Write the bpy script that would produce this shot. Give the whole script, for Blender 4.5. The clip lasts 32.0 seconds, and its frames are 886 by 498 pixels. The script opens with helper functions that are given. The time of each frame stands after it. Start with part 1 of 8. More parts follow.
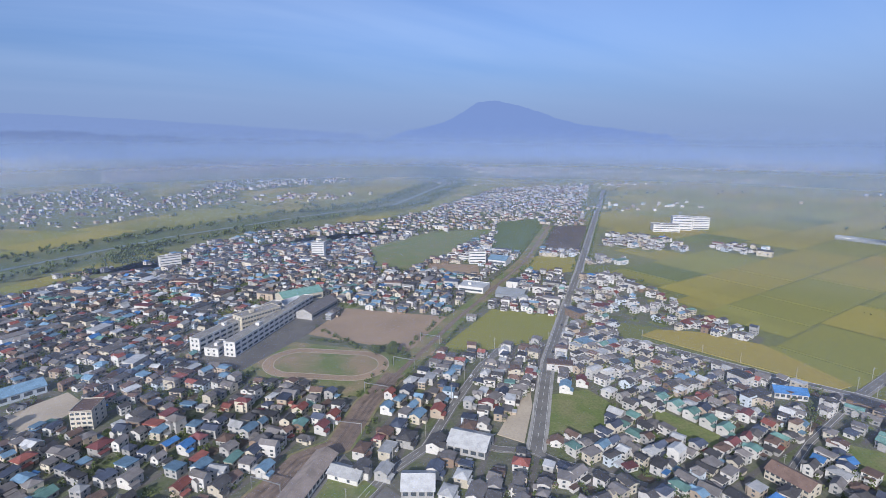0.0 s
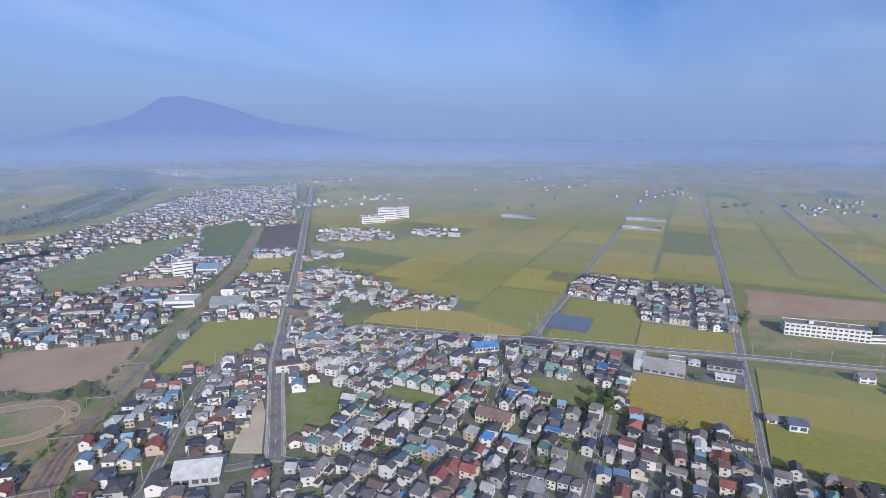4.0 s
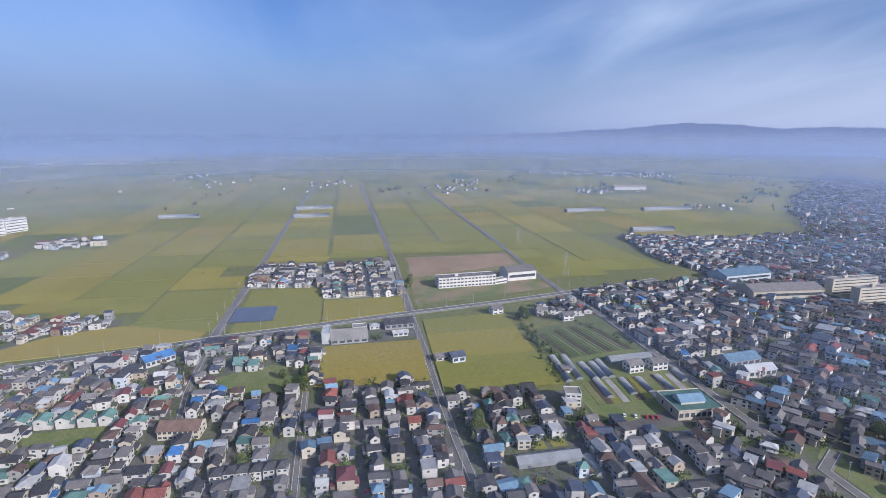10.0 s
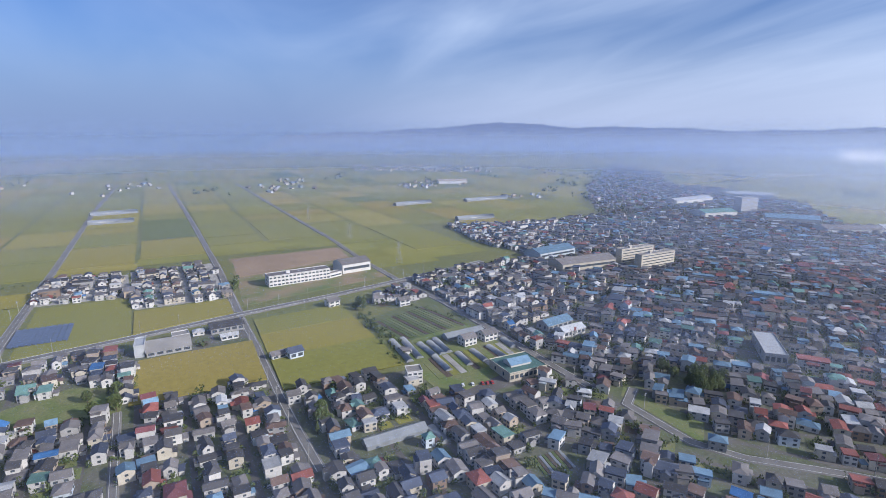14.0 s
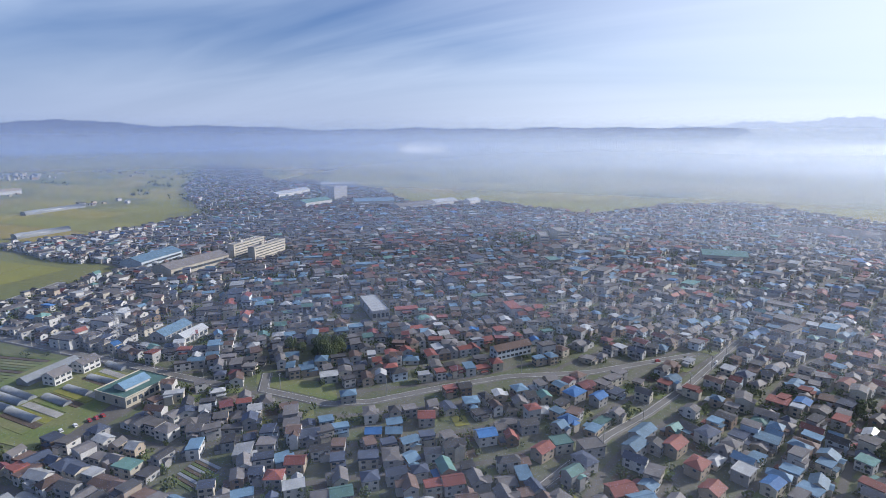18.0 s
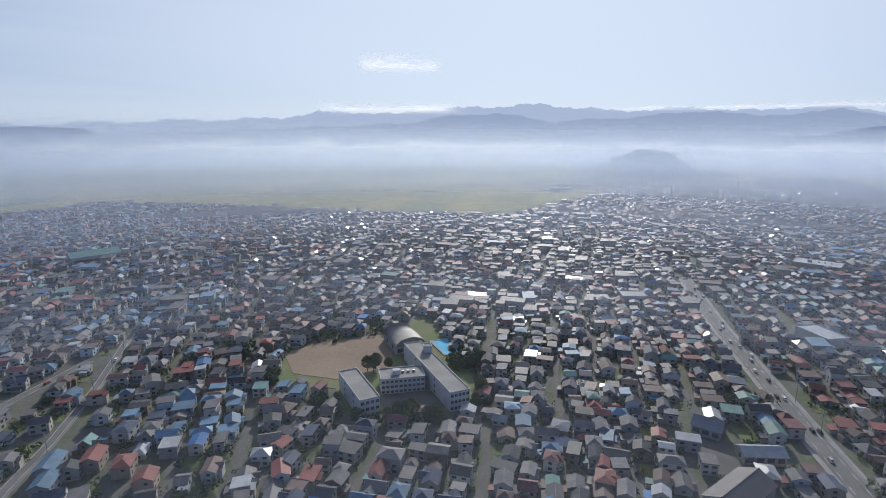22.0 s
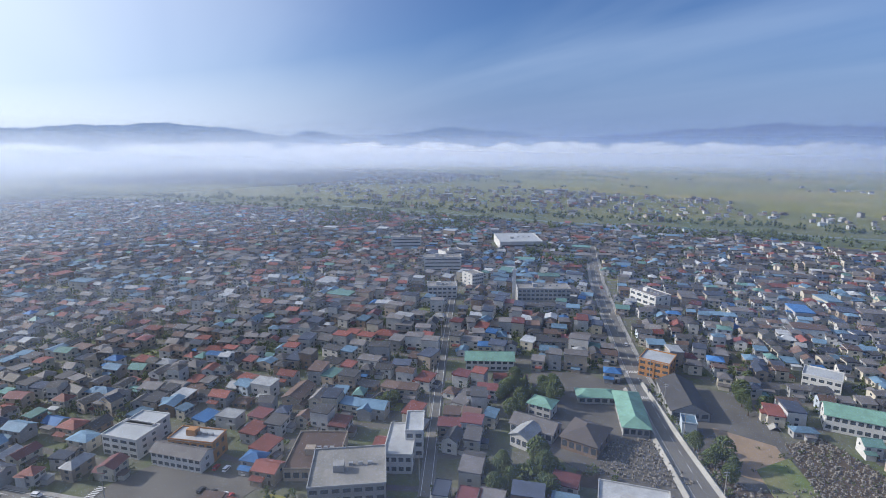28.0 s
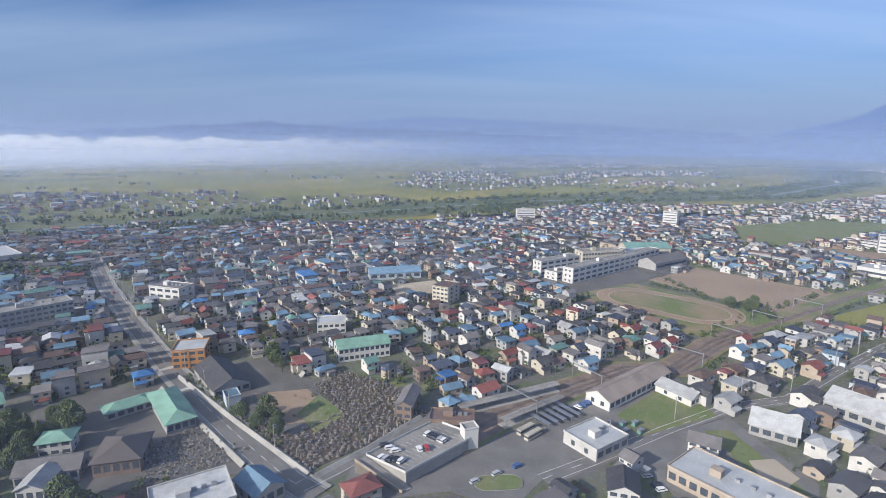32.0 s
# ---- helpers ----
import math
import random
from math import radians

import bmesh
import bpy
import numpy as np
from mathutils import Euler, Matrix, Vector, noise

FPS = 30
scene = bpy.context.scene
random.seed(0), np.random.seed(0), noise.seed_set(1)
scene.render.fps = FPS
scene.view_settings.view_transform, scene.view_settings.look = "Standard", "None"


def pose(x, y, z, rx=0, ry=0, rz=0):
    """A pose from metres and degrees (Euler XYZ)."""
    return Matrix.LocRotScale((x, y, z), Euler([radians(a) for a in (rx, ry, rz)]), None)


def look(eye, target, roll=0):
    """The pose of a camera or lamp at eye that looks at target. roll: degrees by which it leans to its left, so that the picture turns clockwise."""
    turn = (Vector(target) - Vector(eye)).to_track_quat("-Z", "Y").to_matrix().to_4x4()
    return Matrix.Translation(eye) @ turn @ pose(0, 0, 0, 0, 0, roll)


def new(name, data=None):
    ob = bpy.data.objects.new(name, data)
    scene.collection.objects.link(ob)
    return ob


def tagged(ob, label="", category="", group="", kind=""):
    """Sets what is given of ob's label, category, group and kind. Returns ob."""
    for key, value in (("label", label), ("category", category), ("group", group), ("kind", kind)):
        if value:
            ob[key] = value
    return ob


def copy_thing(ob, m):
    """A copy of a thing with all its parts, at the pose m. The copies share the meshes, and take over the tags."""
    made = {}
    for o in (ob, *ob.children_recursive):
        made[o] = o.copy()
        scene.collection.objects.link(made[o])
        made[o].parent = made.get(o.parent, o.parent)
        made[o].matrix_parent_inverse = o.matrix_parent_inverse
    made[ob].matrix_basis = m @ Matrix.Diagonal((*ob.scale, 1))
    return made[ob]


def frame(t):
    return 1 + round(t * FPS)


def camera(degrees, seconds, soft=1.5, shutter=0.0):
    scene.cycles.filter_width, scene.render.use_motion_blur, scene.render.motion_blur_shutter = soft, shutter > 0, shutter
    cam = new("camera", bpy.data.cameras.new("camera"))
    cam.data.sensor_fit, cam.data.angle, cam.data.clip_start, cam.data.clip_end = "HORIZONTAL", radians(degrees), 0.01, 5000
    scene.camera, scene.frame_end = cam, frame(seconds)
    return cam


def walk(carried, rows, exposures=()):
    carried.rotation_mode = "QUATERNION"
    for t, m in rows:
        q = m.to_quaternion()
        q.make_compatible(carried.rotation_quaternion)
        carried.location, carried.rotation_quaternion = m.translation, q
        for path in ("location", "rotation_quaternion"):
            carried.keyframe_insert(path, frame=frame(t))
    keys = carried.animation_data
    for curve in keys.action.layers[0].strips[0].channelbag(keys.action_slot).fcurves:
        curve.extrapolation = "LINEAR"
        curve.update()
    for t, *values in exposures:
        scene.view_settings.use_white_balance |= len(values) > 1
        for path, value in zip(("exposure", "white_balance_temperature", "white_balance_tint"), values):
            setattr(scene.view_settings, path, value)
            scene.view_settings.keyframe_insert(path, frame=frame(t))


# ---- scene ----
# ---------------------------------------------------------------- camera
LENS = 79.30
cam = camera(LENS, 32.0, soft=0.8)
# seconds, place, pitch, yaw and roll of the hovering, slowly sinking camera
ROWS = [
    (0, 0.00, -0.00, 188.93, -12.13, -18.49, 0.21),
    (0.5, -0.22, 0.10, 188.49, -12.10, -22.99, 0.09),
    (1, -0.41, 0.25, 188.08, -12.10, -26.50, 0.12),
    (1.5, -0.48, 0.38, 187.91, -12.12, -29.91, 0.08),
    (2, -0.63, 0.46, 187.91, -12.07, -33.41, 0.34),
    (2.5, -0.73, 0.41, 187.70, -12.05, -39.09, 0.18),
    (3, -0.87, 0.67, 187.30, -12.10, -45.08, 0.12),
    (3.5, -0.86, 0.96, 186.80, -12.11, -47.82, 0.20),
    (5.5, 0.42, 1.31, 183.77, -12.14, -53.10, -0.01),
    (6, 0.56, 1.38, 183.23, -12.18, -56.33, 0.01),
    (6.5, 0.88, 1.30, 182.45, -12.23, -58.83, -0.05),
    (7, 1.30, 1.12, 181.38, -12.26, -61.04, -0.15),
    (7.5, 1.62, 0.81, 180.11, -12.28, -65.83, -0.16),
    (8, 1.61, 1.32, 178.95, -12.33, -72.87, -0.21),
    (8.5, 1.54, 1.47, 177.62, -12.31, -74.05, -0.18),
    (9, 0.89, 1.36, 176.44, -12.34, -76.19, -0.06),
    (9.5, 0.41, 1.62, 175.39, -12.39, -80.94, -0.01),
    (10, 0.10, 1.97, 174.30, -12.41, -83.57, -0.01),
    (10.5, -0.07, 2.38, 173.01, -12.39, -85.82, 0.01),
    (11, -0.11, 2.77, 171.68, -12.39, -83.83, 0.11),
    (11.5, -0.12, 2.83, 170.34, -12.38, -83.55, 0.11),
    (12, -0.12, 2.70, 168.95, -12.36, -86.52, 0.07),
    (12.5, -0.06, 2.51, 167.50, -12.32, -90.60, 0.10),
    (13, -0.15, 2.41, 166.21, -12.28, -98.89, 0.14),
    (13.5, -0.17, 2.68, 165.28, -12.36, -101.48, 0.09),
    (15.5, -0.38, 3.06, 159.84, -12.27, -103.48, 0.25),
    (16, -0.38, 3.08, 159.05, -12.32, -113.54, 0.17),
    (16.5, -0.01, 3.56, 157.93, -12.30, -119.75, 0.16),
    (17, 0.11, 3.92, 156.97, -12.34, -124.04, 0.13),
    (17.5, 0.13, 4.02, 156.10, -12.35, -131.42, 0.06),
    (18, 0.07, 3.95, 155.14, -12.36, -142.70, 0.05),
    (18.5, 0.63, 4.00, 153.99, -12.39, -160.33, -0.05),
    (19, 1.47, 3.75, 152.70, -12.41, -164.72, 0.01),
    (19.5, 1.82, 3.46, 151.57, -12.45, -167.82, 0.05),
    (20, 1.61, 3.40, 150.53, -12.49, -170.63, 0.06),
    (20.5, 1.33, 3.28, 149.32, -12.49, -179.72, 0.04),
    (21, 1.51, 3.28, 148.05, -12.48, -186.24, 0.00),
    (21.5, 1.49, 4.07, 146.63, -12.07, -195.24, 0.09),
    (22, 1.73, 4.52, 145.19, -12.06, -204.91, 0.18),
    (22.5, 1.76, 4.62, 143.78, -12.05, -212.48, 0.12),
    (23, 1.77, 4.64, 142.42, -12.03, -217.61, 0.09),
    (23.5, 1.78, 4.65, 141.19, -11.97, -217.59, 0.07),
    (24, 1.57, 5.00, 139.90, -11.19, -218.49, 0.09),
    (24.5, 1.03, 5.33, 138.44, -11.13, -221.72, 0.05),
    (25, 0.53, 5.36, 137.02, -11.13, -238.80, 0.00),
    (25.5, 0.67, 5.15, 135.99, -11.17, -251.94, 0.06),
    (26, 0.39, 4.75, 134.97, -11.21, -261.04, -0.00),
    (26.5, 0.20, 4.85, 134.05, -11.27, -265.43, -0.08),
    (28.5, -0.69, 5.78, 128.25, -11.46, -298.32, 0.00),
    (29, -0.56, 6.09, 127.23, -11.50, -299.89, -0.00),
    (29.5, -0.46, 6.52, 126.21, -11.56, -304.27, 0.06),
    (30, -0.57, 6.54, 125.17, -11.59, -311.78, 0.23),
    (30.5, -0.85, 6.58, 123.82, -11.54, -321.13, 0.35),
    (31, -1.19, 6.50, 122.63, -11.51, -326.43, 0.41),
    (31.5, -1.27, 6.76, 121.64, -11.54, -332.03, 0.42),
    (32, -1.22, 6.95, 120.71, -11.53, -342.01, 0.47),
]
walk(cam, [(t, pose(x, y, z, 90 + pitch, 0, yaw) @ pose(0, 0, 0, 0, 0, roll)) for t, x, y, z, pitch, yaw, roll in ROWS],
     exposures=[(0, 0.03, 6280, 13), (9, 0.02, 6260, 16), (13, 0.05, 6270, 15), (16, 0.07, 6290, 13), (18, -0.03, 6360, 12), (20, -0.28, 6300, 11), (22, -0.52, 6350, 10), (24, -0.54, 6350, 10), (26.5, -0.5, 6350, 10), (28.5, 0.13, 6450, 10), (30, 0.16, 6680, 10), (32, 0.13, 6760, 10)])

# ---------------------------------------------------------------- light
SUN_AZ, SUN_EL = 214.0, 25.0          # degrees, clockwise from +y; above the horizon
world = bpy.data.worlds.new("sky")
scene.world = world
world.use_nodes = True
wn, wl = world.node_tree.nodes, world.node_tree.links
wn.clear()


def wnode(kind, data_type="", operation="", blend_type="", interpolation_type=""):
    n = wn.new(kind)
    if data_type:
        n.data_type = data_type
    if operation:
        n.operation = operation
    if blend_type:
        n.blend_type = blend_type
    if interpolation_type:
        n.interpolation_type = interpolation_type
    return n


sky = wnode("ShaderNodeTexSky")
sky.sky_type, sky.sun_disc = "NISHITA", False
sky.sun_elevation, sky.sun_rotation = radians(SUN_EL), radians(SUN_AZ)
sky.air_density, sky.dust_density, sky.ozone_density, sky.altitude = 1.0, 0.35, 4.0, 100
wtc = wnode("ShaderNodeTexCoord")
# cirrus on a high flat layer, drawn out along one wind direction
WIND = radians(78.7)
wup = wnode("ShaderNodeSeparateXYZ")
wl.new(wtc.outputs["Generated"], wup.inputs[0])
wzz = wnode("ShaderNodeMath", operation="MAXIMUM")
wl.new(wup.outputs["Z"], wzz.inputs[0])
wzz.inputs[1].default_value = 0.0
wza = wnode("ShaderNodeMath", operation="ADD")
wl.new(wzz.outputs[0], wza.inputs[0])
wza.inputs[1].default_value = 0.13
wpl = wnode("ShaderNodeVectorMath", operation="DIVIDE")
wl.new(wtc.outputs["Generated"], wpl.inputs[0])
wl.new(wza.outputs[0], wpl.inputs[1])
wflat = wnode("ShaderNodeVectorMath", operation="MULTIPLY")
wl.new(wpl.outputs[0], wflat.inputs[0])
wflat.inputs[1].default_value = (1, 1, 0)
wmap = wnode("ShaderNodeMapping")
wmap.vector_type = "TEXTURE"
wmap.inputs["Rotation"].default_value = (0.0, 0.0, -WIND)
wmap.inputs["Scale"].default_value = (1.0, 3.4, 1.0)
wl.new(wflat.outputs[0], wmap.inputs["Vector"])
wno = wnode("ShaderNodeTexNoise")
wno.inputs["Scale"].default_value, wno.inputs["Detail"].default_value = 0.85, 5
wno.inputs["Roughness"].default_value, wno.inputs["Distortion"].default_value = 0.47, 0.6
wl.new(wmap.outputs[0], wno.inputs["Vector"])
wcr = wnode("ShaderNodeValToRGB")
wcr.color_ramp.elements[0].position, wcr.color_ramp.elements[1].position = 0.38, 0.78
wcr.color_ramp.elements[1].color = (0.95, 0.95, 0.95, 1)
wl.new(wno.outputs["Fac"], wcr.inputs["Fac"])
wmix = wnode("ShaderNodeMix", data_type="RGBA")
wside = wnode("ShaderNodeVectorMath", operation="DOT_PRODUCT")
wside.inputs[1].default_value = (math.sin(radians(136)), math.cos(radians(136)), 0.0)
wl.new(wtc.outputs["Generated"], wside.inputs[0])
wthick = wnode("ShaderNodeMapRange", interpolation_type="SMOOTHSTEP")
for key, value in (("From Min", 0.45), ("From Max", 1.0), ("To Min", 0.30), ("To Max", 0.84)):
    wthick.inputs[key].default_value = value
wl.new(wside.outputs["Value"], wthick.inputs["Value"])
wcl = wnode("ShaderNodeMath", operation="MULTIPLY")
wl.new(wcr.outputs["Color"], wcl.inputs[0])
wl.new(wthick.outputs["Result"], wcl.inputs[1])
wl.new(wcl.outputs[0], wmix.inputs["Factor"])
wl.new(sky.outputs[0], wmix.inputs["A"])
wmix.inputs["B"].default_value = (12.6, 12.4, 11.0, 1)
# haze towards the horizon, whiter on the sun's side
SUN_VEC = (math.sin(radians(SUN_AZ)) * math.cos(radians(SUN_EL)), math.cos(radians(SUN_AZ)) * math.cos(radians(SUN_EL)), math.sin(radians(SUN_EL)))
wtint = wnode("ShaderNodeMix", data_type="RGBA", blend_type="MULTIPLY")
wtint.inputs["Factor"].default_value = 1.0
wtint.inputs["B"].default_value = (0.84, 1.02, 1.40, 1)
wl.new(wmix.outputs["Result"], wtint.inputs["A"])
wsep = wnode("ShaderNodeSeparateXYZ")
wl.new(wtc.outputs["Generated"], wsep.inputs[0])
wlow = wnode("ShaderNodeMapRange", interpolation_type="SMOOTHERSTEP")
for key, value in (("From Min", -0.02), ("From Max", 0.25), ("To Min", 0.94), ("To Max", 0.0)):
    wlow.inputs[key].default_value = value
wl.new(wsep.outputs["Z"], wlow.inputs["Value"])
wdot = wnode("ShaderNodeVectorMath", operation="DOT_PRODUCT")
wdot.inputs[1].default_value = SUN_VEC
wl.new(wtc.outputs["Generated"], wdot.inputs[0])
wnear = wnode("ShaderNodeMapRange", interpolation_type="SMOOTHSTEP")
for key, value in (("From Min", 0.08), ("From Max", 0.98), ("To Min", 0.0), ("To Max", 1.0)):
    wnear.inputs[key].default_value = value
wl.new(wdot.outputs["Value"], wnear.inputs["Value"])
wveil = wnode("ShaderNodeMix", data_type="RGBA")
wveil.inputs["A"].default_value, wveil.inputs["B"].default_value = (3.1, 4.5, 7.8, 1), (6.2, 7.5, 10.4, 1)
wbank = wnode("ShaderNodeMapRange", interpolation_type="SMOOTHSTEP")
for key, value in (("From Min", 0.6), ("From Max", 1.0), ("To Min", 0.0), ("To Max", 1.0)):
    wbank.inputs[key].default_value = value
wl.new(wside.outputs["Value"], wbank.inputs["Value"])
wl.new(wbank.outputs["Result"], wveil.inputs["Factor"])
whaze = wnode("ShaderNodeMix", data_type="RGBA")
wl.new(wveil.outputs["Result"], whaze.inputs["A"])
whaze.inputs["B"].default_value = (13.8, 15.4, 17.8, 1)
wl.new(wnear.outputs["Result"], whaze.inputs["Factor"])
wfin = wnode("ShaderNodeMix", data_type="RGBA")
wglow = wnode("ShaderNodeMath", operation="MULTIPLY")
wglow.inputs[1].default_value = 0.88
wclose = wnode("ShaderNodeMapRange", interpolation_type="SMOOTHSTEP")
for key, value in (("From Min", 0.05), ("From Max", 1.02), ("To Min", 0.0), ("To Max", 1.0)):
    wclose.inputs[key].default_value = value
wl.new(wdot.outputs["Value"], wclose.inputs["Value"])
wl.new(wclose.outputs["Result"], wglow.inputs[0])
wmost = wnode("ShaderNodeMath", operation="MAXIMUM")
wl.new(wlow.outputs["Result"], wmost.inputs[0])
wl.new(wglow.outputs[0], wmost.inputs[1])
wl.new(wmost.outputs[0], wfin.inputs["Factor"])
wl.new(wtint.outputs["Result"], wfin.inputs["A"])
wl.new(whaze.outputs["Result"], wfin.inputs["B"])
wbg = wnode("ShaderNodeBackground")
wbg.inputs["Strength"].default_value = 0.075
wl.new(wfin.outputs["Result"], wbg.inputs["Color"])
wout = wnode("ShaderNodeOutputWorld")
wl.new(wbg.outputs[0], wout.inputs["Surface"])

sun_dir = Vector((math.sin(radians(SUN_AZ)) * math.cos(radians(SUN_EL)), math.cos(radians(SUN_AZ)) * math.cos(radians(SUN_EL)), math.sin(radians(SUN_EL))))
sun = new("sun", bpy.data.lights.new("sun", "SUN"))
sun.data.energy, sun.data.angle, sun.data.color = 5.0, radians(0.6), (1.0, 0.945, 0.87)
sun.matrix_world = look(sun_dir * 1000, (0, 0, 0))

# ---------------------------------------------------------------- materials


def material(name, colour, rough=0.8, metal=0.0, vary=0.25, scale=0.15, fine=2.0, second=None, bump=0.0, random_by="", spread=0.0, spec=0.5):
    """A surface with variation at two scales; second: a colour that the broad noise mixes in; random_by: 'object' or 'island'."""
    m = bpy.data.materials.new(name)
    m.use_nodes = True
    nt = m.node_tree
    n, l = nt.nodes, nt.links
    b = n["Principled BSDF"]
    b.inputs["Roughness"].default_value, b.inputs["Metallic"].default_value = rough, metal
    b.inputs["Specular IOR Level"].default_value = spec
    geo = n.new("ShaderNodeNewGeometry")
    noise_a, noise_b = n.new("ShaderNodeTexNoise"), n.new("ShaderNodeTexNoise")
    for node, s, detail in ((noise_a, scale, 4), (noise_b, fine, 3)):
        node.inputs["Scale"].default_value, node.inputs["Detail"].default_value = s, detail
        l.new(geo.outputs["Position"], node.inputs["Vector"])
    ramp = n.new("ShaderNodeValToRGB")
    ramp.color_ramp.elements[0].position, ramp.color_ramp.elements[1].position = 0.38, 0.64
    ramp.color_ramp.elements[0].color = (*colour, 1)
    ramp.color_ramp.elements[1].color = (*(second or [c * (1 - vary) for c in colour]), 1)
    l.new(noise_a.outputs["Fac"], ramp.inputs["Fac"])
    value = n.new("ShaderNodeMapRange")
    value.inputs["From Min"].default_value, value.inputs["From Max"].default_value = 0.25, 0.75
    value.inputs["To Min"].default_value, value.inputs["To Max"].default_value = 1 - vary * 0.6, 1 + vary * 0.6
    l.new(noise_b.outputs["Fac"], value.inputs["Value"])
    out = value.outputs["Result"]
    if random_by:
        if random_by == "object":
            rnd = n.new("ShaderNodeObjectInfo").outputs["Random"]
        else:
            rnd = geo.outputs["Random Per Island"]
        lift = n.new("ShaderNodeMapRange")
        lift.inputs["To Min"].default_value, lift.inputs["To Max"].default_value = 1 - spread, 1 + spread
        l.new(rnd, lift.inputs["Value"])
        mul = n.new("ShaderNodeMath")
        mul.operation = "MULTIPLY"
        l.new(out, mul.inputs[0])
        l.new(lift.outputs["Result"], mul.inputs[1])
        out = mul.outputs[0]
    scale_c = n.new("ShaderNodeVectorMath")
    scale_c.operation = "SCALE"
    l.new(ramp.outputs["Color"], scale_c.inputs[0])
    l.new(out, scale_c.inputs["Scale"])
    l.new(scale_c.outputs[0], b.inputs["Base Color"])
    if bump:
        bp = n.new("ShaderNodeBump")
        bp.inputs["Strength"].default_value, bp.inputs["Distance"].default_value = bump, 0.3
        l.new(noise_b.outputs["Fac"], bp.inputs["Height"])
        l.new(bp.outputs["Normal"], b.inputs["Normal"])
    return m


M = {
    "ground": material("meadow_ground", (0.125, 0.14, 0.045), 0.95, second=(0.155, 0.155, 0.055), scale=0.006, fine=0.2, vary=0.5, bump=0.3),
    "town": material("yard_ground", (0.125, 0.122, 0.10), 0.95, second=(0.085, 0.105, 0.045), scale=0.06, fine=0.5, vary=0.5),
    "asphalt": material("asphalt", (0.172, 0.166, 0.157), 0.85, vary=0.25, scale=0.08, fine=1.5),
    "street": material("worn_street_asphalt", (0.13, 0.122, 0.112), 0.9, vary=0.3, scale=0.06, fine=1.0),
    "concrete": material("concrete", (0.34, 0.33, 0.31), 0.85, vary=0.25, scale=0.1, fine=1.5),
    "paint": material("road_paint", (0.7, 0.7, 0.68), 0.7, vary=0.3, scale=0.8, fine=5),
    "dirt": material("playing_field_dirt", (0.30, 0.22, 0.15), 0.95, second=(0.24, 0.175, 0.12), scale=0.02, fine=0.4, vary=0.2),
    "sand": material("pale_sand", (0.42, 0.36, 0.28), 0.95, vary=0.15, scale=0.03, fine=0.5),
    "soil": material("ploughed_soil", (0.10, 0.075, 0.055), 0.95, vary=0.35, scale=0.03, fine=0.6, bump=0.4),
    "grass": material("mown_grass", (0.115, 0.155, 0.045), 0.95, second=(0.175, 0.175, 0.08), scale=0.05, fine=0.6, vary=0.35, bump=0.3),
    "worn": material("worn_field_grass", (0.12, 0.155, 0.05), 0.95, second=(0.25, 0.19, 0.12), scale=0.035, fine=0.5, vary=0.25),
    "ballast": material("rail_ballast", (0.22, 0.165, 0.13), 0.95, vary=0.35, scale=0.2, fine=2.0, bump=0.4),
    "steel": material("rail_steel", (0.30, 0.26, 0.23), 0.4, metal=0.9),
    "bank": material("riverside_meadow", (0.085, 0.115, 0.045), 0.95, second=(0.125, 0.135, 0.06), scale=0.012, fine=0.3, vary=0.4),
    "water": material("river_water", (0.09, 0.12, 0.11), 0.4, vary=0.1, scale=0.01, fine=0.1),
    "pool": material("pool_water", (0.10, 0.50, 0.75), 0.1, vary=0.1),
    "leaf": material("foliage", (0.05, 0.075, 0.022), 0.9, second=(0.08, 0.10, 0.03), scale=0.3, fine=1.5, vary=0.5, bump=0.6, random_by="island", spread=0.3),
    "bark": material("bark", (0.10, 0.075, 0.055), 0.95),
    "glass": material("window_glass", (0.07, 0.085, 0.105), 0.15, vary=0.2, spec=0.6),
    "white": material("white_wall_paint", (0.55, 0.545, 0.53), 0.8, vary=0.12, scale=0.15, fine=1.2),
    "metal": material("galvanised_metal", (0.42, 0.43, 0.44), 0.4, metal=0.7, vary=0.2),
    "film": material("greenhouse_film", (0.24, 0.26, 0.28), 0.35, vary=0.2, scale=0.2),
    "solar": material("solar_cells", (0.11, 0.135, 0.19), 0.3, vary=0.2),
    "stone": material("grave_stone", (0.25, 0.225, 0.19), 0.6, vary=0.35, scale=0.3, random_by="island", spread=0.35),
    "pole": material("pole_concrete", (0.33, 0.32, 0.30), 0.85),
    "orange": material("orange_brick_tile", (0.42, 0.20, 0.07), 0.7, vary=0.2),
}
RICE = [material("rice_" + nm, c, 0.95, second=d, scale=0.012, fine=0.25, vary=0.22, bump=0.3, random_by="island", spread=0.09) for nm, c, d in (
    ("green", (0.188, 0.191, 0.04), (0.206, 0.199, 0.042)), ("ripening", (0.236, 0.21, 0.042), (0.25, 0.215, 0.044)),
    ("golden", (0.27, 0.215, 0.05), (0.255, 0.21, 0.048)), ("deep_green", (0.12, 0.145, 0.04), (0.13, 0.15, 0.042)),
    ("bean_green", (0.075, 0.11, 0.03), (0.09, 0.12, 0.035)))]
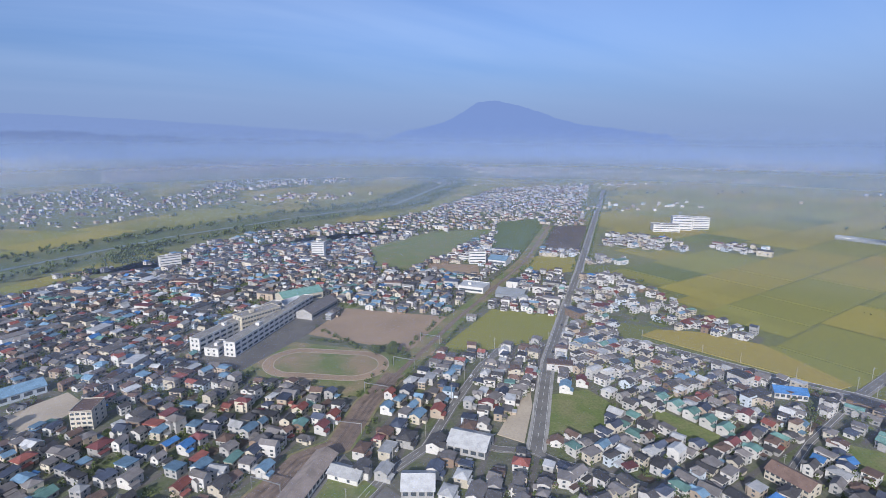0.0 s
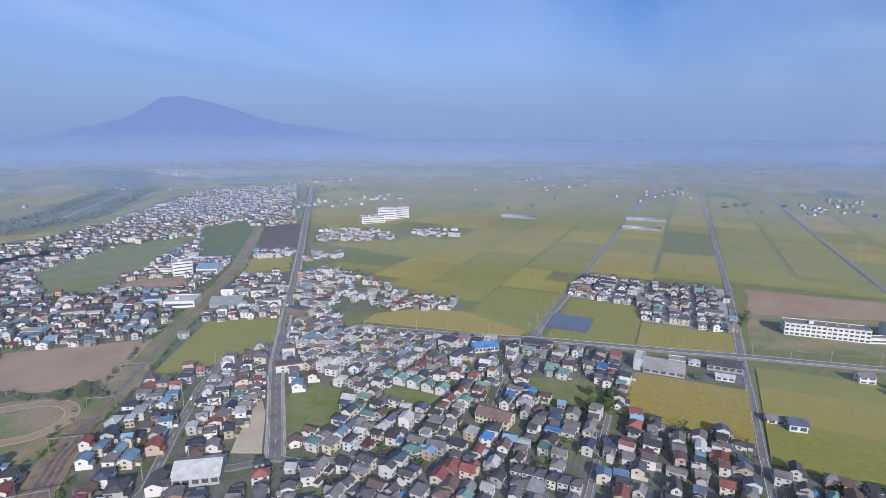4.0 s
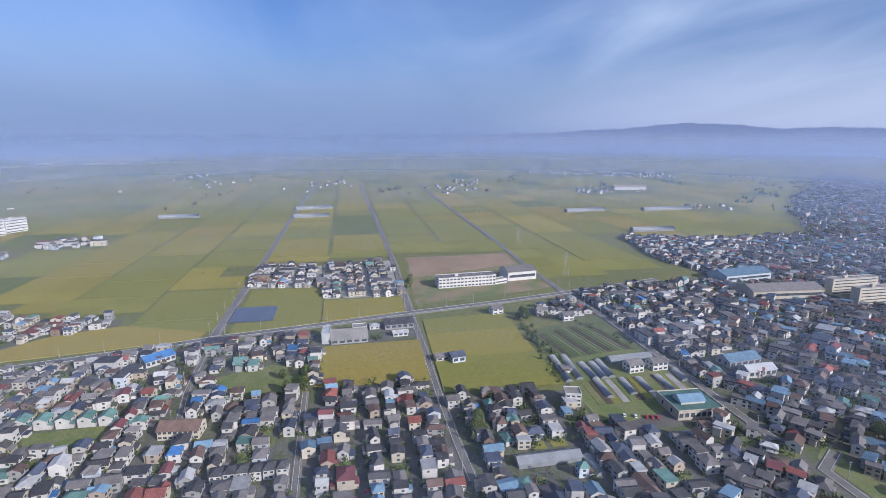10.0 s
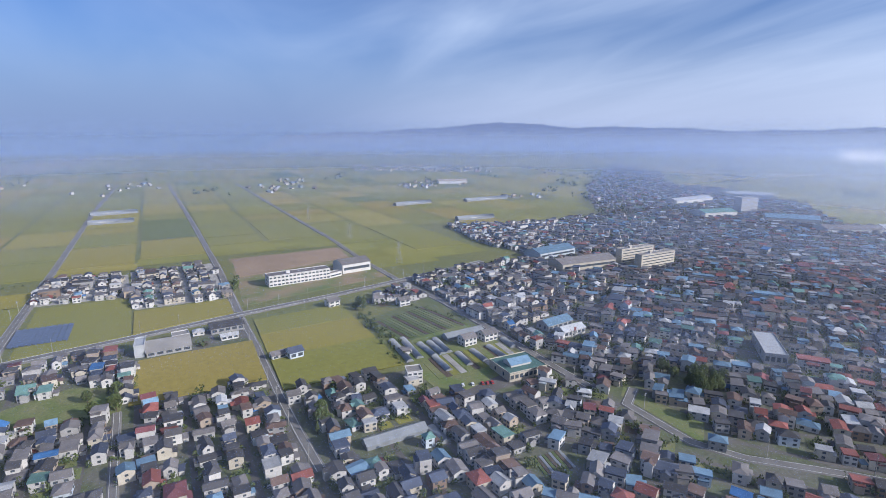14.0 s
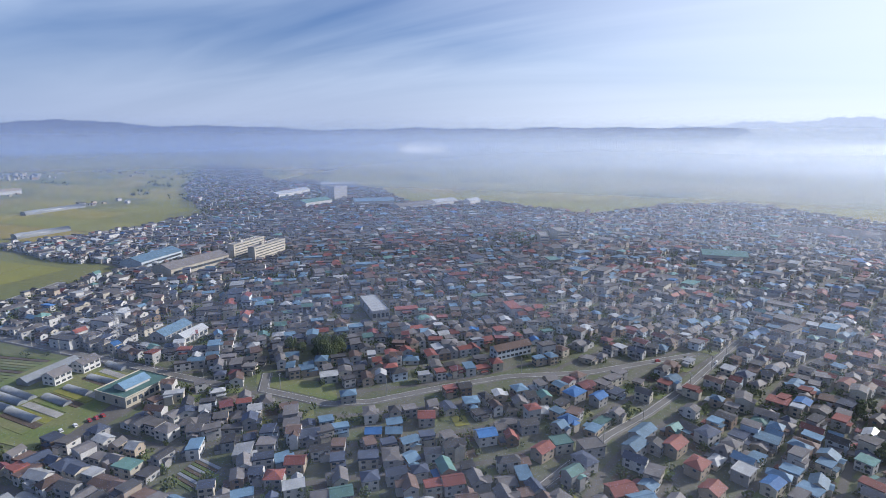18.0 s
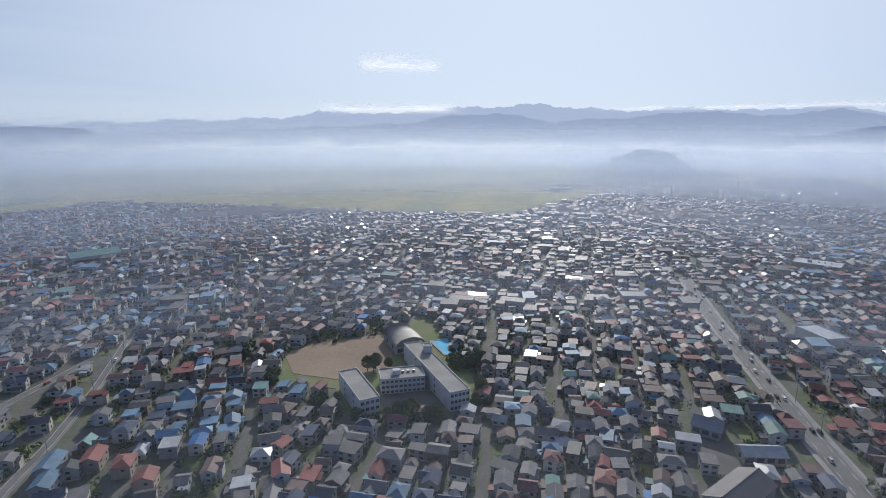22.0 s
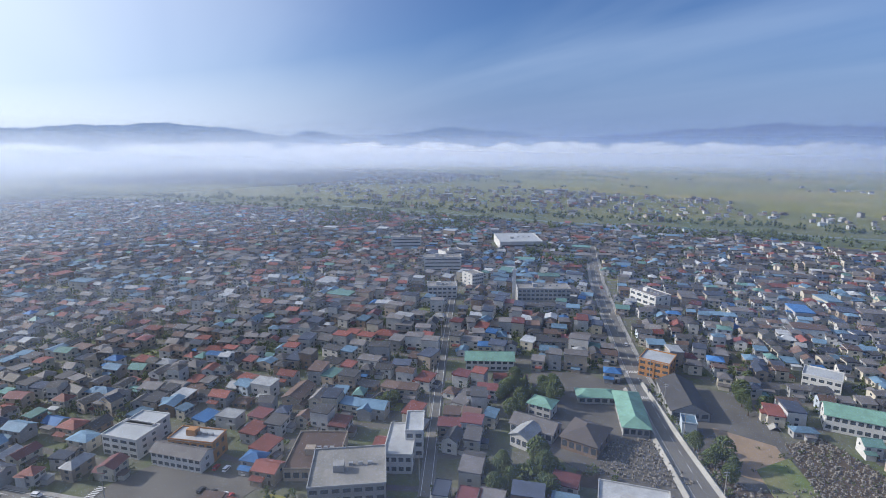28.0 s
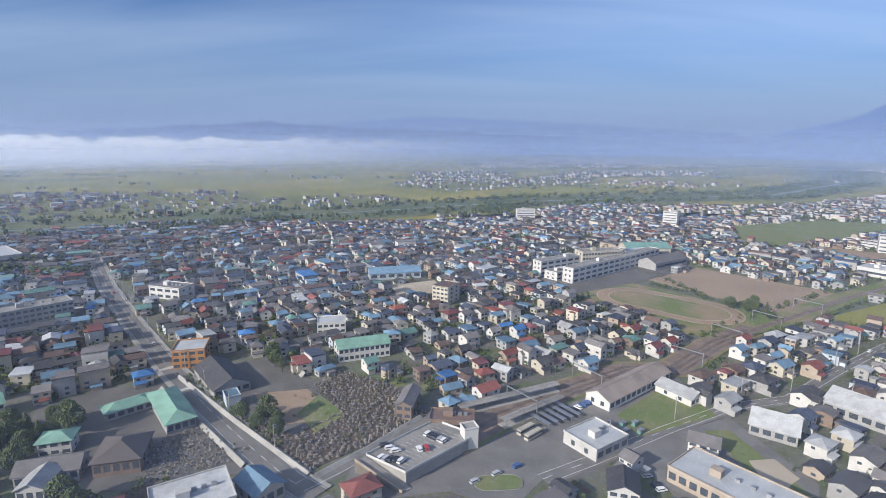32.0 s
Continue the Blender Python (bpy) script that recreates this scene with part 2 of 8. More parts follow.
ROOF_COLOURS = (("charcoal", (0.08, 0.079, 0.084)), ("slate grey", (0.176, 0.166, 0.166)), ("navy blue", (0.075, 0.09, 0.13)), ("sky blue", (0.145, 0.24, 0.335)),
                ("rust red", (0.235, 0.088, 0.075)), ("brown", (0.15, 0.105, 0.09)), ("pale grey", (0.40, 0.41, 0.42)), ("blue-green", (0.13, 0.24, 0.22)), ("bright blue", (0.06, 0.165, 0.37)),
                ("maroon", (0.17, 0.07, 0.075)))
ROOF = [material("roof_" + nm.replace(" ", "_").replace("-", "_"), c, 0.34 if max(c) > 0.39 else 0.6, vary=0.22, scale=0.25, fine=1.6, random_by="island", spread=0.3, spec=0.15) for nm, c in ROOF_COLOURS]
ROOF_OB = [material("house_roof_" + nm.replace(" ", "_").replace("-", "_"), c, 0.34 if max(c) > 0.39 else 0.6, vary=0.22, scale=0.25, fine=1.6, random_by="object", spread=0.25, spec=0.15) for nm, c in ROOF_COLOURS]
WALL_COLOURS = (("white", (0.49, 0.485, 0.475)), ("cream", (0.45, 0.415, 0.345)), ("grey", (0.31, 0.31, 0.31)), ("beige", (0.36, 0.30, 0.24)), ("brown", (0.20, 0.145, 0.11)), ("pale blue", (0.44, 0.50, 0.56)))
WALL = [material("wall_" + nm.replace(" ", "_"), c, 0.85, vary=0.15, scale=0.2, fine=1.2, random_by="island", spread=0.15) for nm, c in WALL_COLOURS]
WALL_OB = [material("house_wall_" + nm.replace(" ", "_"), c, 0.85, vary=0.15, scale=0.2, fine=1.2, random_by="object", spread=0.12) for nm, c in WALL_COLOURS]

# ---------------------------------------------------------------- mesh helpers


def from_lists(name, verts, faces, mats, index=None, parent=None):
    me = bpy.data.meshes.new(name)
    me.from_pydata(verts, [], faces)
    for m in mats:
        me.materials.append(m)
    if index is not None:
        me.polygons.foreach_set("material_index", np.asarray(index, dtype=np.int32))
    me.update()
    ob = new(name, me)
    if parent:
        ob.parent = parent
    return ob


def part(name, bm, mat, parent=None, label=""):
    me = bpy.data.meshes.new(name)
    bm.to_mesh(me)
    bm.free()
    me.materials.append(mat)
    ob = new(name, me)
    if parent:
        ob.parent = parent
    if label:
        ob["label"] = label
    return ob


def thing(name, x, y, z=0.0, rz=0.0, label="", category="", group="", kind=""):
    ob = new(name)
    ob.matrix_basis = pose(x, y, z, 0, 0, rz)
    return tagged(ob, label, category, group, kind)


def box(bm, x0, x1, y0, y1, z0, z1):
    v = [bm.verts.new(p) for p in ((x0, y0, z0), (x1, y0, z0), (x1, y1, z0), (x0, y1, z0), (x0, y0, z1), (x1, y0, z1), (x1, y1, z1), (x0, y1, z1))]
    for f in ((0, 3, 2, 1), (4, 5, 6, 7), (0, 1, 5, 4), (1, 2, 6, 5), (2, 3, 7, 6), (3, 0, 4, 7)):
        bm.faces.new([v[i] for i in f])
    return bm


def boxes(*rows):
    bm = bmesh.new()
    for r in rows:
        box(bm, *r)
    return bm


def prism(pts, z0, z1):
    """A slab with the plan pts."""
    bm = bmesh.new()
    if sum(a[0] * b[1] - b[0] * a[1] for a, b in zip(pts, pts[1:] + pts[:1])) < 0:
        pts = pts[::-1]
    low, top = [bm.verts.new((x, y, z0)) for x, y in pts], [bm.verts.new((x, y, z1)) for x, y in pts]
    bm.faces.new(top)
    for i in range(len(pts)):
        j = (i + 1) % len(pts)
        bm.faces.new((low[i], low[j], top[j], top[i]))
    return bm


LAYER = [0]


def slab(name, pts, z, mat, label="", category="", kind="structure"):
    """A ground sheet; each lies a few millimetres higher than the one before."""
    LAYER[0] += 1
    ob = part(name, prism(list(pts), -0.3, z + 0.004 * (LAYER[0] % 40)), mat)
    return tagged(ob, label, category, "", kind)


def inside(x, y, pts):
    hit = False
    for (ax, ay), (bx, by) in zip(pts, pts[1:] + pts[:1]):
        if (ay > y) != (by > y) and x < (bx - ax) * (y - ay) / (by - ay) + ax:
            hit = not hit
    return hit


def inside_many(P, pts):
    x, y = P[:, 0], P[:, 1]
    hit = np.zeros(len(P), bool)
    for (ax, ay), (bx, by) in zip(pts, pts[1:] + pts[:1]):
        if ay != by:
            hit ^= ((ay > y) != (by > y)) & (x < (bx - ax) * (y - ay) / (by - ay) + ax)
    return hit


def line_distance(P, line):
    best = np.full(len(P), 1e9)
    for a, b in zip(line, line[1:]):
        a, d = np.array(a), np.subtract(b, a)
        t = np.clip(((P - a) @ d) / (d @ d), 0, 1)
        best = np.minimum(best, np.hypot(*(P - a - t[:, None] * d).T))
    return best


def ribbon(line, half, z, offset=0.0):
    """Vertices and faces of a band along a line, with mitred corners."""
    pts = [Vector((*p, 0)) for p in line]
    verts, faces = [], []
    for i, p in enumerate(pts):
        a = (p - pts[i - 1]).normalized() if i else (pts[1] - p).normalized()
        b = (pts[i + 1] - p).normalized() if i < len(pts) - 1 else a
        t = (a + b).normalized()
        n = Vector((-t.y, t.x, 0)) / max(0.5, t.dot(a))
        for s in (offset - half, offset + half):
            q = p + n * s
            verts.append((q.x, q.y, z))
        if i:
            k = 2 * i
            faces.append((k - 2, k, k + 1, k - 1))
    return verts, faces


def causeway(line, half, z):
    """A road band with banks down to the ground."""
    v, f = ribbon(line, half, z)
    n = len(v)
    bank = 0.4 + z
    low, _ = ribbon(line, half + bank, 0.0)
    f = f + [(n + 2 * i, n + 2 * i + 2, 2 * i + 2, 2 * i) for i in range(n // 2 - 1)] + [(2 * i + 1, 2 * i + 3, n + 2 * i + 3, n + 2 * i + 1) for i in range(n // 2 - 1)]
    return v + low, f


ROAD_HEIGHT = {"cross": 1.0, "plain_a": 0.8, "plain_b": 0.75, "plain_c": 0.7, "north": 0.62}
# ---------------------------------------------------------------- plan
ROADS = {
    "north": ([(146.7, 259.2), (163.0, 284.3), (191.5, 329.8), (220.0, 374.6), (271.6, 443.7), (345.2, 542.3), (411.6, 629.6), (575.9, 851.9), (1119.9, 1589.6)], 4.3),
    "station": ([(-19.8, 183.3), (-0.8, 203.9), (25.9, 234.8), (55.0, 265.5), (84.9, 284.5), (116.6, 327.1), (160.8, 382.0), (212.6, 431.0)], 3.3),
    "link": ([(101.0, 293.9), (125.6, 269.2), (146.7, 259.2), (153.8, 245.9), (189.2, 210.6)], 3.0),
    "plain_lane": ([(264.0, 190.2), (313.2, 213.5), (405.0, 246.5)], 2.0),
    "plain_a": ([(407.1, 247.2), (502.9, 275.1), (713.8, 335.2), (1219.1, 484.1), (1850.2, 654.6)], 3.6),
    "field_lane": ([(241.3, 13.5), (279.0, 26.0), (337.2, 43.8), (412.1, 64.9), (494.0, 90.0)], 2.5),
    "plain_b": ([(498.3, 91.4), (688.8, 146.0), (1052.7, 258.6), (1881.6, 520.5)], 3.4),
    "plain_c": ([(297.0, -157.4), (336.1, -145.6), (372.8, -135.8), (423.6, -120.6), (491.5, -100.3), (575.9, -67.7), (681.0, -34.1), (853.9, 11.4), (1208.6, 118.9), (1804.2, 294.1)], 3.2),
    "cross": ([(316.9, 393.9), (344.3, 349.1), (379.3, 288.2), (407.1, 247.2), (448.5, 168.2), (491.8, 90.1), (535.4, 4.6), (575.9, -67.7), (644.7, -183.6)], 4.0),
    "lane_a": ([(218.1, 99.6), (275.0, 118.0), (323.8, 133.5)], 2.0),
    "avenue": ([(-453.7, -378.3), (-367.0, -273.2), (-292.1, -172.6), (-240.5, -102.4), (-206.8, -54.2), (-183.3, -18.5)], 5.8),
    "temple": ([(-537.5, 427.5), (-395.0, 325.1), (-295.4, 260.8), (-224.5, 217.0), (-171.9, 187.1), (-134.4, 167.4), (-106.9, 153.7), (-92.3, 148.8)], 5.2),
    "mill": ([(52.8, -434.8), (64.2, -339.6), (74.6, -284.9), (84.4, -248.4), (92.4, -191.0)], 2.4),
    "curve": ([(289.1, -185.0), (271.0, -169.6), (226.3, -181.8), (207.6, -200.1), (184.9, -240.3), (161.2, -276.9), (121.7, -314.2), (73.4, -387.7)], 3.0),
    "shop": ([(-165.8, 66.7), (-217.5, 91.1), (-277.3, 119.1), (-370.3, 165.3), (-500.7, 228.9)], 2.3),
    "cemetery_lane": ([(-100.4, 150.9), (-92.9, 165.7), (-82.6, 189.4), (-71.8, 214.9)], 3.5),
}
RAIL = [(-59.5, 192.9), (-44.7, 220.5), (-18.9, 258.2), (10.5, 294.2), (33.8, 302.5), (60.3, 349.8), (90.7, 390.2), (127.0, 433.1), (174.7, 492.3), (231.8, 554.8), (364.4, 707.1), (567.6, 991.1)]
TOWN = [(-324.1, 809.5), (-209.6, 840.8), (-23.6, 1069.8), (207.2, 1137.8), (386.6, 1263.4), (779.8, 1730.7), (1149.2, 1731.3), (633.8, 967.0), (372.5, 586.8),
        (353.2, 499.1), (310.8, 387.0), (373.8, 284.3), (428.1, 160.8), (477.3, 82.0), (330.7, 37.2), (346.4, -43.4), (480.7, -56.0), (501.4, -17.1), (566.6, -69.6),
        (577.1, -65.9), (625.1, -146.1), (645.1, -258.3), (766.8, -215.7), (913.4, -187.5), (910.4, -388.8), (998.9, -531.6), (1444.1, -729.7), (2467.6, -1378.6), (2021.8, -1329.2),
        (1466.6, -1024.6), (1391.5, -1116.9), (1065.7, -1069.5), (782.4, -892.3), (666.8, -1014.0), (537.7, -976.4), (370.4, -988.9), (307.3, -1195.8), (192.5, -1309.6), (-66.1, -1168.6), (-349.5, -944.3),
        (-111.2, -1126.9), (-304.4, -938.3), (-529.5, -829.6), (-1142.7, -1157.2), (-2041.6, -1120.2), (-1606.6, -765.7), (-1334.5, -182.7), (-1089.6, 80.3), (-790.3, 365.9),
        (-1100.1, 26.7), (-933.9, 247.4), (-730.8, 439.5), (-601.0, 598.8), (-378.8, 684.2), (-160.5, 829.1), (102.3, 1019.0), (420.9, 1076.0)]
# open ground within the town
OPEN = {
    "school_gap": [(6.8, 480.3), (29.0, 509.0), (144.7, 422.0), (112.4, 392.0), (78.5, 357.2)],
    "field_gold": [(401.0, 145.9), (425.8, 70.1), (351.0, 50.6), (330.0, 129.5)],
    "field_stripe": [(474.3, 75.0), (504.0, -1.4), (355.9, -43.2), (332.7, 38.6)],
    "sports": [(-26.6, 435.0), (17.0, 485.5), (116.4, 423.3), (79.1, 359.8), (42.4, 366.2)],
    "dirt_field": [(77.3, 569.7), (179.4, 505.4), (129.7, 416.4), (31.1, 502.0)],
    "green_strip": [(134.0, 421.5), (229.6, 516.6), (290.4, 473.3), (246.7, 420.0), (179.2, 413.5)],
    "school_a": [(-67.2, 467.9), (30.9, 619.4), (76.4, 572.0), (31.1, 502.0), (17.0, 485.5), (-26.6, 435.0)],
    "grass_yard": [(189.8, 320.9), (222.8, 319.5), (227.3, 291.0), (173.6, 270.1), (161.8, 274.0)],
    "works_yard": [(-179.5, 407.6), (-148.2, 435.7), (-131.1, 412.2), (-137.3, 397.7), (-151.7, 373.1), (-166.7, 373.3)],
    "school_b": [(-44.5, -355.0), (-121.8, -354.4), (-159.8, -382.0), (-158.1, -320.9), (-135.3, -237.3), (-110.4, -229.2), (-60.6, -253.5), (-58.3, -254.6), (-63.2, -282.8), (-27.2, -305.4)],
    "cemetery": [(-138.9, 218.1), (-135.8, 243.5), (-103.4, 236.9), (-73.7, 212.7), (-102.9, 160.4), (-151.8, 182.3)],
    "kindergarten": [(-204.8, 223.5), (-172.3, 251.0), (-113.6, 203.3), (-122.1, 180.4), (-148.8, 185.9)],
    "temple": [(-233.6, 185.4), (-210.1, 200.1), (-116.8, 157.5), (-151.5, 131.9), (-186.6, 120.1), (-247.4, 162.8)],
    "station": [(-88.9, 167.0), (-71.0, 212.6), (-45.5, 224.0), (-4.1, 293.0), (28.4, 308.3), (33.4, 298.4), (48.4, 253.5), (-1.0, 208.7), (-23.7, 182.0), (-66.3, 157.0), (-84.7, 150.8)],
    "mall": [(7.5, 211.6), (35.2, 238.9), (53.2, 255.1), (75.1, 212.1), (72.8, 204.1), (26.1, 188.3)],
    "nursery": [(395.8, -48.1), (430.7, -106.1), (343.6, -136.1), (300.9, -63.8), (347.3, -47.1)],
    "store": [(323.5, -67.6), (347.3, -108.4), (332.6, -144.3), (318.5, -136.3), (297.9, -75.2)],
    "vegetables": [(451.2, -18.6), (510.9, -88.9), (422.5, -116.4), (394.8, -43.9)],
    "meadow_a": [(333.7, 207.3), (362.4, 174.7), (359.5, 142.8), (324.3, 131.6), (309.6, 184.6)],
    "meadow_b": [(252.5, 280.4), (267.9, 238.2), (249.4, 223.2), (234.4, 258.3)],
    "meadow_c": [(204.1, 309.4), (224.0, 301.0), (212.5, 275.3), (177.6, 253.0), (173.6, 269.3)],
    "waste": [(132.1, 283.7), (149.7, 304.0), (181.3, 333.1), (170.8, 309.4), (144.3, 269.6)],
    "plot": [(230.3, -89.4), (236.9, -110.4), (218.8, -112.9), (212.8, -92.9)],
    "grove": [(306.1, -241.4), (293.9, -257.8), (261.0, -233.9), (275.4, -214.2), (311.7, -212.7)],
    "verge": [(292.5, -179.7), (242.5, -202.1), (223.7, -187.6), (281.6, -171.8)],
    "depot": [(-217.9, -158.1), (-229.1, -131.3), (-206.5, -125.8), (-197.5, -95.0), (-196.8, -110.6), (-195.2, -147.1)],
    "car_park": [(-214.1, -50.9), (-227.2, -29.5), (-199.2, 14.3), (-185.7, -3.3), (-189.9, -21.6)],
    "wood_temple": [(-229.2, 131.0), (-219.2, 163.6), (-169.5, 130.0), (-142.1, 109.3), (-153.9, 87.4)],
}
OPEN.update({
    "far_green": [(158.5, 876.7), (302.0, 987.1), (447.7, 988.7), (280.5, 792.5), (185.1, 715.1), (145.0, 738.2)],
    "brown_field": [(557.5, 982.0), (644.6, 967.1), (492.3, 740.5), (438.3, 771.8)],
    "bean_field": [(473.9, 1054.4), (603.6, 1091.8), (507.8, 906.3), (392.5, 744.2), (354.6, 801.0)],
    "far_gold": [(394.7, 740.9), (458.1, 708.7), (407.9, 636.5), (366.9, 632.5), (338.2, 666.0)],
    "far_lot": [(227.6, 744.1), (292.5, 711.3), (268.4, 643.6), (211.0, 710.8)],
})
FIELD_SOLAR = [(546.4, 277.8), (564.4, 203.3), (456.3, 168.7), (419.3, 238.7)]
FIELD_HOMES = [(520.3, 186.5), (544.0, 105.4), (499.7, 92.8), (458.1, 167.7)]
RIVER = [(-1652.5, -525.7), (-1080.4, 226.4), (-716.3, 513.9), (-516.2, 737.0), (-464.8, 765.3), (-172.6, 1086.4), (60.1, 1258.4), (339.2, 1426.5), (678.6, 1990.1), (1033.9, 3377.0)]
KEEP_CLEAR = []     # x, y and radius round buildings of their own
NEW_HOMES = [[(652.4, 323.8), (666.3, 239.1), (573.3, 206.4), (554.2, 285.2)], [(679.0, 241.1), (706.4, 155.4), (549.5, 108.4), (526.1, 187.9)]]
SCHOOL_C = [(724.4, 138.1), (773.2, -4.6), (601.3, -61.3), (518.6, 89.2)]
EAST_HAMLET = [(401.7, 592.0), (459.8, 611.0), (427.2, 429.2), (442.6, 356.6), (406.5, 339.7), (360.3, 418.4), (301.9, 469.6)]
HAMLETS = [EAST_HAMLET, [(612.6, 871.0), (696.7, 785.2), (673.0, 690.9), (547.0, 778.9)], [(736.5, 719.2), (820.0, 668.1), (757.7, 620.2), (709.1, 679.5)],
           [(486.7, 706.0), (525.7, 673.2), (506.9, 648.4), (454.4, 657.7)],
           [(2713.2, -73.4), (2755.0, -613.9), (2101.4, -651.0), (2314.4, -102.6)], [(1743.8, -223.8), (1828.5, -463.6), (1622.1, -428.2), (1516.9, -208.2)],
           [(1326.4, -423.9), (1350.3, -544.4), (1247.6, -518.2), (1245.8, -397.7)],
           [(81.1, 1010.8), (332.9, 1220.5), (568.8, 1352.6), (491.2, 1116.7), (161.3, 1072.9)],
           [(-730.6, 1915.0), (-442.1, 2197.3), (-345.1, 1769.4), (-563.1, 1459.4)], [(-811.4, 3287.5), (-16.3, 4032.6), (509.9, 2926.6), (-588.1, 2358.0)], [(-179.7, 2239.4), (387.4, 2533.5), (383.8, 2210.3), (-271.1, 1777.1)],
           [(1040.6, 3053.1), (1593.8, 2630.6), (1988.8, 2286.7), (1034.4, 2176.8)],
           [(3988.9, 4373.6), (4915.1, 2994.2), (2707.6, 2018.7), (2528.0, 2319.1)], [(3120.7, 1588.7), (3724.5, 1399.3), (2654.0, 1093.3), (1774.2, 1184.3)],
           [(-1238.2, 788.9), (-830.8, 1028.9), (-581.2, 841.2), (-657.1, 655.5), (-890.8, 564.4)], [(-696.2, 894.6), (-494.8, 1099.5), (-394.8, 985.3), (-511.3, 842.3)],
           [(-623.8, 1386.2), (-462.2, 1626.8), (-67.0, 1987.2), (-85.2, 1624.7), (-374.4, 1221.9)],
           [(-1478.5, 310.5), (-1302.8, 829.0), (-998.3, 878.6), (-772.7, 553.7), (-976.0, 308.8)],
           [(-924.5, -1446.4), (-1390.4, -1409.8), (-1361.0, -1122.6), (-849.6, -1160.6)],
           [(-2000.0, -450.0), (-2700.0, -200.0), (-2450.0, 650.0), (-1750.0, 950.0), (-1520.0, 600.0), (-1640.0, 150.0)]]

# ---------------------------------------------------------------- ground
bm = bmesh.new()
bmesh.ops.create_circle(bm, cap_ends=True, segments=96, radius=4900)
tagged(part("ground", bm, M["ground"]), "flat green and brown farmland reaching the hazy horizon", "ground", "", "structure")
slab("town_ground", TOWN, 0.03, M["town"], "grey yards and gardens between the houses of the town", "ground")
for pts in HAMLETS[:4]:
    slab("hamlet_ground", pts, 0.03, M["town"], "grey yards between scattered houses", "ground")
for pts in NEW_HOMES:
    slab("estate_ground", pts, 0.03, M["concrete"], "pale paved yards between new houses", "ground")

# roads
for name, (line, half) in ROADS.items():
    top = ROAD_HEIGHT.get(name, 0.30) + 0.006 * list(ROADS).index(name)
    v, f = causeway(line, half, top)
    tagged(from_lists("road", v, f, [M["asphalt"]]), "grey asphalt road with pale edges", "road", "", "structure")
    for side in (-1, 1):
        v, f = ribbon(line, 0.35 if name == "cross" else 0.1, top + 0.12, side * (half - 0.5))
        tagged(from_lists("edge_line", v, f, [M["paint"]]), "worn white edge line on the asphalt", "road marking", "", "structure")

# river with its grass banks
v, f = ribbon(RIVER, 75, 0.12)
tagged(from_lists("river_bank", v, f, [M["bank"]]), "wide grassy flood bank along the river", "riverbank", "", "structure")
v, f = ribbon(RIVER, 5, 0.2)
tagged(from_lists("river", v, f, [M["water"]]), "narrow grey-green river between grassy banks", "river", "", "structure")

# ---------------------------------------------------------------- fields
PLAIN_ANGLE, TOWN_ANGLE = 16.5, 53.0


def axes_of(angle):
    a = radians(angle)
    return np.array((math.cos(a), math.sin(a))), np.array((-math.sin(a), math.cos(a)))


def azimuth(x, y):
    return math.degrees(math.atan2(x, y)) % 360


BUILT = [TOWN, SCHOOL_C, FIELD_SOLAR, FIELD_HOMES, OPEN["field_gold"], OPEN["field_stripe"]] + HAMLETS + NEW_HOMES
rf = np.random.default_rng(11)
paddies = []
for angle, a0, a1 in ((PLAIN_ANGLE, 28, 130), (TOWN_ANGLE, 130, 388)):
    u, v = axes_of(angle)
    for j in range(-50, 50):
        wide = 86.5
        v0 = 31.5 + j * wide
        cut = -4400 + rf.uniform(0, 100)
        while cut < 4400:
            long = rf.choice((70, 105, 140, 210))
            mid = (cut + long / 2) * u + (v0 + wide / 2) * v
            r = math.hypot(*mid)
            az = azimuth(*mid)
            if r < 4450 and a0 <= (az if az >= 28 else az + 360) < a1 and not (250 < az < 302 and r < 2500):
                paddies.append((mid[0], mid[1], long, wide, angle, r, int(rf.choice(5, p=(0.50, 0.375, 0.09, 0.03, 0.005)))))
            cut += long
def free_of_town(cells):
    """Which fields touch no built ground, river or main road."""
    ok = np.ones(len(cells), bool)
    for du, dv in ((0, 0), (0.45, 0.42), (-0.45, 0.42), (0.45, -0.42), (-0.45, -0.42)):
        Q = np.array([(p[0], p[1]) + axes_of(p[4])[0] * p[2] * du + axes_of(p[4])[1] * p[3] * dv for p in cells])
        for pts in BUILT:
            ok &= ~inside_many(Q, pts)
        ok &= line_distance(Q, RIVER) > 80
        ok &= line_distance(Q, ROADS["north"][0]) > 9
        ok &= line_distance(Q, ROADS["cross"][0]) > 8
    return ok


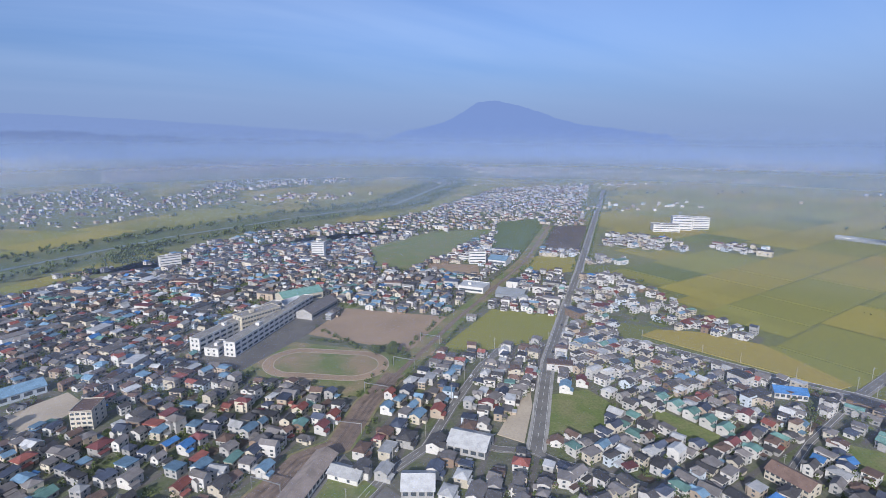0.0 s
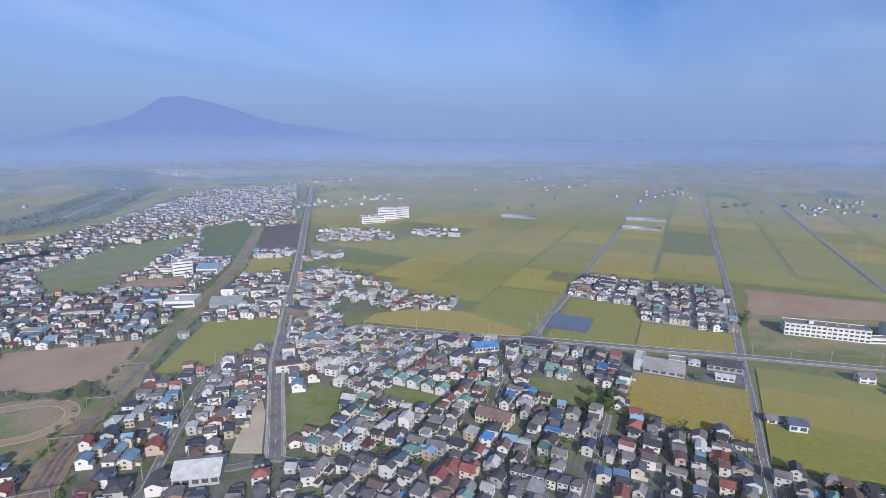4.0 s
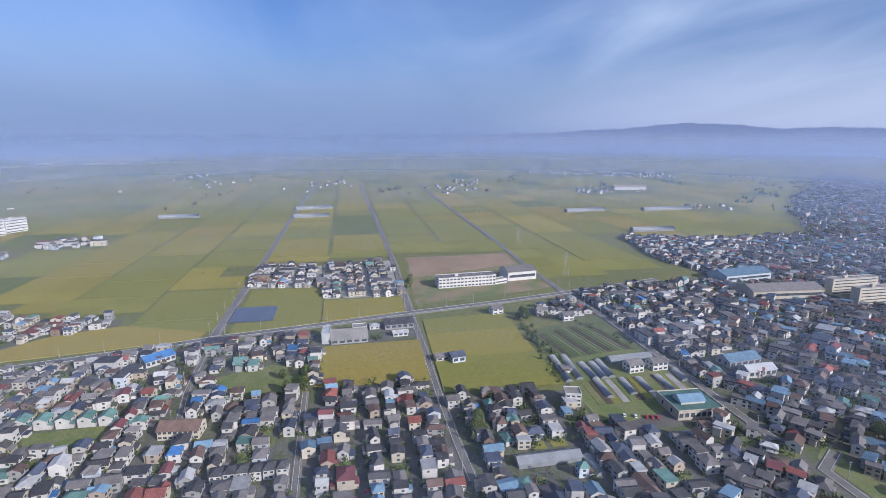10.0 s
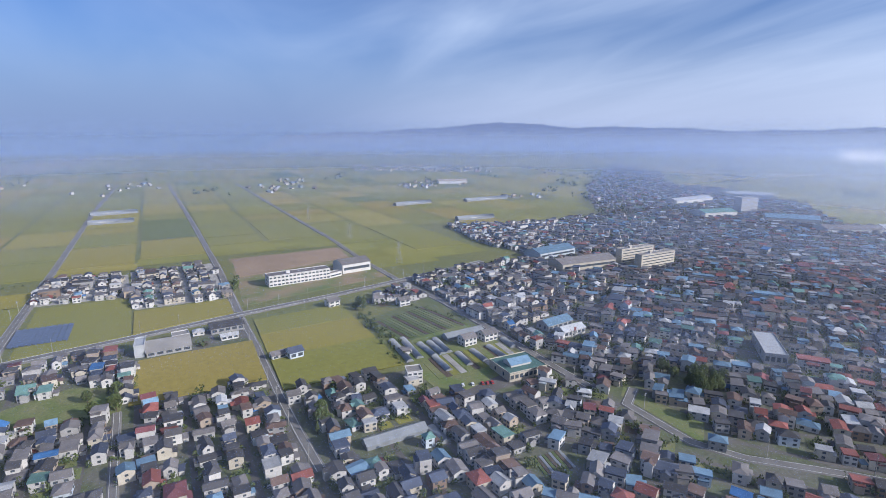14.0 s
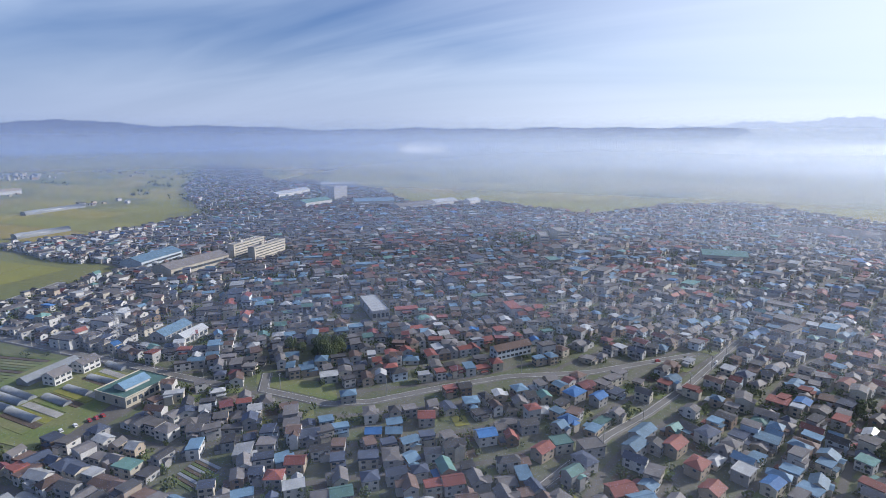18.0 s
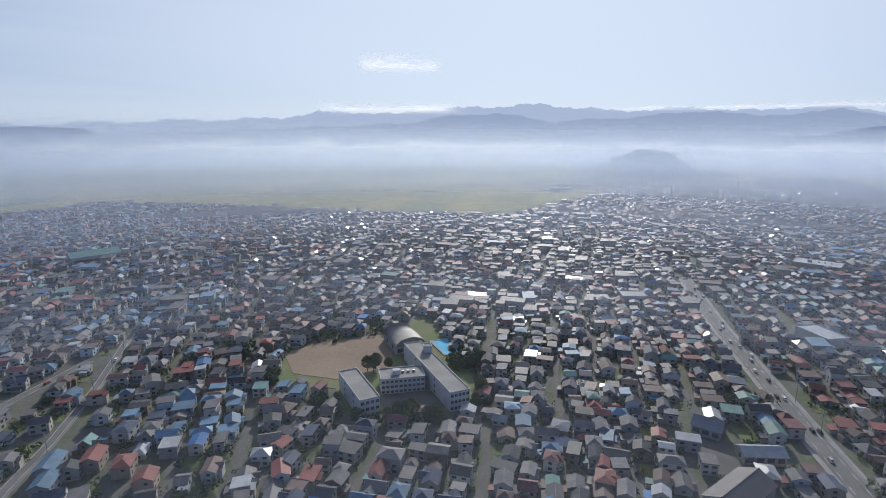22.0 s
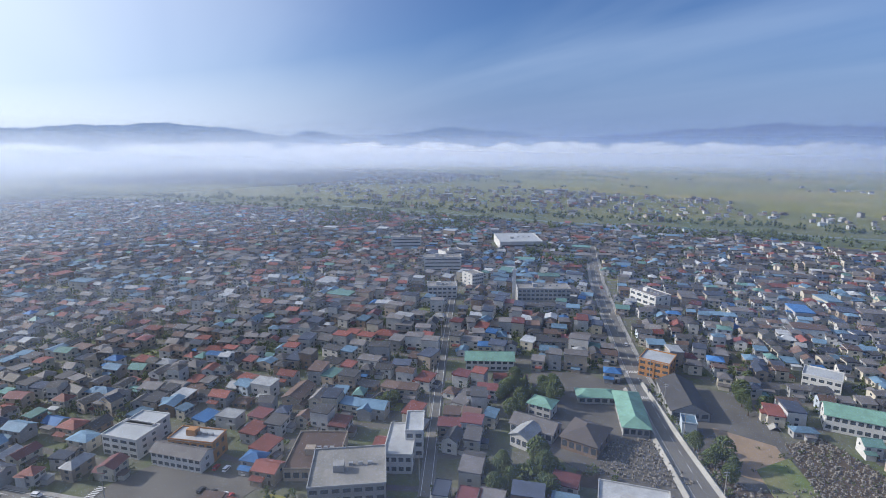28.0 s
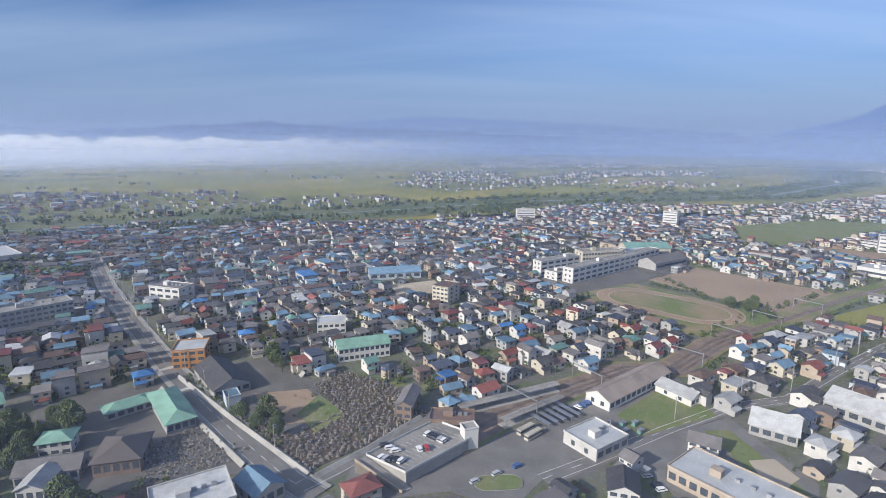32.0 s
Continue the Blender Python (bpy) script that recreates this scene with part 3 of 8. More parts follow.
ok = free_of_town(paddies)
smaller = []
for (x, y, lo, wi, angle, r, kind), good in zip(paddies, ok):
    if not good and r < 2200:
        u, v = axes_of(angle)
        for su in (-0.375, -0.125, 0.125, 0.375):
            for sv in (-0.25, 0.25):
                q = np.array((x, y)) + u * lo * su + v * wi * sv
                smaller.append((q[0], q[1], lo / 4, wi / 2, angle, math.hypot(*q), kind))
paddies = [p for p, good in zip(paddies, ok) if good] + [p for p, good in zip(smaller, free_of_town(smaller)) if good]
rice_far = ([], [], [])
count = 0
for x, y, lo, wi, angle, r, kind in paddies:
    u, v = axes_of(angle)
    g = 1.6 if lo > 60 else 0.0
    q = [np.array((x, y)) + u * su * (lo / 2 - g) + v * sv * (wi / 2 - (g if sv > 0 or not g else 2.2)) for su, sv in ((-1, -1), (1, -1), (1, 1), (-1, 1))]
    # the plain's crop roads lie on the field borders
    near_road = min(line_distance(np.array([(x, y)]), ROADS[k][0])[0] for k in ("plain_a", "plain_b", "plain_c"))
    if g and near_road < wi / 2 + 7 and angle == PLAIN_ANGLE:
        q = [np.array((x, y)) + (p - (x, y)) * (0.97 if lo > 100 else 0.95) for p in q]
    if r < 1000 and lo > 60 and count < 120:
        count += 1
        slab("rice_field", [tuple(p) for p in q], 0.4, RICE[kind], "ripening rice field, yellow-green", "rice field")
    else:
        k = len(rice_far[0])
        rice_far[0].extend((p[0], p[1], 0.4) for p in q)
        rice_far[1].append((k, k + 1, k + 2, k + 3))
        rice_far[2].append(kind)
tagged(from_lists("distant_rice_fields", *rice_far[:2], RICE, rice_far[2]), "patchwork of yellow-green rice fields out to the horizon", "rice fields", "", "stuff")

for key, mat, label, z in (("field_gold", RICE[2], "golden ripe rice field between houses", 0.4), ("field_stripe", RICE[1], "striped green and golden rice field", 0.4),
                           ("sports", M["worn"], "school sports ground with an oval running track", 0.12), ("dirt_field", M["dirt"], "bare brown school playing field", 0.14),
                           ("green_strip", RICE[0], "yellow-green field beside the railway", 0.3), ("school_a", M["street"], "grey school yard", 0.1), ("grass_yard", M["grass"], "green meadow beside the road", 0.12),
                           ("works_yard", M["sand"], "pale sandy works yard", 0.12), ("school_b", M["grass"], "school grounds with lawn and trees", 0.09), ("cemetery", M["soil"], "trodden earth of the crowded cemetery", 0.12),
                           ("kindergarten", M["street"], "grey school yard beside the cemetery", 0.14), ("temple", M["street"], "grey gravel of the temple grounds", 0.12), ("station", M["asphalt"], "asphalt forecourt of the railway station", 0.09),
                           ("mall", M["asphalt"], "asphalt car park beside a flat-roofed shop", 0.12), ("nursery", M["grass"], "nursery plots with rows of beds", 0.12), ("store", M["street"], "asphalt car park of a shop", 0.12),
                           ("vegetables", M["bank"], "dark vegetable plots with green rows", 0.12), ("verge", M["grass"], "grassy verge beside the road", 0.12), ("depot", M["street"], "grey depot yard", 0.12),
                           ("car_park", M["street"], "grey car park between houses", 0.12), ("far_green", M["grass"], "large green meadow within the town", 0.12), ("brown_field", M["soil"], "bare brown field beside the road", 0.12),
                           ("bean_field", RICE[4], "dark green bean field", 0.3), ("far_gold", RICE[1], "yellow field beside the road", 0.3), ("far_lot", M["dirt"], "bare brown lot", 0.12)):
    slab(key + "_ground", OPEN[key], z, mat, label, "ground")
a, b, c, d = [np.array(p) for p in OPEN["field_stripe"]]
for t0, t1, kind in ((0.0, 0.27, 0), (0.62, 1.0, 0)):
    slab("rice_strip", [tuple(a + (d - a) * t0), tuple(b + (c - b) * t0), tuple(b + (c - b) * t1), tuple(a + (d - a) * t1)], 0.62, RICE[kind], "green strip of a rice field", "rice field")
for pts, kind in ((FIELD_SOLAR, 0), (FIELD_HOMES, 1)):
    slab("rice_field", pts, 0.5, RICE[kind], "golden-green rice field beside new houses", "rice field")


def strips(name, quad, n, mats, z, label, category):
    """Narrow beds side by side across a four-cornered plot."""
    a, b, c, d = [np.array(p) for p in quad]
    for i in range(n):
        t0, t1 = i / n, (i + 0.8) / n
        slab(name, [tuple(a + (b - a) * t0), tuple(a + (b - a) * t1), tuple(d + (c - d) * t1), tuple(d + (c - d) * t0)], z + (0.05 if i % 2 else 0.0), mats[i % len(mats)], label, category)


strips("vegetable_bed", [(443.9, -25.4), (483.8, -80.2), (426.3, -110.0), (400.1, -45.2)], 19, [M["grass"], M["bank"], M["soil"], RICE[4], M["bank"]], 0.3, "narrow vegetable bed on dark soil", "vegetable bed")
strips("nursery_bed", [(359.7, -55.7), (381.5, -124.5), (350.5, -130.4), (327.2, -63.3)], 12, [M["grass"], M["soil"], RICE[0], M["concrete"]], 0.3, "nursery bed with green seedlings", "nursery bed")
strips("vegetable_bed", [(229.8, -92.2), (235.0, -109.6), (219.1, -111.6), (214.4, -93.5)], 9, [RICE[4], M["soil"], M["film"]], 0.3, "vegetable row beside film covers", "vegetable bed")
slab("rice_field", [(335.5, 400.3), (404.1, 259.5), (421.4, 261.2), (426.4, 345.7), (394.7, 390.0), (359.6, 408.2)], 0.42, RICE[2], "golden rice field beside the cross road", "rice field")
slab("railway_lawn", [(5.6, 241.5), (31.8, 284.9), (48.1, 254.4), (14.2, 224.7)], 0.34, M["grass"], "rough green grass beside the goods shed", "lawn")
slab("shop_lawn", [(40.7, 238.4), (51.2, 243.4), (66.4, 212.6), (70.9, 203.5), (58.4, 201.5)], 0.34, M["grass"], "green verge beside the shop", "lawn")
slab("sand_patch", [(54.1, 220.2), (63.8, 224.7), (69.4, 213.6), (62.8, 205.2), (56.0, 210.8)], 0.52, M["sand"], "pale gravel patch in the grass", "ground")
slab("yard_earth", [(-160.7, 205.6), (-138.9, 218.1), (-111.2, 198.8), (-132.8, 183.9)], 0.34, M["dirt"], "bare brown earth of a school yard", "ground")
slab("yard_lawn", [(-130.2, 194.9), (-130.6, 214.7), (-109.5, 202.0), (-113.7, 184.2)], 0.52, M["grass"], "green bank at the end of the yard", "lawn")
slab("waste_ground", [(132.1, 283.7), (149.7, 304.0), (181.3, 333.1), (170.8, 309.4), (144.3, 269.6)], 0.34, M["sand"], "pale bare plot beside the road", "ground")
slab("meadow", [(333.7, 207.3), (362.4, 174.7), (359.5, 142.8), (324.3, 131.6), (309.6, 184.6)], 0.34, M["grass"], "overgrown green meadow among houses", "lawn")
slab("meadow", [(252.5, 280.4), (267.9, 238.2), (249.4, 223.2), (234.4, 258.3)], 0.34, M["grass"], "green meadow behind gabled houses", "lawn")
slab("meadow", [(204.1, 309.4), (224.0, 301.0), (212.5, 275.3), (177.6, 253.0), (173.6, 269.3)], 0.34, M["grass"], "green meadow at the edge of town", "lawn")
slab("school_c_ground", SCHOOL_C, 0.12, M["worn"], "school grounds with weedy worn grass", "ground")
slab("school_c_field", [(721.8, 134.3), (765.4, -2.3), (703.2, -17.1), (637.6, 88.7), (626.7, 111.6)], 0.32, M["dirt"], "bare brown school playing field", "ground")


def oval(cx, cy, angle, straight, radius, half, z, mat, name, label, category):
    a = radians(angle)
    c, s = math.cos(a), math.sin(a)
    ring = []
    for i in range(64):
        th = 2 * math.pi * i / 64
        px, py = math.cos(th) * radius, math.sin(th) * radius
        ring.append((px + (straight / 2 if px > 0 else -straight / 2), py))
    if half is None:
        slab(name, [(cx + c * x - s * y, cy + s * x + c * y) for x, y in ring], z, mat, label, category)
    else:
        v, f = [], []
        for i, (x, y) in enumerate(ring):
            nx = x - (straight / 2 if x > 0 else -straight / 2)
            k = math.hypot(nx, y)
            for o in (-half, half):
                qx, qy = x + nx / k * o, y + y / k * o
                v.append((cx + c * qx - s * qy, cy + s * qx + c * qy, z))
            j = (i + 1) % 64
            f.append((2 * i, 2 * i + 1, 2 * j + 1, 2 * j))
        tagged(from_lists(name, v, f, [mat]), label, category, "", "structure")


ta, tb = np.array((-9.1, 451.1)), np.array((88.8, 404.2))
tm, td = (ta + tb) / 2, tb - ta
t_len, t_ang = float(np.hypot(*td)), math.degrees(math.atan2(td[1], td[0]))
oval(tm[0], tm[1], t_ang, t_len * 0.44, t_len * 0.265, None, 0.30, M["worn"], "track_infield", "worn green infield of the running track", "lawn")
oval(tm[0], tm[1], t_ang, t_len * 0.44, t_len * 0.265 - 4.0, 4.2, 0.48, M["dirt"], "running_track", "brown dirt oval running track", "track")
for off in (-8.4, 0.4):
    oval(tm[0], tm[1], t_ang, t_len * 0.44, t_len * 0.265 + off, 0.35, 0.50, M["sand"], "track_line", "pale line along the running track", "track line")
slab("school_b_field", [(-43.6, -345.7), (-67.6, -356.8), (-118.3, -353.4), (-118.4, -337.7), (-103.0, -299.6), (-67.9, -293.1), (-43.8, -313.6)], 0.30, M["dirt"], "brown dirt playing field of the school", "ground")
slab("school_b_court", [(-78.9, -267.0), (-109.4, -260.7), (-117.1, -238.8), (-100.9, -232.8), (-83.6, -237.5)], 0.30, M["street"], "paved school courtyard", "ground")

# ---------------------------------------------------------------- railway
v, f = ribbon(RAIL, 10.0, 0.50)
tagged(from_lists("rail_verge", v, f, [M["worn"]]), "weedy grass verge along the railway", "verge", "", "structure")
v, f = ribbon(RAIL[:7], 8.2, 0.56)
tagged(from_lists("rail_bed", v, f, [M["ballast"]]), "brown ballast bed of the station tracks", "railway", "", "structure")
v, f = ribbon(RAIL[6:], 2.6, 0.58, -1.6)
tagged(from_lists("rail_bed", v, f, [M["ballast"]]), "narrow brown ballast bed of the single track", "railway", "", "structure")
for off in (-5.2, -1.6, 2.4):
    for gauge in (-0.53, 0.53):
        v, f = ribbon(RAIL if off == -1.6 else RAIL[:7], 0.12, 0.7, off + gauge)
        tagged(from_lists("rail", v, f, [M["steel"]]), "rusty steel rail on ballast", "rail", "", "structure")
# pavements and centre dashes of the wide roads
for key in ("north", "avenue", "temple"):
    line, half = ROADS[key]
    for side in (-1, 1):
        v, f = ribbon(line, 1.0, ROAD_HEIGHT.get(key, 0.30) + 0.2, side * (half + 1.0))
        tagged(from_lists("pavement", v, f, [M["concrete"]]), "raised concrete pavement beside the road", "pavement", "", "structure")
dv, df = [], []
for key in ("north", "avenue", "temple", "station", "plain_a"):
    line = ROADS[key][0]
    for a, b in zip(line, line[1:]):
        a, b = np.array(a), np.array(b)
        n = int(np.hypot(*(b - a)) // 10)
        for i in range(n):
            for o in ((-3.1, 3.1) if key == "avenue" else (0.0,)):
                vv, ff = ribbon([tuple(a + (b - a) * (i / n)), tuple(a + (b - a) * (i / n + 5 / np.hypot(*(b - a))))], 0.11, ROAD_HEIGHT.get(key, 0.30) + 0.13, o)
                df += [tuple(k + len(dv) for k in q) for q in ff]
                dv += vv
tagged(from_lists("lane_dashes", dv, df, [M["paint"]]), "dashed white lane lines on asphalt", "road marking", "", "structure")
zv, zf = [], []
for key, at, half in (("avenue", (-208.0, -61.0), 8), ("avenue", (-212.1, -49.1), 8), ("temple", (-223.3, 213.2), 6), ("temple", (-194.9, 198.8), 6)):
    line = ROADS[key][0]
    k = min(range(len(line) - 1), key=lambda i: float(line_distance(np.array([at]), line[i:i + 2])[0]))
    t = np.subtract(line[k + 1], line[k])
    t = t / np.hypot(*t)
    n = np.array((-t[1], t[0]))
    for i in range(-half, half):
        c0 = np.array(at) + n * (i * 0.95 + 0.5)
        vv, ff = ribbon([tuple(c0 - t * 1.6), tuple(c0 + t * 1.6)], 0.24, 0.44)
        zf += [tuple(j + len(zv) for j in q) for q in ff]
        zv += vv
tagged(from_lists("zebra_crossing", zv, zf, [M["paint"]]), "white zebra crossings on the asphalt", "road marking", "", "structure")

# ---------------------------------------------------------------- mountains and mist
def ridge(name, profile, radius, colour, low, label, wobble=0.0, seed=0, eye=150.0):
    """A far mountain line: azimuth and height angle pairs, as a plain glowing backdrop with haze painted into its
    colours; eye: the height that the angles were seen from.
    """
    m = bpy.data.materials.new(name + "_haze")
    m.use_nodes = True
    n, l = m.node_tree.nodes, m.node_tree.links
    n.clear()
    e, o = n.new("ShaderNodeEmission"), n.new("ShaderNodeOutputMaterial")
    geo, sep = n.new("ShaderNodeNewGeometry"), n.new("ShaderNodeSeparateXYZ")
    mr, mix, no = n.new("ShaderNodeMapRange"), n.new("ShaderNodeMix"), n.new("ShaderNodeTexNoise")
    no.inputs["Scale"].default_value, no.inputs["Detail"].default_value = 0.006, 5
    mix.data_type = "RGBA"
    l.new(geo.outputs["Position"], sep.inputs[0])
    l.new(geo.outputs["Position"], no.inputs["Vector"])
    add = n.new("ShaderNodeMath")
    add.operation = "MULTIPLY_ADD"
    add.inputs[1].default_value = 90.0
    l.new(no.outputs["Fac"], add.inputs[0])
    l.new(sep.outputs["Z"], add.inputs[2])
    # paler haze colour painted in towards the foot, with an uneven upper edge
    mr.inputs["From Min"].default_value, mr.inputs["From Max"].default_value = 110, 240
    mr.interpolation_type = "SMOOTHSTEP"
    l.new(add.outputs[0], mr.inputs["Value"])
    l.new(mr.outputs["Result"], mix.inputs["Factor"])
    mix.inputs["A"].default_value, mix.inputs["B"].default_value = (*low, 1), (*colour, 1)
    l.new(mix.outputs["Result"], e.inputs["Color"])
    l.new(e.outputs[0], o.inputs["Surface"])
    flat = [profile[0]]
    for a, e in profile[1:]:
        while a < flat[-1][0] - 180:
            a += 360
        if a > flat[-1][0]:
            flat.append((a, e))
    profile = flat
    if profile[-1][0] - profile[0][0] < 359:
        profile = [(profile[0][0] - 4, -2.3)] + profile + [(profile[-1][0] + 4, -2.3)]
    r = random.Random(seed)
    az0, az1 = profile[0][0], profile[-1][0]
    v, f = [], []
    steps = max(8, int((az1 - az0) * 8))
    ph = [r.uniform(0, 6.28) for _ in range(4)]
    for i in range(steps + 1):
        az = az0 + (az1 - az0) * i / steps
        el = float(np.interp(az, [p[0] for p in profile], [p[1] for p in profile]))
        el += wobble * sum(math.sin(az * k + p) / (1 + j) for j, (k, p) in enumerate(zip((0.9, 2.7, 6.1, 12.7), ph)))
        x, y = radius * math.sin(radians(az)), radius * math.cos(radians(az))
        top = max(2.0, eye + radius * math.tan(radians(el)))
        v += [(x, y, -2.0), (x, y, top * 0.5), (x, y, top)]
        if i:
            k = 3 * i
            f += [(k - 3, k, k + 1, k - 2), (k - 2, k + 1, k + 2, k - 1)]
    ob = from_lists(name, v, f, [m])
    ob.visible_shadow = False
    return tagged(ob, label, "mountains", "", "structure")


# haze colour painted into the foot of the glowing ridges
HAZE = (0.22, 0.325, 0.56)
ridge("backdrop_plain", [(0, -0.4), (360, -0.4)], 4860, (0.21, 0.31, 0.54), (0.22, 0.32, 0.52), "glowing band painted as blue haze beyond the plain", eye=185)
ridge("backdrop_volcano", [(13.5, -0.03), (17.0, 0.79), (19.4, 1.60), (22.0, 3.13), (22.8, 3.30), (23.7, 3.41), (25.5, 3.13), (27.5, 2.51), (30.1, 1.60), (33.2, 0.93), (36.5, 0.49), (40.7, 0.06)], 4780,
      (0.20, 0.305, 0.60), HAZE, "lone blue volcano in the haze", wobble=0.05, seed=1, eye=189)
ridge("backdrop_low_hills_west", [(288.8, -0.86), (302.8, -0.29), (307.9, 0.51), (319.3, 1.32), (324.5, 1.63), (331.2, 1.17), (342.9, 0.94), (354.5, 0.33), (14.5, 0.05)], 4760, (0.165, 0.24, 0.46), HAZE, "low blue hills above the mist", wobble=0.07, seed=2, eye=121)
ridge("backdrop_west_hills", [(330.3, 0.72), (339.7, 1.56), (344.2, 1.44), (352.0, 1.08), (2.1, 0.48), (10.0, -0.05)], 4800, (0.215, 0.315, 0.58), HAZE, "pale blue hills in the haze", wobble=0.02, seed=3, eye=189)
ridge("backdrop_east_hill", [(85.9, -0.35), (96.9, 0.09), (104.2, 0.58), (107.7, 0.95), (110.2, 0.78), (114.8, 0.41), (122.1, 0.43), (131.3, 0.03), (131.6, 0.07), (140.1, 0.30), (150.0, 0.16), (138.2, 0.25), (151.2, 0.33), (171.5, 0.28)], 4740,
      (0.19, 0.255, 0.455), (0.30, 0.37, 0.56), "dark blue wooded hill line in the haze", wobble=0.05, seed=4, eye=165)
# towards the sun the ridges are painted paler, hazy glare included
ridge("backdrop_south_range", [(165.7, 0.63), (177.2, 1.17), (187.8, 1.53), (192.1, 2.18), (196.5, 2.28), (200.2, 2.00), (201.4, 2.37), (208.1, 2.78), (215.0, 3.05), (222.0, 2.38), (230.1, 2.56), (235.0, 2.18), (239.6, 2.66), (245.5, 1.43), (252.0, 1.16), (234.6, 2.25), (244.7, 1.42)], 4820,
      (0.58, 0.69, 0.93), (0.64, 0.72, 0.88), "high mountain range, pale blue with painted haze", wobble=0.13, seed=5, eye=146)
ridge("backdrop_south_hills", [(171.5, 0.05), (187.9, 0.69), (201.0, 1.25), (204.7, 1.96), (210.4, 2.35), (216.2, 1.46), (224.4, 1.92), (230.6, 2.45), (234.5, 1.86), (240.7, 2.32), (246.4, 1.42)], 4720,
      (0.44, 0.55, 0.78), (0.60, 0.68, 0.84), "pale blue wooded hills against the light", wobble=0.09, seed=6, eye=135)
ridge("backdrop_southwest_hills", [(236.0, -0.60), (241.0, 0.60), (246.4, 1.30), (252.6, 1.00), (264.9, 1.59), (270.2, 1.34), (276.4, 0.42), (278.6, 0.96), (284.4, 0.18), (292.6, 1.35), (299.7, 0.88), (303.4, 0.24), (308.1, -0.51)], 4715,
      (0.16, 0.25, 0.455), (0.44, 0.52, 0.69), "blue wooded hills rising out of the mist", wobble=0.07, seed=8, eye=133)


PLEATS = 20000         # fine folds all round, so that a curtain takes the sunlight evenly


def mist(name, radius, az0, az1, top, base, thick, soft_top, patch, label, tint, sunny, seed=0.0, foot=60.0, gain=0.0, grain=0.0028, detail=6):
    """A finely folded curtain that stands in for mist; tint: its colour away from the sun; sunny: towards the sun, with
    the glare painted in;
    thick: its greatest cover; foot: height over which it thins out below; gain: how much denser it is made on the sun's
    side."""
    m = bpy.data.materials.new(name)
    m.use_nodes = True
    n, l = m.node_tree.nodes, m.node_tree.links
    n.clear()
    out, mix, tr = n.new("ShaderNodeOutputMaterial"), n.new("ShaderNodeMixShader"), n.new("ShaderNodeBsdfTransparent")
    both, di, tl = n.new("ShaderNodeAddShader"), n.new("ShaderNodeBsdfDiffuse"), n.new("ShaderNodeBsdfTranslucent")
    l.new(di.outputs[0], both.inputs[0])
    l.new(tl.outputs[0], both.inputs[1])
    # sun glare painted into the colour: whiter by position towards the sun's azimuth
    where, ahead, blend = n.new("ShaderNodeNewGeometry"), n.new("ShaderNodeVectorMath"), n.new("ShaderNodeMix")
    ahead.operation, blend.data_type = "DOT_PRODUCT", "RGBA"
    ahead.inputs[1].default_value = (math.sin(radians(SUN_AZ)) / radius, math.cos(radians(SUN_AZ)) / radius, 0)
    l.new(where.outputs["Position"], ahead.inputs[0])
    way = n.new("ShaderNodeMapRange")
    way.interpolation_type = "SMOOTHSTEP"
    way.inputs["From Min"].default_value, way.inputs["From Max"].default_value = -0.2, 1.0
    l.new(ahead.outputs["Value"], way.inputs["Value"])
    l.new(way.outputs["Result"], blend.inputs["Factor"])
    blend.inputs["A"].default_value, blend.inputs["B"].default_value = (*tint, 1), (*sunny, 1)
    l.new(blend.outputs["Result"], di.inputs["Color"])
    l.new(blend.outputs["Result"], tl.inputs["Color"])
    geo, sep, no = n.new("ShaderNodeNewGeometry"), n.new("ShaderNodeSeparateXYZ"), n.new("ShaderNodeTexNoise")
    mp = n.new("ShaderNodeMapping")
    mp.inputs["Location"].default_value = (seed * 977, seed * 331, 0)
    mp.inputs["Scale"].default_value = (1, 1, 3)
    no.inputs["Scale"].default_value, no.inputs["Detail"].default_value = grain, detail
    l.new(geo.outputs["Position"], sep.inputs[0])
    l.new(geo.outputs["Position"], mp.inputs["Vector"])
    l.new(mp.outputs[0], no.inputs["Vector"])
    wob = n.new("ShaderNodeMath")
    wob.operation = "MULTIPLY_ADD"
    wob.inputs[1].default_value = patch
    l.new(no.outputs["Fac"], wob.inputs[0])
    l.new(sep.outputs["Z"], wob.inputs[2])
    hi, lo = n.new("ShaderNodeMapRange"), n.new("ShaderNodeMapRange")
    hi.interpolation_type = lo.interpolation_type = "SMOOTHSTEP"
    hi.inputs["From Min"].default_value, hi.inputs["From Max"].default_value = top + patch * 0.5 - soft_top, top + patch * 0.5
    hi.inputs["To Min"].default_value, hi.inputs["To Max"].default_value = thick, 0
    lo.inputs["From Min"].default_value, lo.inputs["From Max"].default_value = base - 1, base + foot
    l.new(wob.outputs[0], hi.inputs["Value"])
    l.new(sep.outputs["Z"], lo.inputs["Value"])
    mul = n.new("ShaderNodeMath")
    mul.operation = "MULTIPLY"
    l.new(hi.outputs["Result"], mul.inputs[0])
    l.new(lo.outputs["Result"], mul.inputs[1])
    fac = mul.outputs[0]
    # extra cover set by position, centred near the sun's azimuth
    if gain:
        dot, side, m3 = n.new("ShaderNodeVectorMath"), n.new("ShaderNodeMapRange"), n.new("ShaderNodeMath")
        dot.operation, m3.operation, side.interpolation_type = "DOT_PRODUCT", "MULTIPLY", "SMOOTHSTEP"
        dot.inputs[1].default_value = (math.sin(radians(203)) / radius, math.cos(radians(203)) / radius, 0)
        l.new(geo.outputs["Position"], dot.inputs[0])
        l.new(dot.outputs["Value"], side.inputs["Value"])
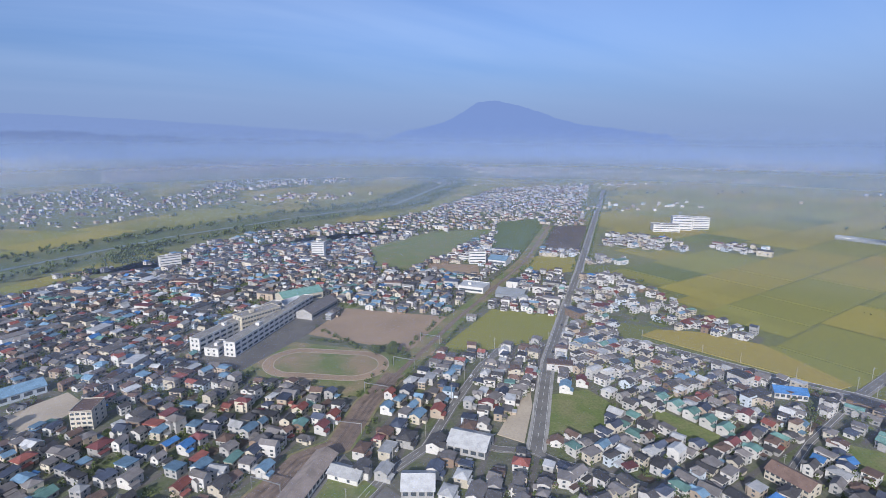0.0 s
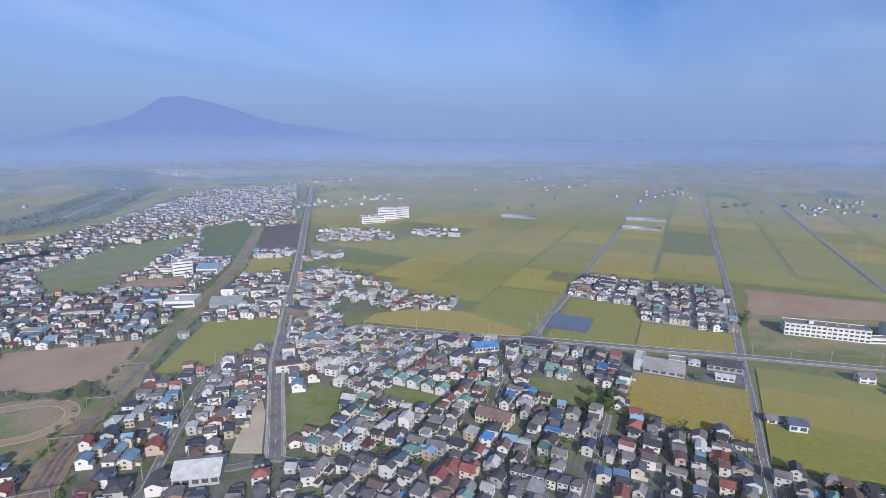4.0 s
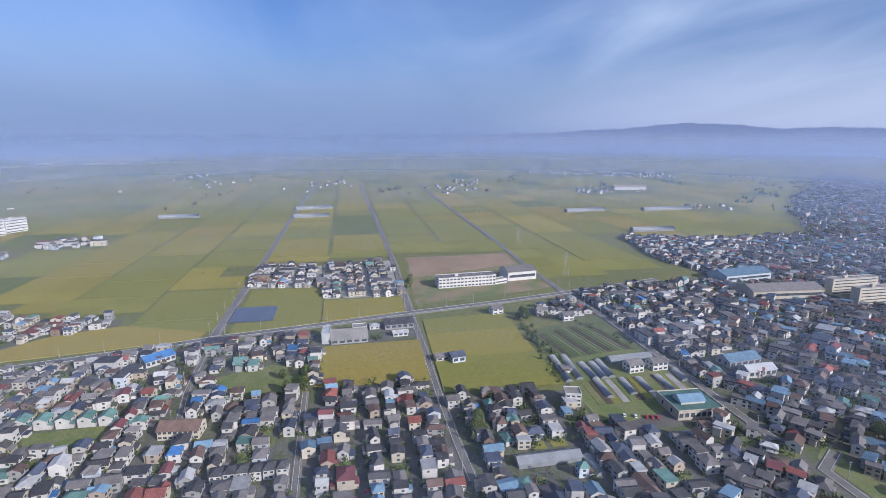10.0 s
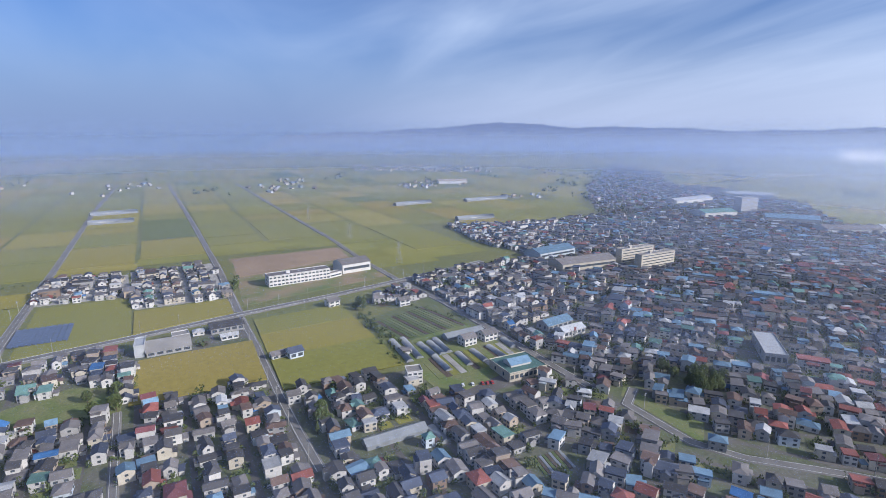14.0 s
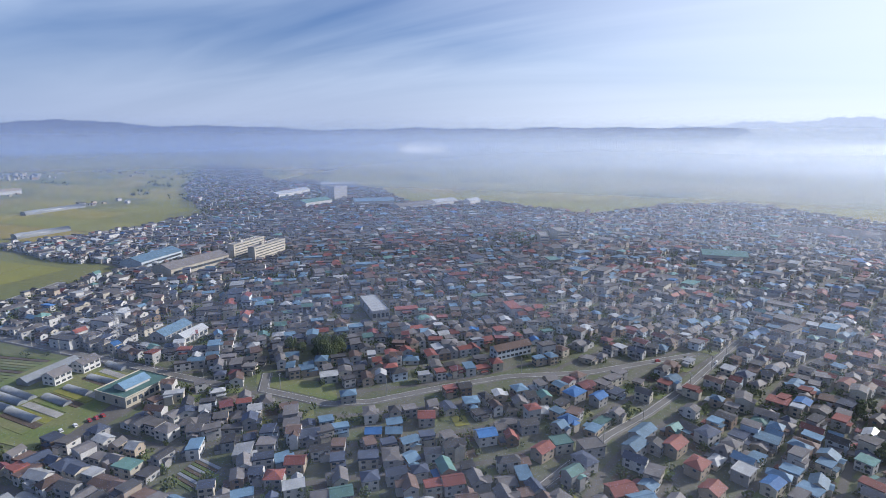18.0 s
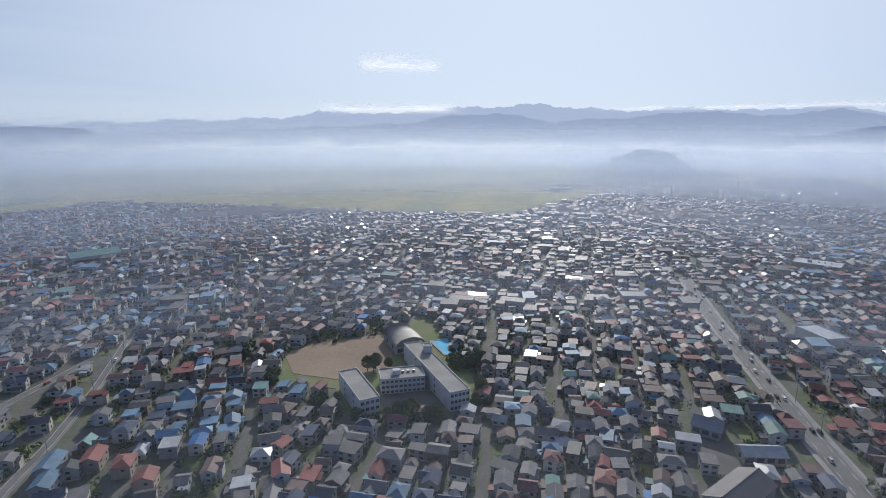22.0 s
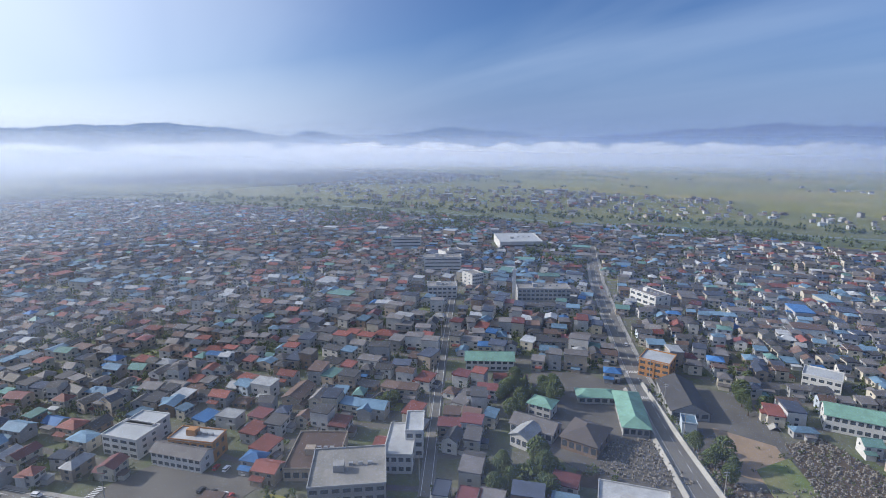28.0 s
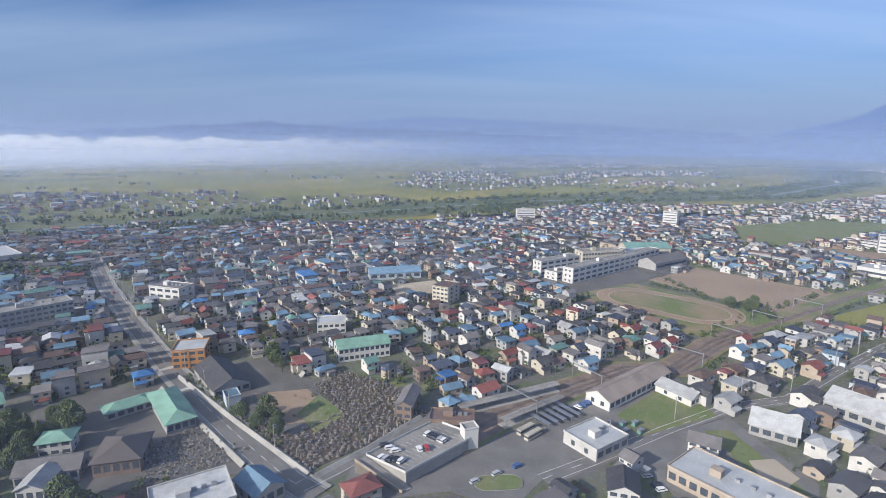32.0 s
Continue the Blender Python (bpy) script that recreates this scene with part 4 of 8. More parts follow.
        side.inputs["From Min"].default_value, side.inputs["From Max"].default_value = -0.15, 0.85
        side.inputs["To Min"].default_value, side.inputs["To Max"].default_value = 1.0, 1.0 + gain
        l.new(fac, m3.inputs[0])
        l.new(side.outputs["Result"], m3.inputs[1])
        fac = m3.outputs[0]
    if az1 - az0 < 359:
        # the curtain thins out towards both ends
        uv = n.new("ShaderNodeUVMap")
        su = n.new("ShaderNodeSeparateXYZ")
        l.new(uv.outputs[0], su.inputs[0])
        ends = n.new("ShaderNodeValToRGB")
        ends.color_ramp.interpolation = "EASE"
        ends.color_ramp.elements[0].color, ends.color_ramp.elements[1].color = (0, 0, 0, 1), (0, 0, 0, 1)
        for p in (0.22, 0.78):
            ends.color_ramp.elements.new(p).color = (1, 1, 1, 1)
        l.new(su.outputs["X"], ends.inputs["Fac"])
        m2 = n.new("ShaderNodeMath")
        m2.operation = "MULTIPLY"
        l.new(fac, m2.inputs[0])
        l.new(ends.outputs["Color"], m2.inputs[1])
        fac = m2.outputs[0]
    l.new(fac, mix.inputs["Fac"])
    l.new(tr.outputs[0], mix.inputs[1])
    l.new(both.outputs[0], mix.inputs[2])
    l.new(mix.outputs[0], out.inputs["Surface"])
    steps = int((az1 - az0) / 360 * PLEATS) * 2
    az = np.radians(np.linspace(az0, az1, steps + 1))
    az[1:-1] += np.random.default_rng(int(radius)).uniform(-0.3, 0.3, steps - 1) * math.pi / PLEATS
    fold = radius + math.pi * radius / PLEATS * (np.arange(steps + 1) % 2 - 0.5)
    v = np.empty((2 * (steps + 1), 3))
    v[:, 0], v[:, 1] = np.repeat(fold * np.sin(az), 2), np.repeat(fold * np.cos(az), 2)
    v[0::2, 2], v[1::2, 2] = max(0, base), top + patch * 0.5
    k = 2 * np.arange(steps)
    ob = from_lists(name, v.tolist(), np.stack((k, k + 2, k + 3, k + 1), 1).tolist(), [m])
    if az1 - az0 < 359:
        u = np.empty(len(ob.data.loops), dtype=np.int32)
        ob.data.loops.foreach_get("vertex_index", u)
        uv_flat = np.zeros(2 * len(u), dtype=np.float32)
        uv_flat[0::2] = (u // 2) / steps
        ob.data.uv_layers.new(name="UVMap").data.foreach_set("uv", uv_flat)
    ob.visible_shadow = False
    return tagged(ob, label, "mist", "", "stuff")


# sheets added at set distances to imitate haze in the air
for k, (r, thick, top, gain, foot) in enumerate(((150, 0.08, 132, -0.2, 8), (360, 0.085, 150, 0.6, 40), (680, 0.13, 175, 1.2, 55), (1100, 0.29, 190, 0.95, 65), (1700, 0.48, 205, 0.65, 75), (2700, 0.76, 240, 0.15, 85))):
    mist("haze_curtain", r, 0, 360, top, 0, thick, top * 0.75, 24, "thin blue curtain standing in for morning haze", (0.19, 0.25, 0.385) if r < 1500 else (0.168, 0.225, 0.355), (0.385, 0.43, 0.505), seed=k + 1.0, foot=foot, gain=gain)
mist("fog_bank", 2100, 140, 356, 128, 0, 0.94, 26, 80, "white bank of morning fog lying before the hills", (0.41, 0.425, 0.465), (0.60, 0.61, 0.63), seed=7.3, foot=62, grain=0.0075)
# small clouds over the far hills: ends and heights as angles
for (a0, e0), (a1, e1), thick in (((196.6, 5.83), (204.3, 8.19), 0.8), ((191.9, 1.86), (207.0, 3.48), 0.75), ((219.6, 2.21), (247.9, 2.91), 0.6), ((138.4, -2.44), (142.7, -0.72), 0.8)):
    far = 4600 if e0 > 0 else 2050
    low, high = 150 + far * math.tan(radians(e0)), 150 + far * math.tan(radians(e1))
    mist("low_cloud", far, a0 - 1, a1 + 1, high, low, thick, (high - low) * 0.7, (high - low) * 0.9, "small white cloud above the far hills", (0.5, 0.5, 0.52), (0.58, 0.58, 0.58), seed=a0, foot=(high - low) * 0.5, grain=0.004, detail=2.5)

# a wooded hill that stands out of the mist beyond the town
hill_az, hill_r = radians(225.7), 2120.0
hr = random.Random(12)
hv, hf = [], []
for i in range(13):
    for k in range(48):
        s, th = i / 12, 2 * math.pi * k / 48
        wide = 330 * (1 + 0.22 * math.sin(2 * th + 0.7) + 0.1 * math.sin(5 * th))
        high = 88 * (0.5 + 0.5 * math.cos(math.pi * s)) ** 0.9 + (hr.uniform(-4, 7) if 0 < i < 12 else 0) + 9 * math.sin(7 * s + 3 * th) * (1 - s)
        hv.append((hill_r * math.sin(hill_az) + wide * s * math.cos(th), hill_r * math.cos(hill_az) + wide * s * math.sin(th), max(0.05, high)))
        if i:
            a, b = 48 * i + k, 48 * i + (k + 1) % 48
            hf.append((a - 48, a, b, b - 48))
tagged(from_lists("wooded_hill", hv, hf, [M["leaf"]]), "dark wooded hill standing out of the mist", "hill", "", "structure")

# ---------------------------------------------------------------- houses
rng = np.random.default_rng(7)


def grid_lots(poly, angle, lot=(12.6, 13.6), street=4.6, seed=0, skip=0.07):
    """Lot centres in uneven blocks of two rows between side streets."""
    u, v = axes_of(angle)
    pts = np.array(poly)
    U, V = pts @ u, pts @ v
    r = np.random.default_rng(seed)
    lots, lines = [], []
    base_v = V.min() - r.uniform(0, 20)
    while base_v < V.max():
        lines.append(base_v)
        d1, d2 = lot[1] * r.uniform(0.85, 1.2, 2)
        base_u = U.min() - r.uniform(0, 60)
        while base_u < U.max():
            n, w = int(r.integers(3, 9)), lot[0] * r.uniform(0.86, 1.2)
            bend = r.normal(0, 1.6)
            for row, mid in ((0, base_v + street / 2 + d1 / 2), (1, base_v + street / 2 + d1 + d2 / 2)):
                shift = r.uniform(-2, 2)
                for k in range(n):
                    if r.random() > skip:
                        lots.append((base_u + street / 2 + (k + 0.5) * w + shift + r.uniform(-1.3, 1.3), mid + bend + r.uniform(-1.5, 1.5)))
            base_u += n * w + street * r.uniform(0.8, 1.4)
        base_v += d1 + d2 + street
    lots = np.array(lots)
    P = lots[:, :1] * u + lots[:, 1:] * v
    return P[inside_many(P, list(poly))], u, v, lines, (U.min(), U.max()), (V.min(), V.max())


def clear_of_all(P, gap=3.7):
    ok = np.ones(len(P), bool)
    for key, (line, half) in ROADS.items():
        ok &= line_distance(P, line) > half + gap + (4.0 if key == "curve" else 0.0)
    ok &= line_distance(P, RAIL) > 16
    for pts in OPEN.values():
        ok &= ~inside_many(P, pts)
    for x, y, r in KEEP_CLEAR:
        ok &= np.hypot(P[:, 0] - x, P[:, 1] - y) > r
    return ok


def sector(a0, a1, r=4200):
    steps = [a0 + (a1 - a0) * i / 8 for i in range(9)]
    return [(0.0, 0.0)] + [(r * math.sin(radians(s)), r * math.cos(radians(s))) for s in steps]


class Bulk:
    """Many simple pieces joined into one mesh."""

    def __init__(self, name, mats):
        self.name, self.mats, self.v, self.f, self.m = name, mats, [], [], []

    def add(self, verts, faces, index):
        k = len(self.v)
        self.v += verts
        self.f += [tuple(i + k for i in q) for q in faces]
        self.m += index

    def build(self, label, category, kind="stuff"):
        return tagged(from_lists(self.name, self.v, self.f, self.mats, self.m), label, category, "", kind)


def far_house(bulk, x, y, angle, w, d, h, rise, wall, roof, style, windows):
    """One plain house: style 0 gable, 1 hip, 2 low single slope."""
    a = radians(angle)
    c, s = math.cos(a), math.sin(a)

    def at(px, py, pz):
        return (x + c * px - s * py, y + s * px + c * py, pz)

    W, D, o = w / 2, d / 2, 0.5
    low = [at(-W, -D, 0), at(W, -D, 0), at(W, D, 0), at(-W, D, 0), at(-W, -D, h), at(W, -D, h), at(W, D, h), at(-W, D, h)]
    if style == 0:
        bulk.add(low + [at(-W, 0, h + rise), at(W, 0, h + rise)], [(0, 1, 5, 4), (1, 2, 6, 9, 5), (2, 3, 7, 6), (3, 0, 4, 8, 7)], [wall] * 4)
    else:
        bulk.add(low, [(0, 1, 5, 4), (1, 2, 6, 5), (2, 3, 7, 6), (3, 0, 4, 7)], [wall] * 4)
    e, t = h - rise * o / D + 0.12, h + rise + 0.12
    eaves = [at(-W - o, -D - o, e), at(W + o, -D - o, e), at(W + o, D + o, e), at(-W - o, D + o, e)]
    if style == 0:
        bulk.add(eaves + [at(-W - o, 0, t), at(W + o, 0, t)], [(0, 1, 5, 4), (4, 5, 2, 3)], [roof] * 2)
    elif style == 1:
        k = max(0.4, W - D)
        bulk.add(eaves + [at(-k, 0, t), at(k, 0, t)], [(0, 1, 5, 4), (4, 5, 2, 3), (1, 2, 5), (3, 0, 4)], [roof] * 4)
    else:
        tilt = rise * 0.35
        z0, z1 = h + 0.1, h + 0.1 + tilt
        bulk.add([at(-W - 0.3, -D - 0.3, z0), at(W + 0.3, -D - 0.3, z0), at(W + 0.3, D + 0.3, z1), at(-W - 0.3, D + 0.3, z1),
                  at(-W - 0.3, -D - 0.3, z0 - 0.35), at(W + 0.3, -D - 0.3, z0 - 0.35), at(W + 0.3, D + 0.3, z0 - 0.35), at(-W - 0.3, D + 0.3, z0 - 0.35)],
                 [(0, 1, 2, 3), (4, 5, 1, 0), (5, 6, 2, 1), (6, 7, 3, 2), (7, 4, 0, 3)], [roof] * 5)
    if windows:
        q = 0.04
        for z in ((1.0, 2.3), (3.7, 4.9)) if h > 4.5 else ((1.0, 2.3),):
            for k in (-0.27, 0.25):
                p = k * w
                bulk.add([at(p - 0.95, -D - q, z[0]), at(p + 0.95, -D - q, z[0]), at(p + 0.95, -D - q, z[1]), at(p - 0.95, -D - q, z[1])], [(0, 1, 2, 3)], [windows])
                bulk.add([at(p + 0.95, D + q, z[0]), at(p - 0.95, D + q, z[0]), at(p - 0.95, D + q, z[1]), at(p + 0.95, D + q, z[1])], [(0, 1, 2, 3)], [windows])
            bulk.add([at(W + q, -0.8, z[0]), at(W + q, 0.8, z[0]), at(W + q, 0.8, z[1]), at(W + q, -0.8, z[1])], [(0, 1, 2, 3)], [windows])
            bulk.add([at(-W - q, 0.8, z[0]), at(-W - q, -0.8, z[0]), at(-W - q, -0.8, z[1]), at(-W - q, 0.8, z[1])], [(0, 1, 2, 3)], [windows])


# --- near houses, built once for each look and then copied
def gable_roof(w, d, h, rise, o=0.55, thick=0.16, x0=0.0, y0=0.0):
    """Two sloping sheets with thickness, ridge along x."""
    bm = bmesh.new()
    W, D = w / 2 + o, d / 2 + o
    e = h - rise * o / (d / 2)
    for s in (-1, 1):
        p = [(-W, s * D, e), (W, s * D, e), (W, 0, h + rise), (-W, 0, h + rise)]
        top = [bm.verts.new((x + x0, y + y0, z + thick)) for x, y, z in p]
        low = [bm.verts.new((x + x0, y + y0, z)) for x, y, z in p]
        bm.faces.new(top if s < 0 else top[::-1])
        bm.faces.new(low[::-1] if s < 0 else low)
        for i in range(4):
            j = (i + 1) % 4
            bm.faces.new((low[i], low[j], top[j], top[i]) if s < 0 else (top[i], top[j], low[j], low[i]))
    box(bm, -W + x0, W + x0, -0.14 + y0, 0.14 + y0, h + rise + thick - 0.06, h + rise + thick + 0.1)
    return bm


def hip_roof(w, d, h, rise, o=0.55, x0=0.0, y0=0.0):
    bm = bmesh.new()
    W, D, k = w / 2 + o, d / 2 + o, max(0.3, w / 2 - d / 2)
    lo = [bm.verts.new((x + x0, y + y0, h - 0.12)) for x, y in ((-W, -D), (W, -D), (W, D), (-W, D))]
    ea = [bm.verts.new((x + x0, y + y0, h + 0.06)) for x, y in ((-W, -D), (W, -D), (W, D), (-W, D))]
    a, b = bm.verts.new((-k + x0, y0, h + rise)), bm.verts.new((k + x0, y0, h + rise))
    bm.faces.new((ea[0], ea[1], b, a)); bm.faces.new((ea[2], ea[3], a, b)); bm.faces.new((ea[1], ea[2], b)); bm.faces.new((ea[3], ea[0], a))
    bm.faces.new(lo[::-1])
    for i in range(4):
        j = (i + 1) % 4
        bm.faces.new((lo[i], lo[j], ea[j], ea[i]))
    return bm


def flat_roof(w, d, h, rise, o=0.3):
    """A low snow roof: sheet with a raised rim."""
    W, D = w / 2 + o, d / 2 + o
    return boxes((-W, W, -D, D, h, h + 0.22), (-W, W, -D, -D + 0.18, h + 0.22, h + 0.42), (-W, W, D - 0.18, D, h + 0.22, h + 0.42),
                 (-W, -W + 0.18, -D + 0.18, D - 0.18, h + 0.22, h + 0.42), (W - 0.18, W, -D + 0.18, D - 0.18, h + 0.22, h + 0.42))


def gable_walls(w, d, h, rise, x0=0.0, y0=0.0):
    bm = bmesh.new()
    W, D = w / 2, d / 2
    a = [bm.verts.new(p) for p in ((-W + x0, -D + y0, 0), (W + x0, -D + y0, 0), (W + x0, D + y0, 0), (-W + x0, D + y0, 0), (-W + x0, -D + y0, h), (W + x0, -D + y0, h), (W + x0, D + y0, h), (-W + x0, D + y0, h), (-W + x0, y0, h + rise), (W + x0, y0, h + rise))]
    for q in ((0, 1, 5, 4), (1, 2, 6, 9, 5), (2, 3, 7, 6), (3, 0, 4, 8, 7)):
        bm.faces.new([a[i] for i in q])
    return bm


def window_on(house, side, pos, z, w, d, width=1.5, high=1.05):
    """A framed pane set 5 cm proud of a wall: side 'f', 'b', 'l' or 'r'."""
    bm = bmesh.new()
    if side in "fb":
        y = (-d / 2 if side == "f" else d / 2)
        s = -1 if side == "f" else 1
        box(bm, pos - width / 2, pos + width / 2, min(y, y + s * 0.05), max(y, y + s * 0.05), z, z + high)
    else:
        x = (-w / 2 if side == "l" else w / 2)
        s = -1 if side == "l" else 1
        box(bm, min(x, x + s * 0.05), max(x, x + s * 0.05), pos - width / 2, pos + width / 2, z, z + high)
    return part("window", bm, M["glass"], house)


STYLE_WORDS = ("gabled", "hipped", "low flat", "gabled", "gabled")


def make_house(style, rc, wc, w, d):
    """A house at the origin: front towards -y."""
    storeys = 1 if style == 4 else 2
    h = 3.2 if storeys == 1 else 5.7
    rise = {0: 1.7, 1: 1.9, 2: 0.3, 3: 1.9, 4: 1.6}[style]
    size = "one-storey" if storeys == 1 else "two-storey"
    roof_name, wall_name = ROOF_COLOURS[rc][0], WALL_COLOURS[wc][0]
    ob = thing("house", 0, 0, 0, 0, f"{size} house with {wall_name} walls and {STYLE_WORDS[style]} {roof_name} roof", "house", "houses of the town")
    wall, roof = WALL_OB[wc], ROOF_OB[rc]
    if style in (0, 3, 4):
        part("wall", gable_walls(w, d, h, rise), wall, ob)
        part("roof", gable_roof(w, d, h, rise), roof, ob)
    elif style == 1:
        part("wall", boxes((-w / 2, w / 2, -d / 2, d / 2, 0, h)), wall, ob)
        part("roof", hip_roof(w, d, h, rise), roof, ob)
    else:
        part("wall", boxes((-w / 2, w / 2, -d / 2, d / 2, 0, h)), wall, ob)
        part("roof", flat_roof(w, d, h, rise), roof, ob)
    # the entrance side has a lower annex or porch
    if style in (0, 1):
        part("annex_wall", boxes((-w / 2, w * 0.05, -d / 2 - 2.0, -d / 2 - 0.01, 0, 2.7)), wall, ob)
        bm = bmesh.new()
        p = [(-w / 2 - 0.4, -d / 2 - 2.5, 2.65), (w * 0.05 + 0.4, -d / 2 - 2.5, 2.65), (w * 0.05 + 0.4, -d / 2 - 0.02, 3.35), (-w / 2 - 0.4, -d / 2 - 0.02, 3.35)]
        low, top = [bm.verts.new(q) for q in p], [bm.verts.new((q[0], q[1], q[2] + 0.15)) for q in p]
        bm.faces.new(top); bm.faces.new(low[::-1])
        for i in range(4):
            j = (i + 1) % 4
            bm.faces.new((low[i], low[j], top[j], top[i]))
        part("annex_roof", bm, roof, ob)
    elif style == 3:
        ww, dd = w * 0.5, 3.0
        bm = gable_walls(dd, ww, h - 0.4, 1.4, 0, 0)
        bmesh.ops.rotate(bm, verts=bm.verts, cent=(0, 0, 0), matrix=Matrix.Rotation(radians(90), 3, "Z"))
        bmesh.ops.translate(bm, verts=bm.verts, vec=(-w * 0.2, -d / 2 - dd / 2 + 0.3, 0))
        part("wing_wall", bm, wall, ob)
        bm = gable_roof(dd + 1.6, ww, h - 0.4, 1.4)
        bmesh.ops.rotate(bm, verts=bm.verts, cent=(0, 0, 0), matrix=Matrix.Rotation(radians(90), 3, "Z"))
        bmesh.ops.translate(bm, verts=bm.verts, vec=(-w * 0.2, -d / 2 - dd / 2 + 1.1, 0))
        part("wing_roof", bm, roof, ob)
    else:
        part("porch_roof", boxes((w * 0.12, w * 0.38, -d / 2 - 1.2, -d / 2 - 0.01, 2.4, 2.55)), roof, ob)
    part("door", boxes((w * 0.2, w * 0.2 + 1.0, -d / 2 - 0.06, -d / 2 - 0.002, 0.1, 2.1)), M["bark"], ob)
    if storeys == 2:
        for pos in (-0.28, 0.26):
            window_on(ob, "f", pos * w if style != 3 else 0.3 * w, 3.7, w, d) if (style != 3 or pos > 0) else None
            window_on(ob, "b", pos * w, 3.7, w, d)
        window_on(ob, "b", -0.2 * w, 1.0, w, d)
        window_on(ob, "b", 0.28 * w, 1.0, w, d, 1.2)
        for side in "lr":
            window_on(ob, side, 0.12 * d, 3.7, w, d, 1.4)
        if style in (2, 1):
            part("balcony", boxes((w * 0.08, w * 0.46, -d / 2 - 1.0, -d / 2 - 0.03, 2.85, 3.0), (w * 0.08, w * 0.46, -d / 2 - 1.0, -d / 2 - 0.92, 3.0, 3.65)), M["white"], ob)
    else:
        for pos in (-0.3, 0.05):
            window_on(ob, "b", pos * w, 1.0, w, d)
        for side in "lr":
            window_on(ob, side, 0, 1.0, w, d, 1.6)
    return ob


roof_share = np.array([0.22, 0.29, 0.11, 0.06, 0.055, 0.12, 0.08, 0.03, 0.02, 0.03])
roof_share_old = np.array([0.19, 0.33, 0.08, 0.05, 0.07, 0.13, 0.08, 0.03, 0.01, 0.03])
roof_share_white = np.array([0.20, 0.34, 0.10, 0.04, 0.03, 0.10, 0.14, 0.03, 0.005, 0.015])
wall_share = np.array([0.24, 0.22, 0.22, 0.17, 0.11, 0.04])
wall_share_light = np.array([0.32, 0.25, 0.20, 0.13, 0.06, 0.04])
wall_share_white = np.array([0.56, 0.18, 0.12, 0.06, 0.03, 0.05])


roof_share_dark = np.array([0.29, 0.28, 0.16, 0.04, 0.04, 0.10, 0.05, 0.03, 0.005, 0.015])
roof_share_blue = np.array([0.08, 0.20, 0.14, 0.34, 0.03, 0.05, 0.05, 0.07, 0.03, 0.01])
roof_share_red = np.array([0.10, 0.20, 0.04, 0.05, 0.24, 0.17, 0.05, 0.02, 0.01, 0.12])


def pick_colours(az, r, x=0.0, y=0.0):
    """The newer quarter to the north and east is white and charcoal; in the old town neighbours often share red or blue sheet roofs."""
    if az < 0:
        return int(r.choice(10, p=roof_share / roof_share.sum())), int(r.choice(6, p=(0.15, 0.2, 0.3, 0.2, 0.15, 0.0)))
    if 22 < az < 128:
        rs, ws = (roof_share_dark if az > 66 else roof_share_white), wall_share_white
    elif az < 290:
        rs, ws = roof_share_old, wall_share
    else:
        rs, ws = roof_share, wall_share_light
    if not 22 < az < 112:
        patch = noise.noise(Vector((x / 48.0, y / 48.0, 3.7)))
        if patch > 0.27 and not 182 < az < 238:
            rs = roof_share_blue
        elif patch < -0.24 and 134 < az < 300:
            rs = roof_share_red
    return int(r.choice(10, p=rs / rs.sum())), int(r.choice(6, p=ws / ws.sum()))


# ---------------------------------------------------------------- large buildings
MINT = material("mint_green_metal_roof", (0.19, 0.35, 0.28), 0.6, vary=0.22, scale=0.2, fine=1.2)
PALE = material("pale_sheet_roof", (0.43, 0.45, 0.47), 0.55, vary=0.2, scale=0.1, fine=0.8)
GREYROOF = material("weathered_flat_roof", (0.27, 0.26, 0.245), 0.8, vary=0.3, scale=0.08, fine=0.8)
OLDTILE = material("brown_temple_tiles", (0.10, 0.085, 0.08), 0.7, vary=0.2, scale=0.3, fine=2.0)
PANES = {}


def pane(parent, x, y, z, w, h, turn):
    """One window pane, 6 cm proud of its wall; alike panes share their mesh."""
    key = (round(w, 2), round(h, 2))
    if key not in PANES:
        me = bpy.data.meshes.new("window")
        bm = boxes((-w / 2, w / 2, -0.06, 0.0, 0, h))
        bm.to_mesh(me)
        bm.free()
        me.materials.append(M["glass"])
        PANES[key] = me
    ob = new("window", PANES[key])
    ob.parent = parent
    ob.matrix_basis = pose(x, y, z, 0, 0, turn)
    return ob


def tube(bm, r0, r1, z0, z1, n=8, cx=0.0, cy=0.0):
    a = [bm.verts.new((cx + r0 * math.cos(2 * math.pi * i / n), cy + r0 * math.sin(2 * math.pi * i / n), z0)) for i in range(n)]
    b = [bm.verts.new((cx + r1 * math.cos(2 * math.pi * i / n), cy + r1 * math.sin(2 * math.pi * i / n), z1)) for i in range(n)]
    for i in range(n):
        j = (i + 1) % n
        bm.faces.new((a[i], a[j], b[j], b[i]))
    bm.faces.new(b)
    return bm


def barrel(L, W, z0, rise, n=14):
    """A vaulted roof over 0..L by 0..W, axis along x."""
    bm = bmesh.new()
    rows = []
    for i in range(n + 1):
        th = math.pi * i / n
        y, z = W / 2 - math.cos(th) * (W / 2 + 0.3), z0 + math.sin(th) * rise
        rows.append((bm.verts.new((-0.3, y, z)), bm.verts.new((L + 0.3, y, z))))
    for (a, b), (c, d) in zip(rows, rows[1:]):
        bm.faces.new((a, b, d, c))
    bm.faces.new([r[0] for r in rows][::-1])
    bm.faces.new([r[1] for r in rows])
    for f in bm.faces:
        f.smooth = len(f.verts) == 4
    return bm


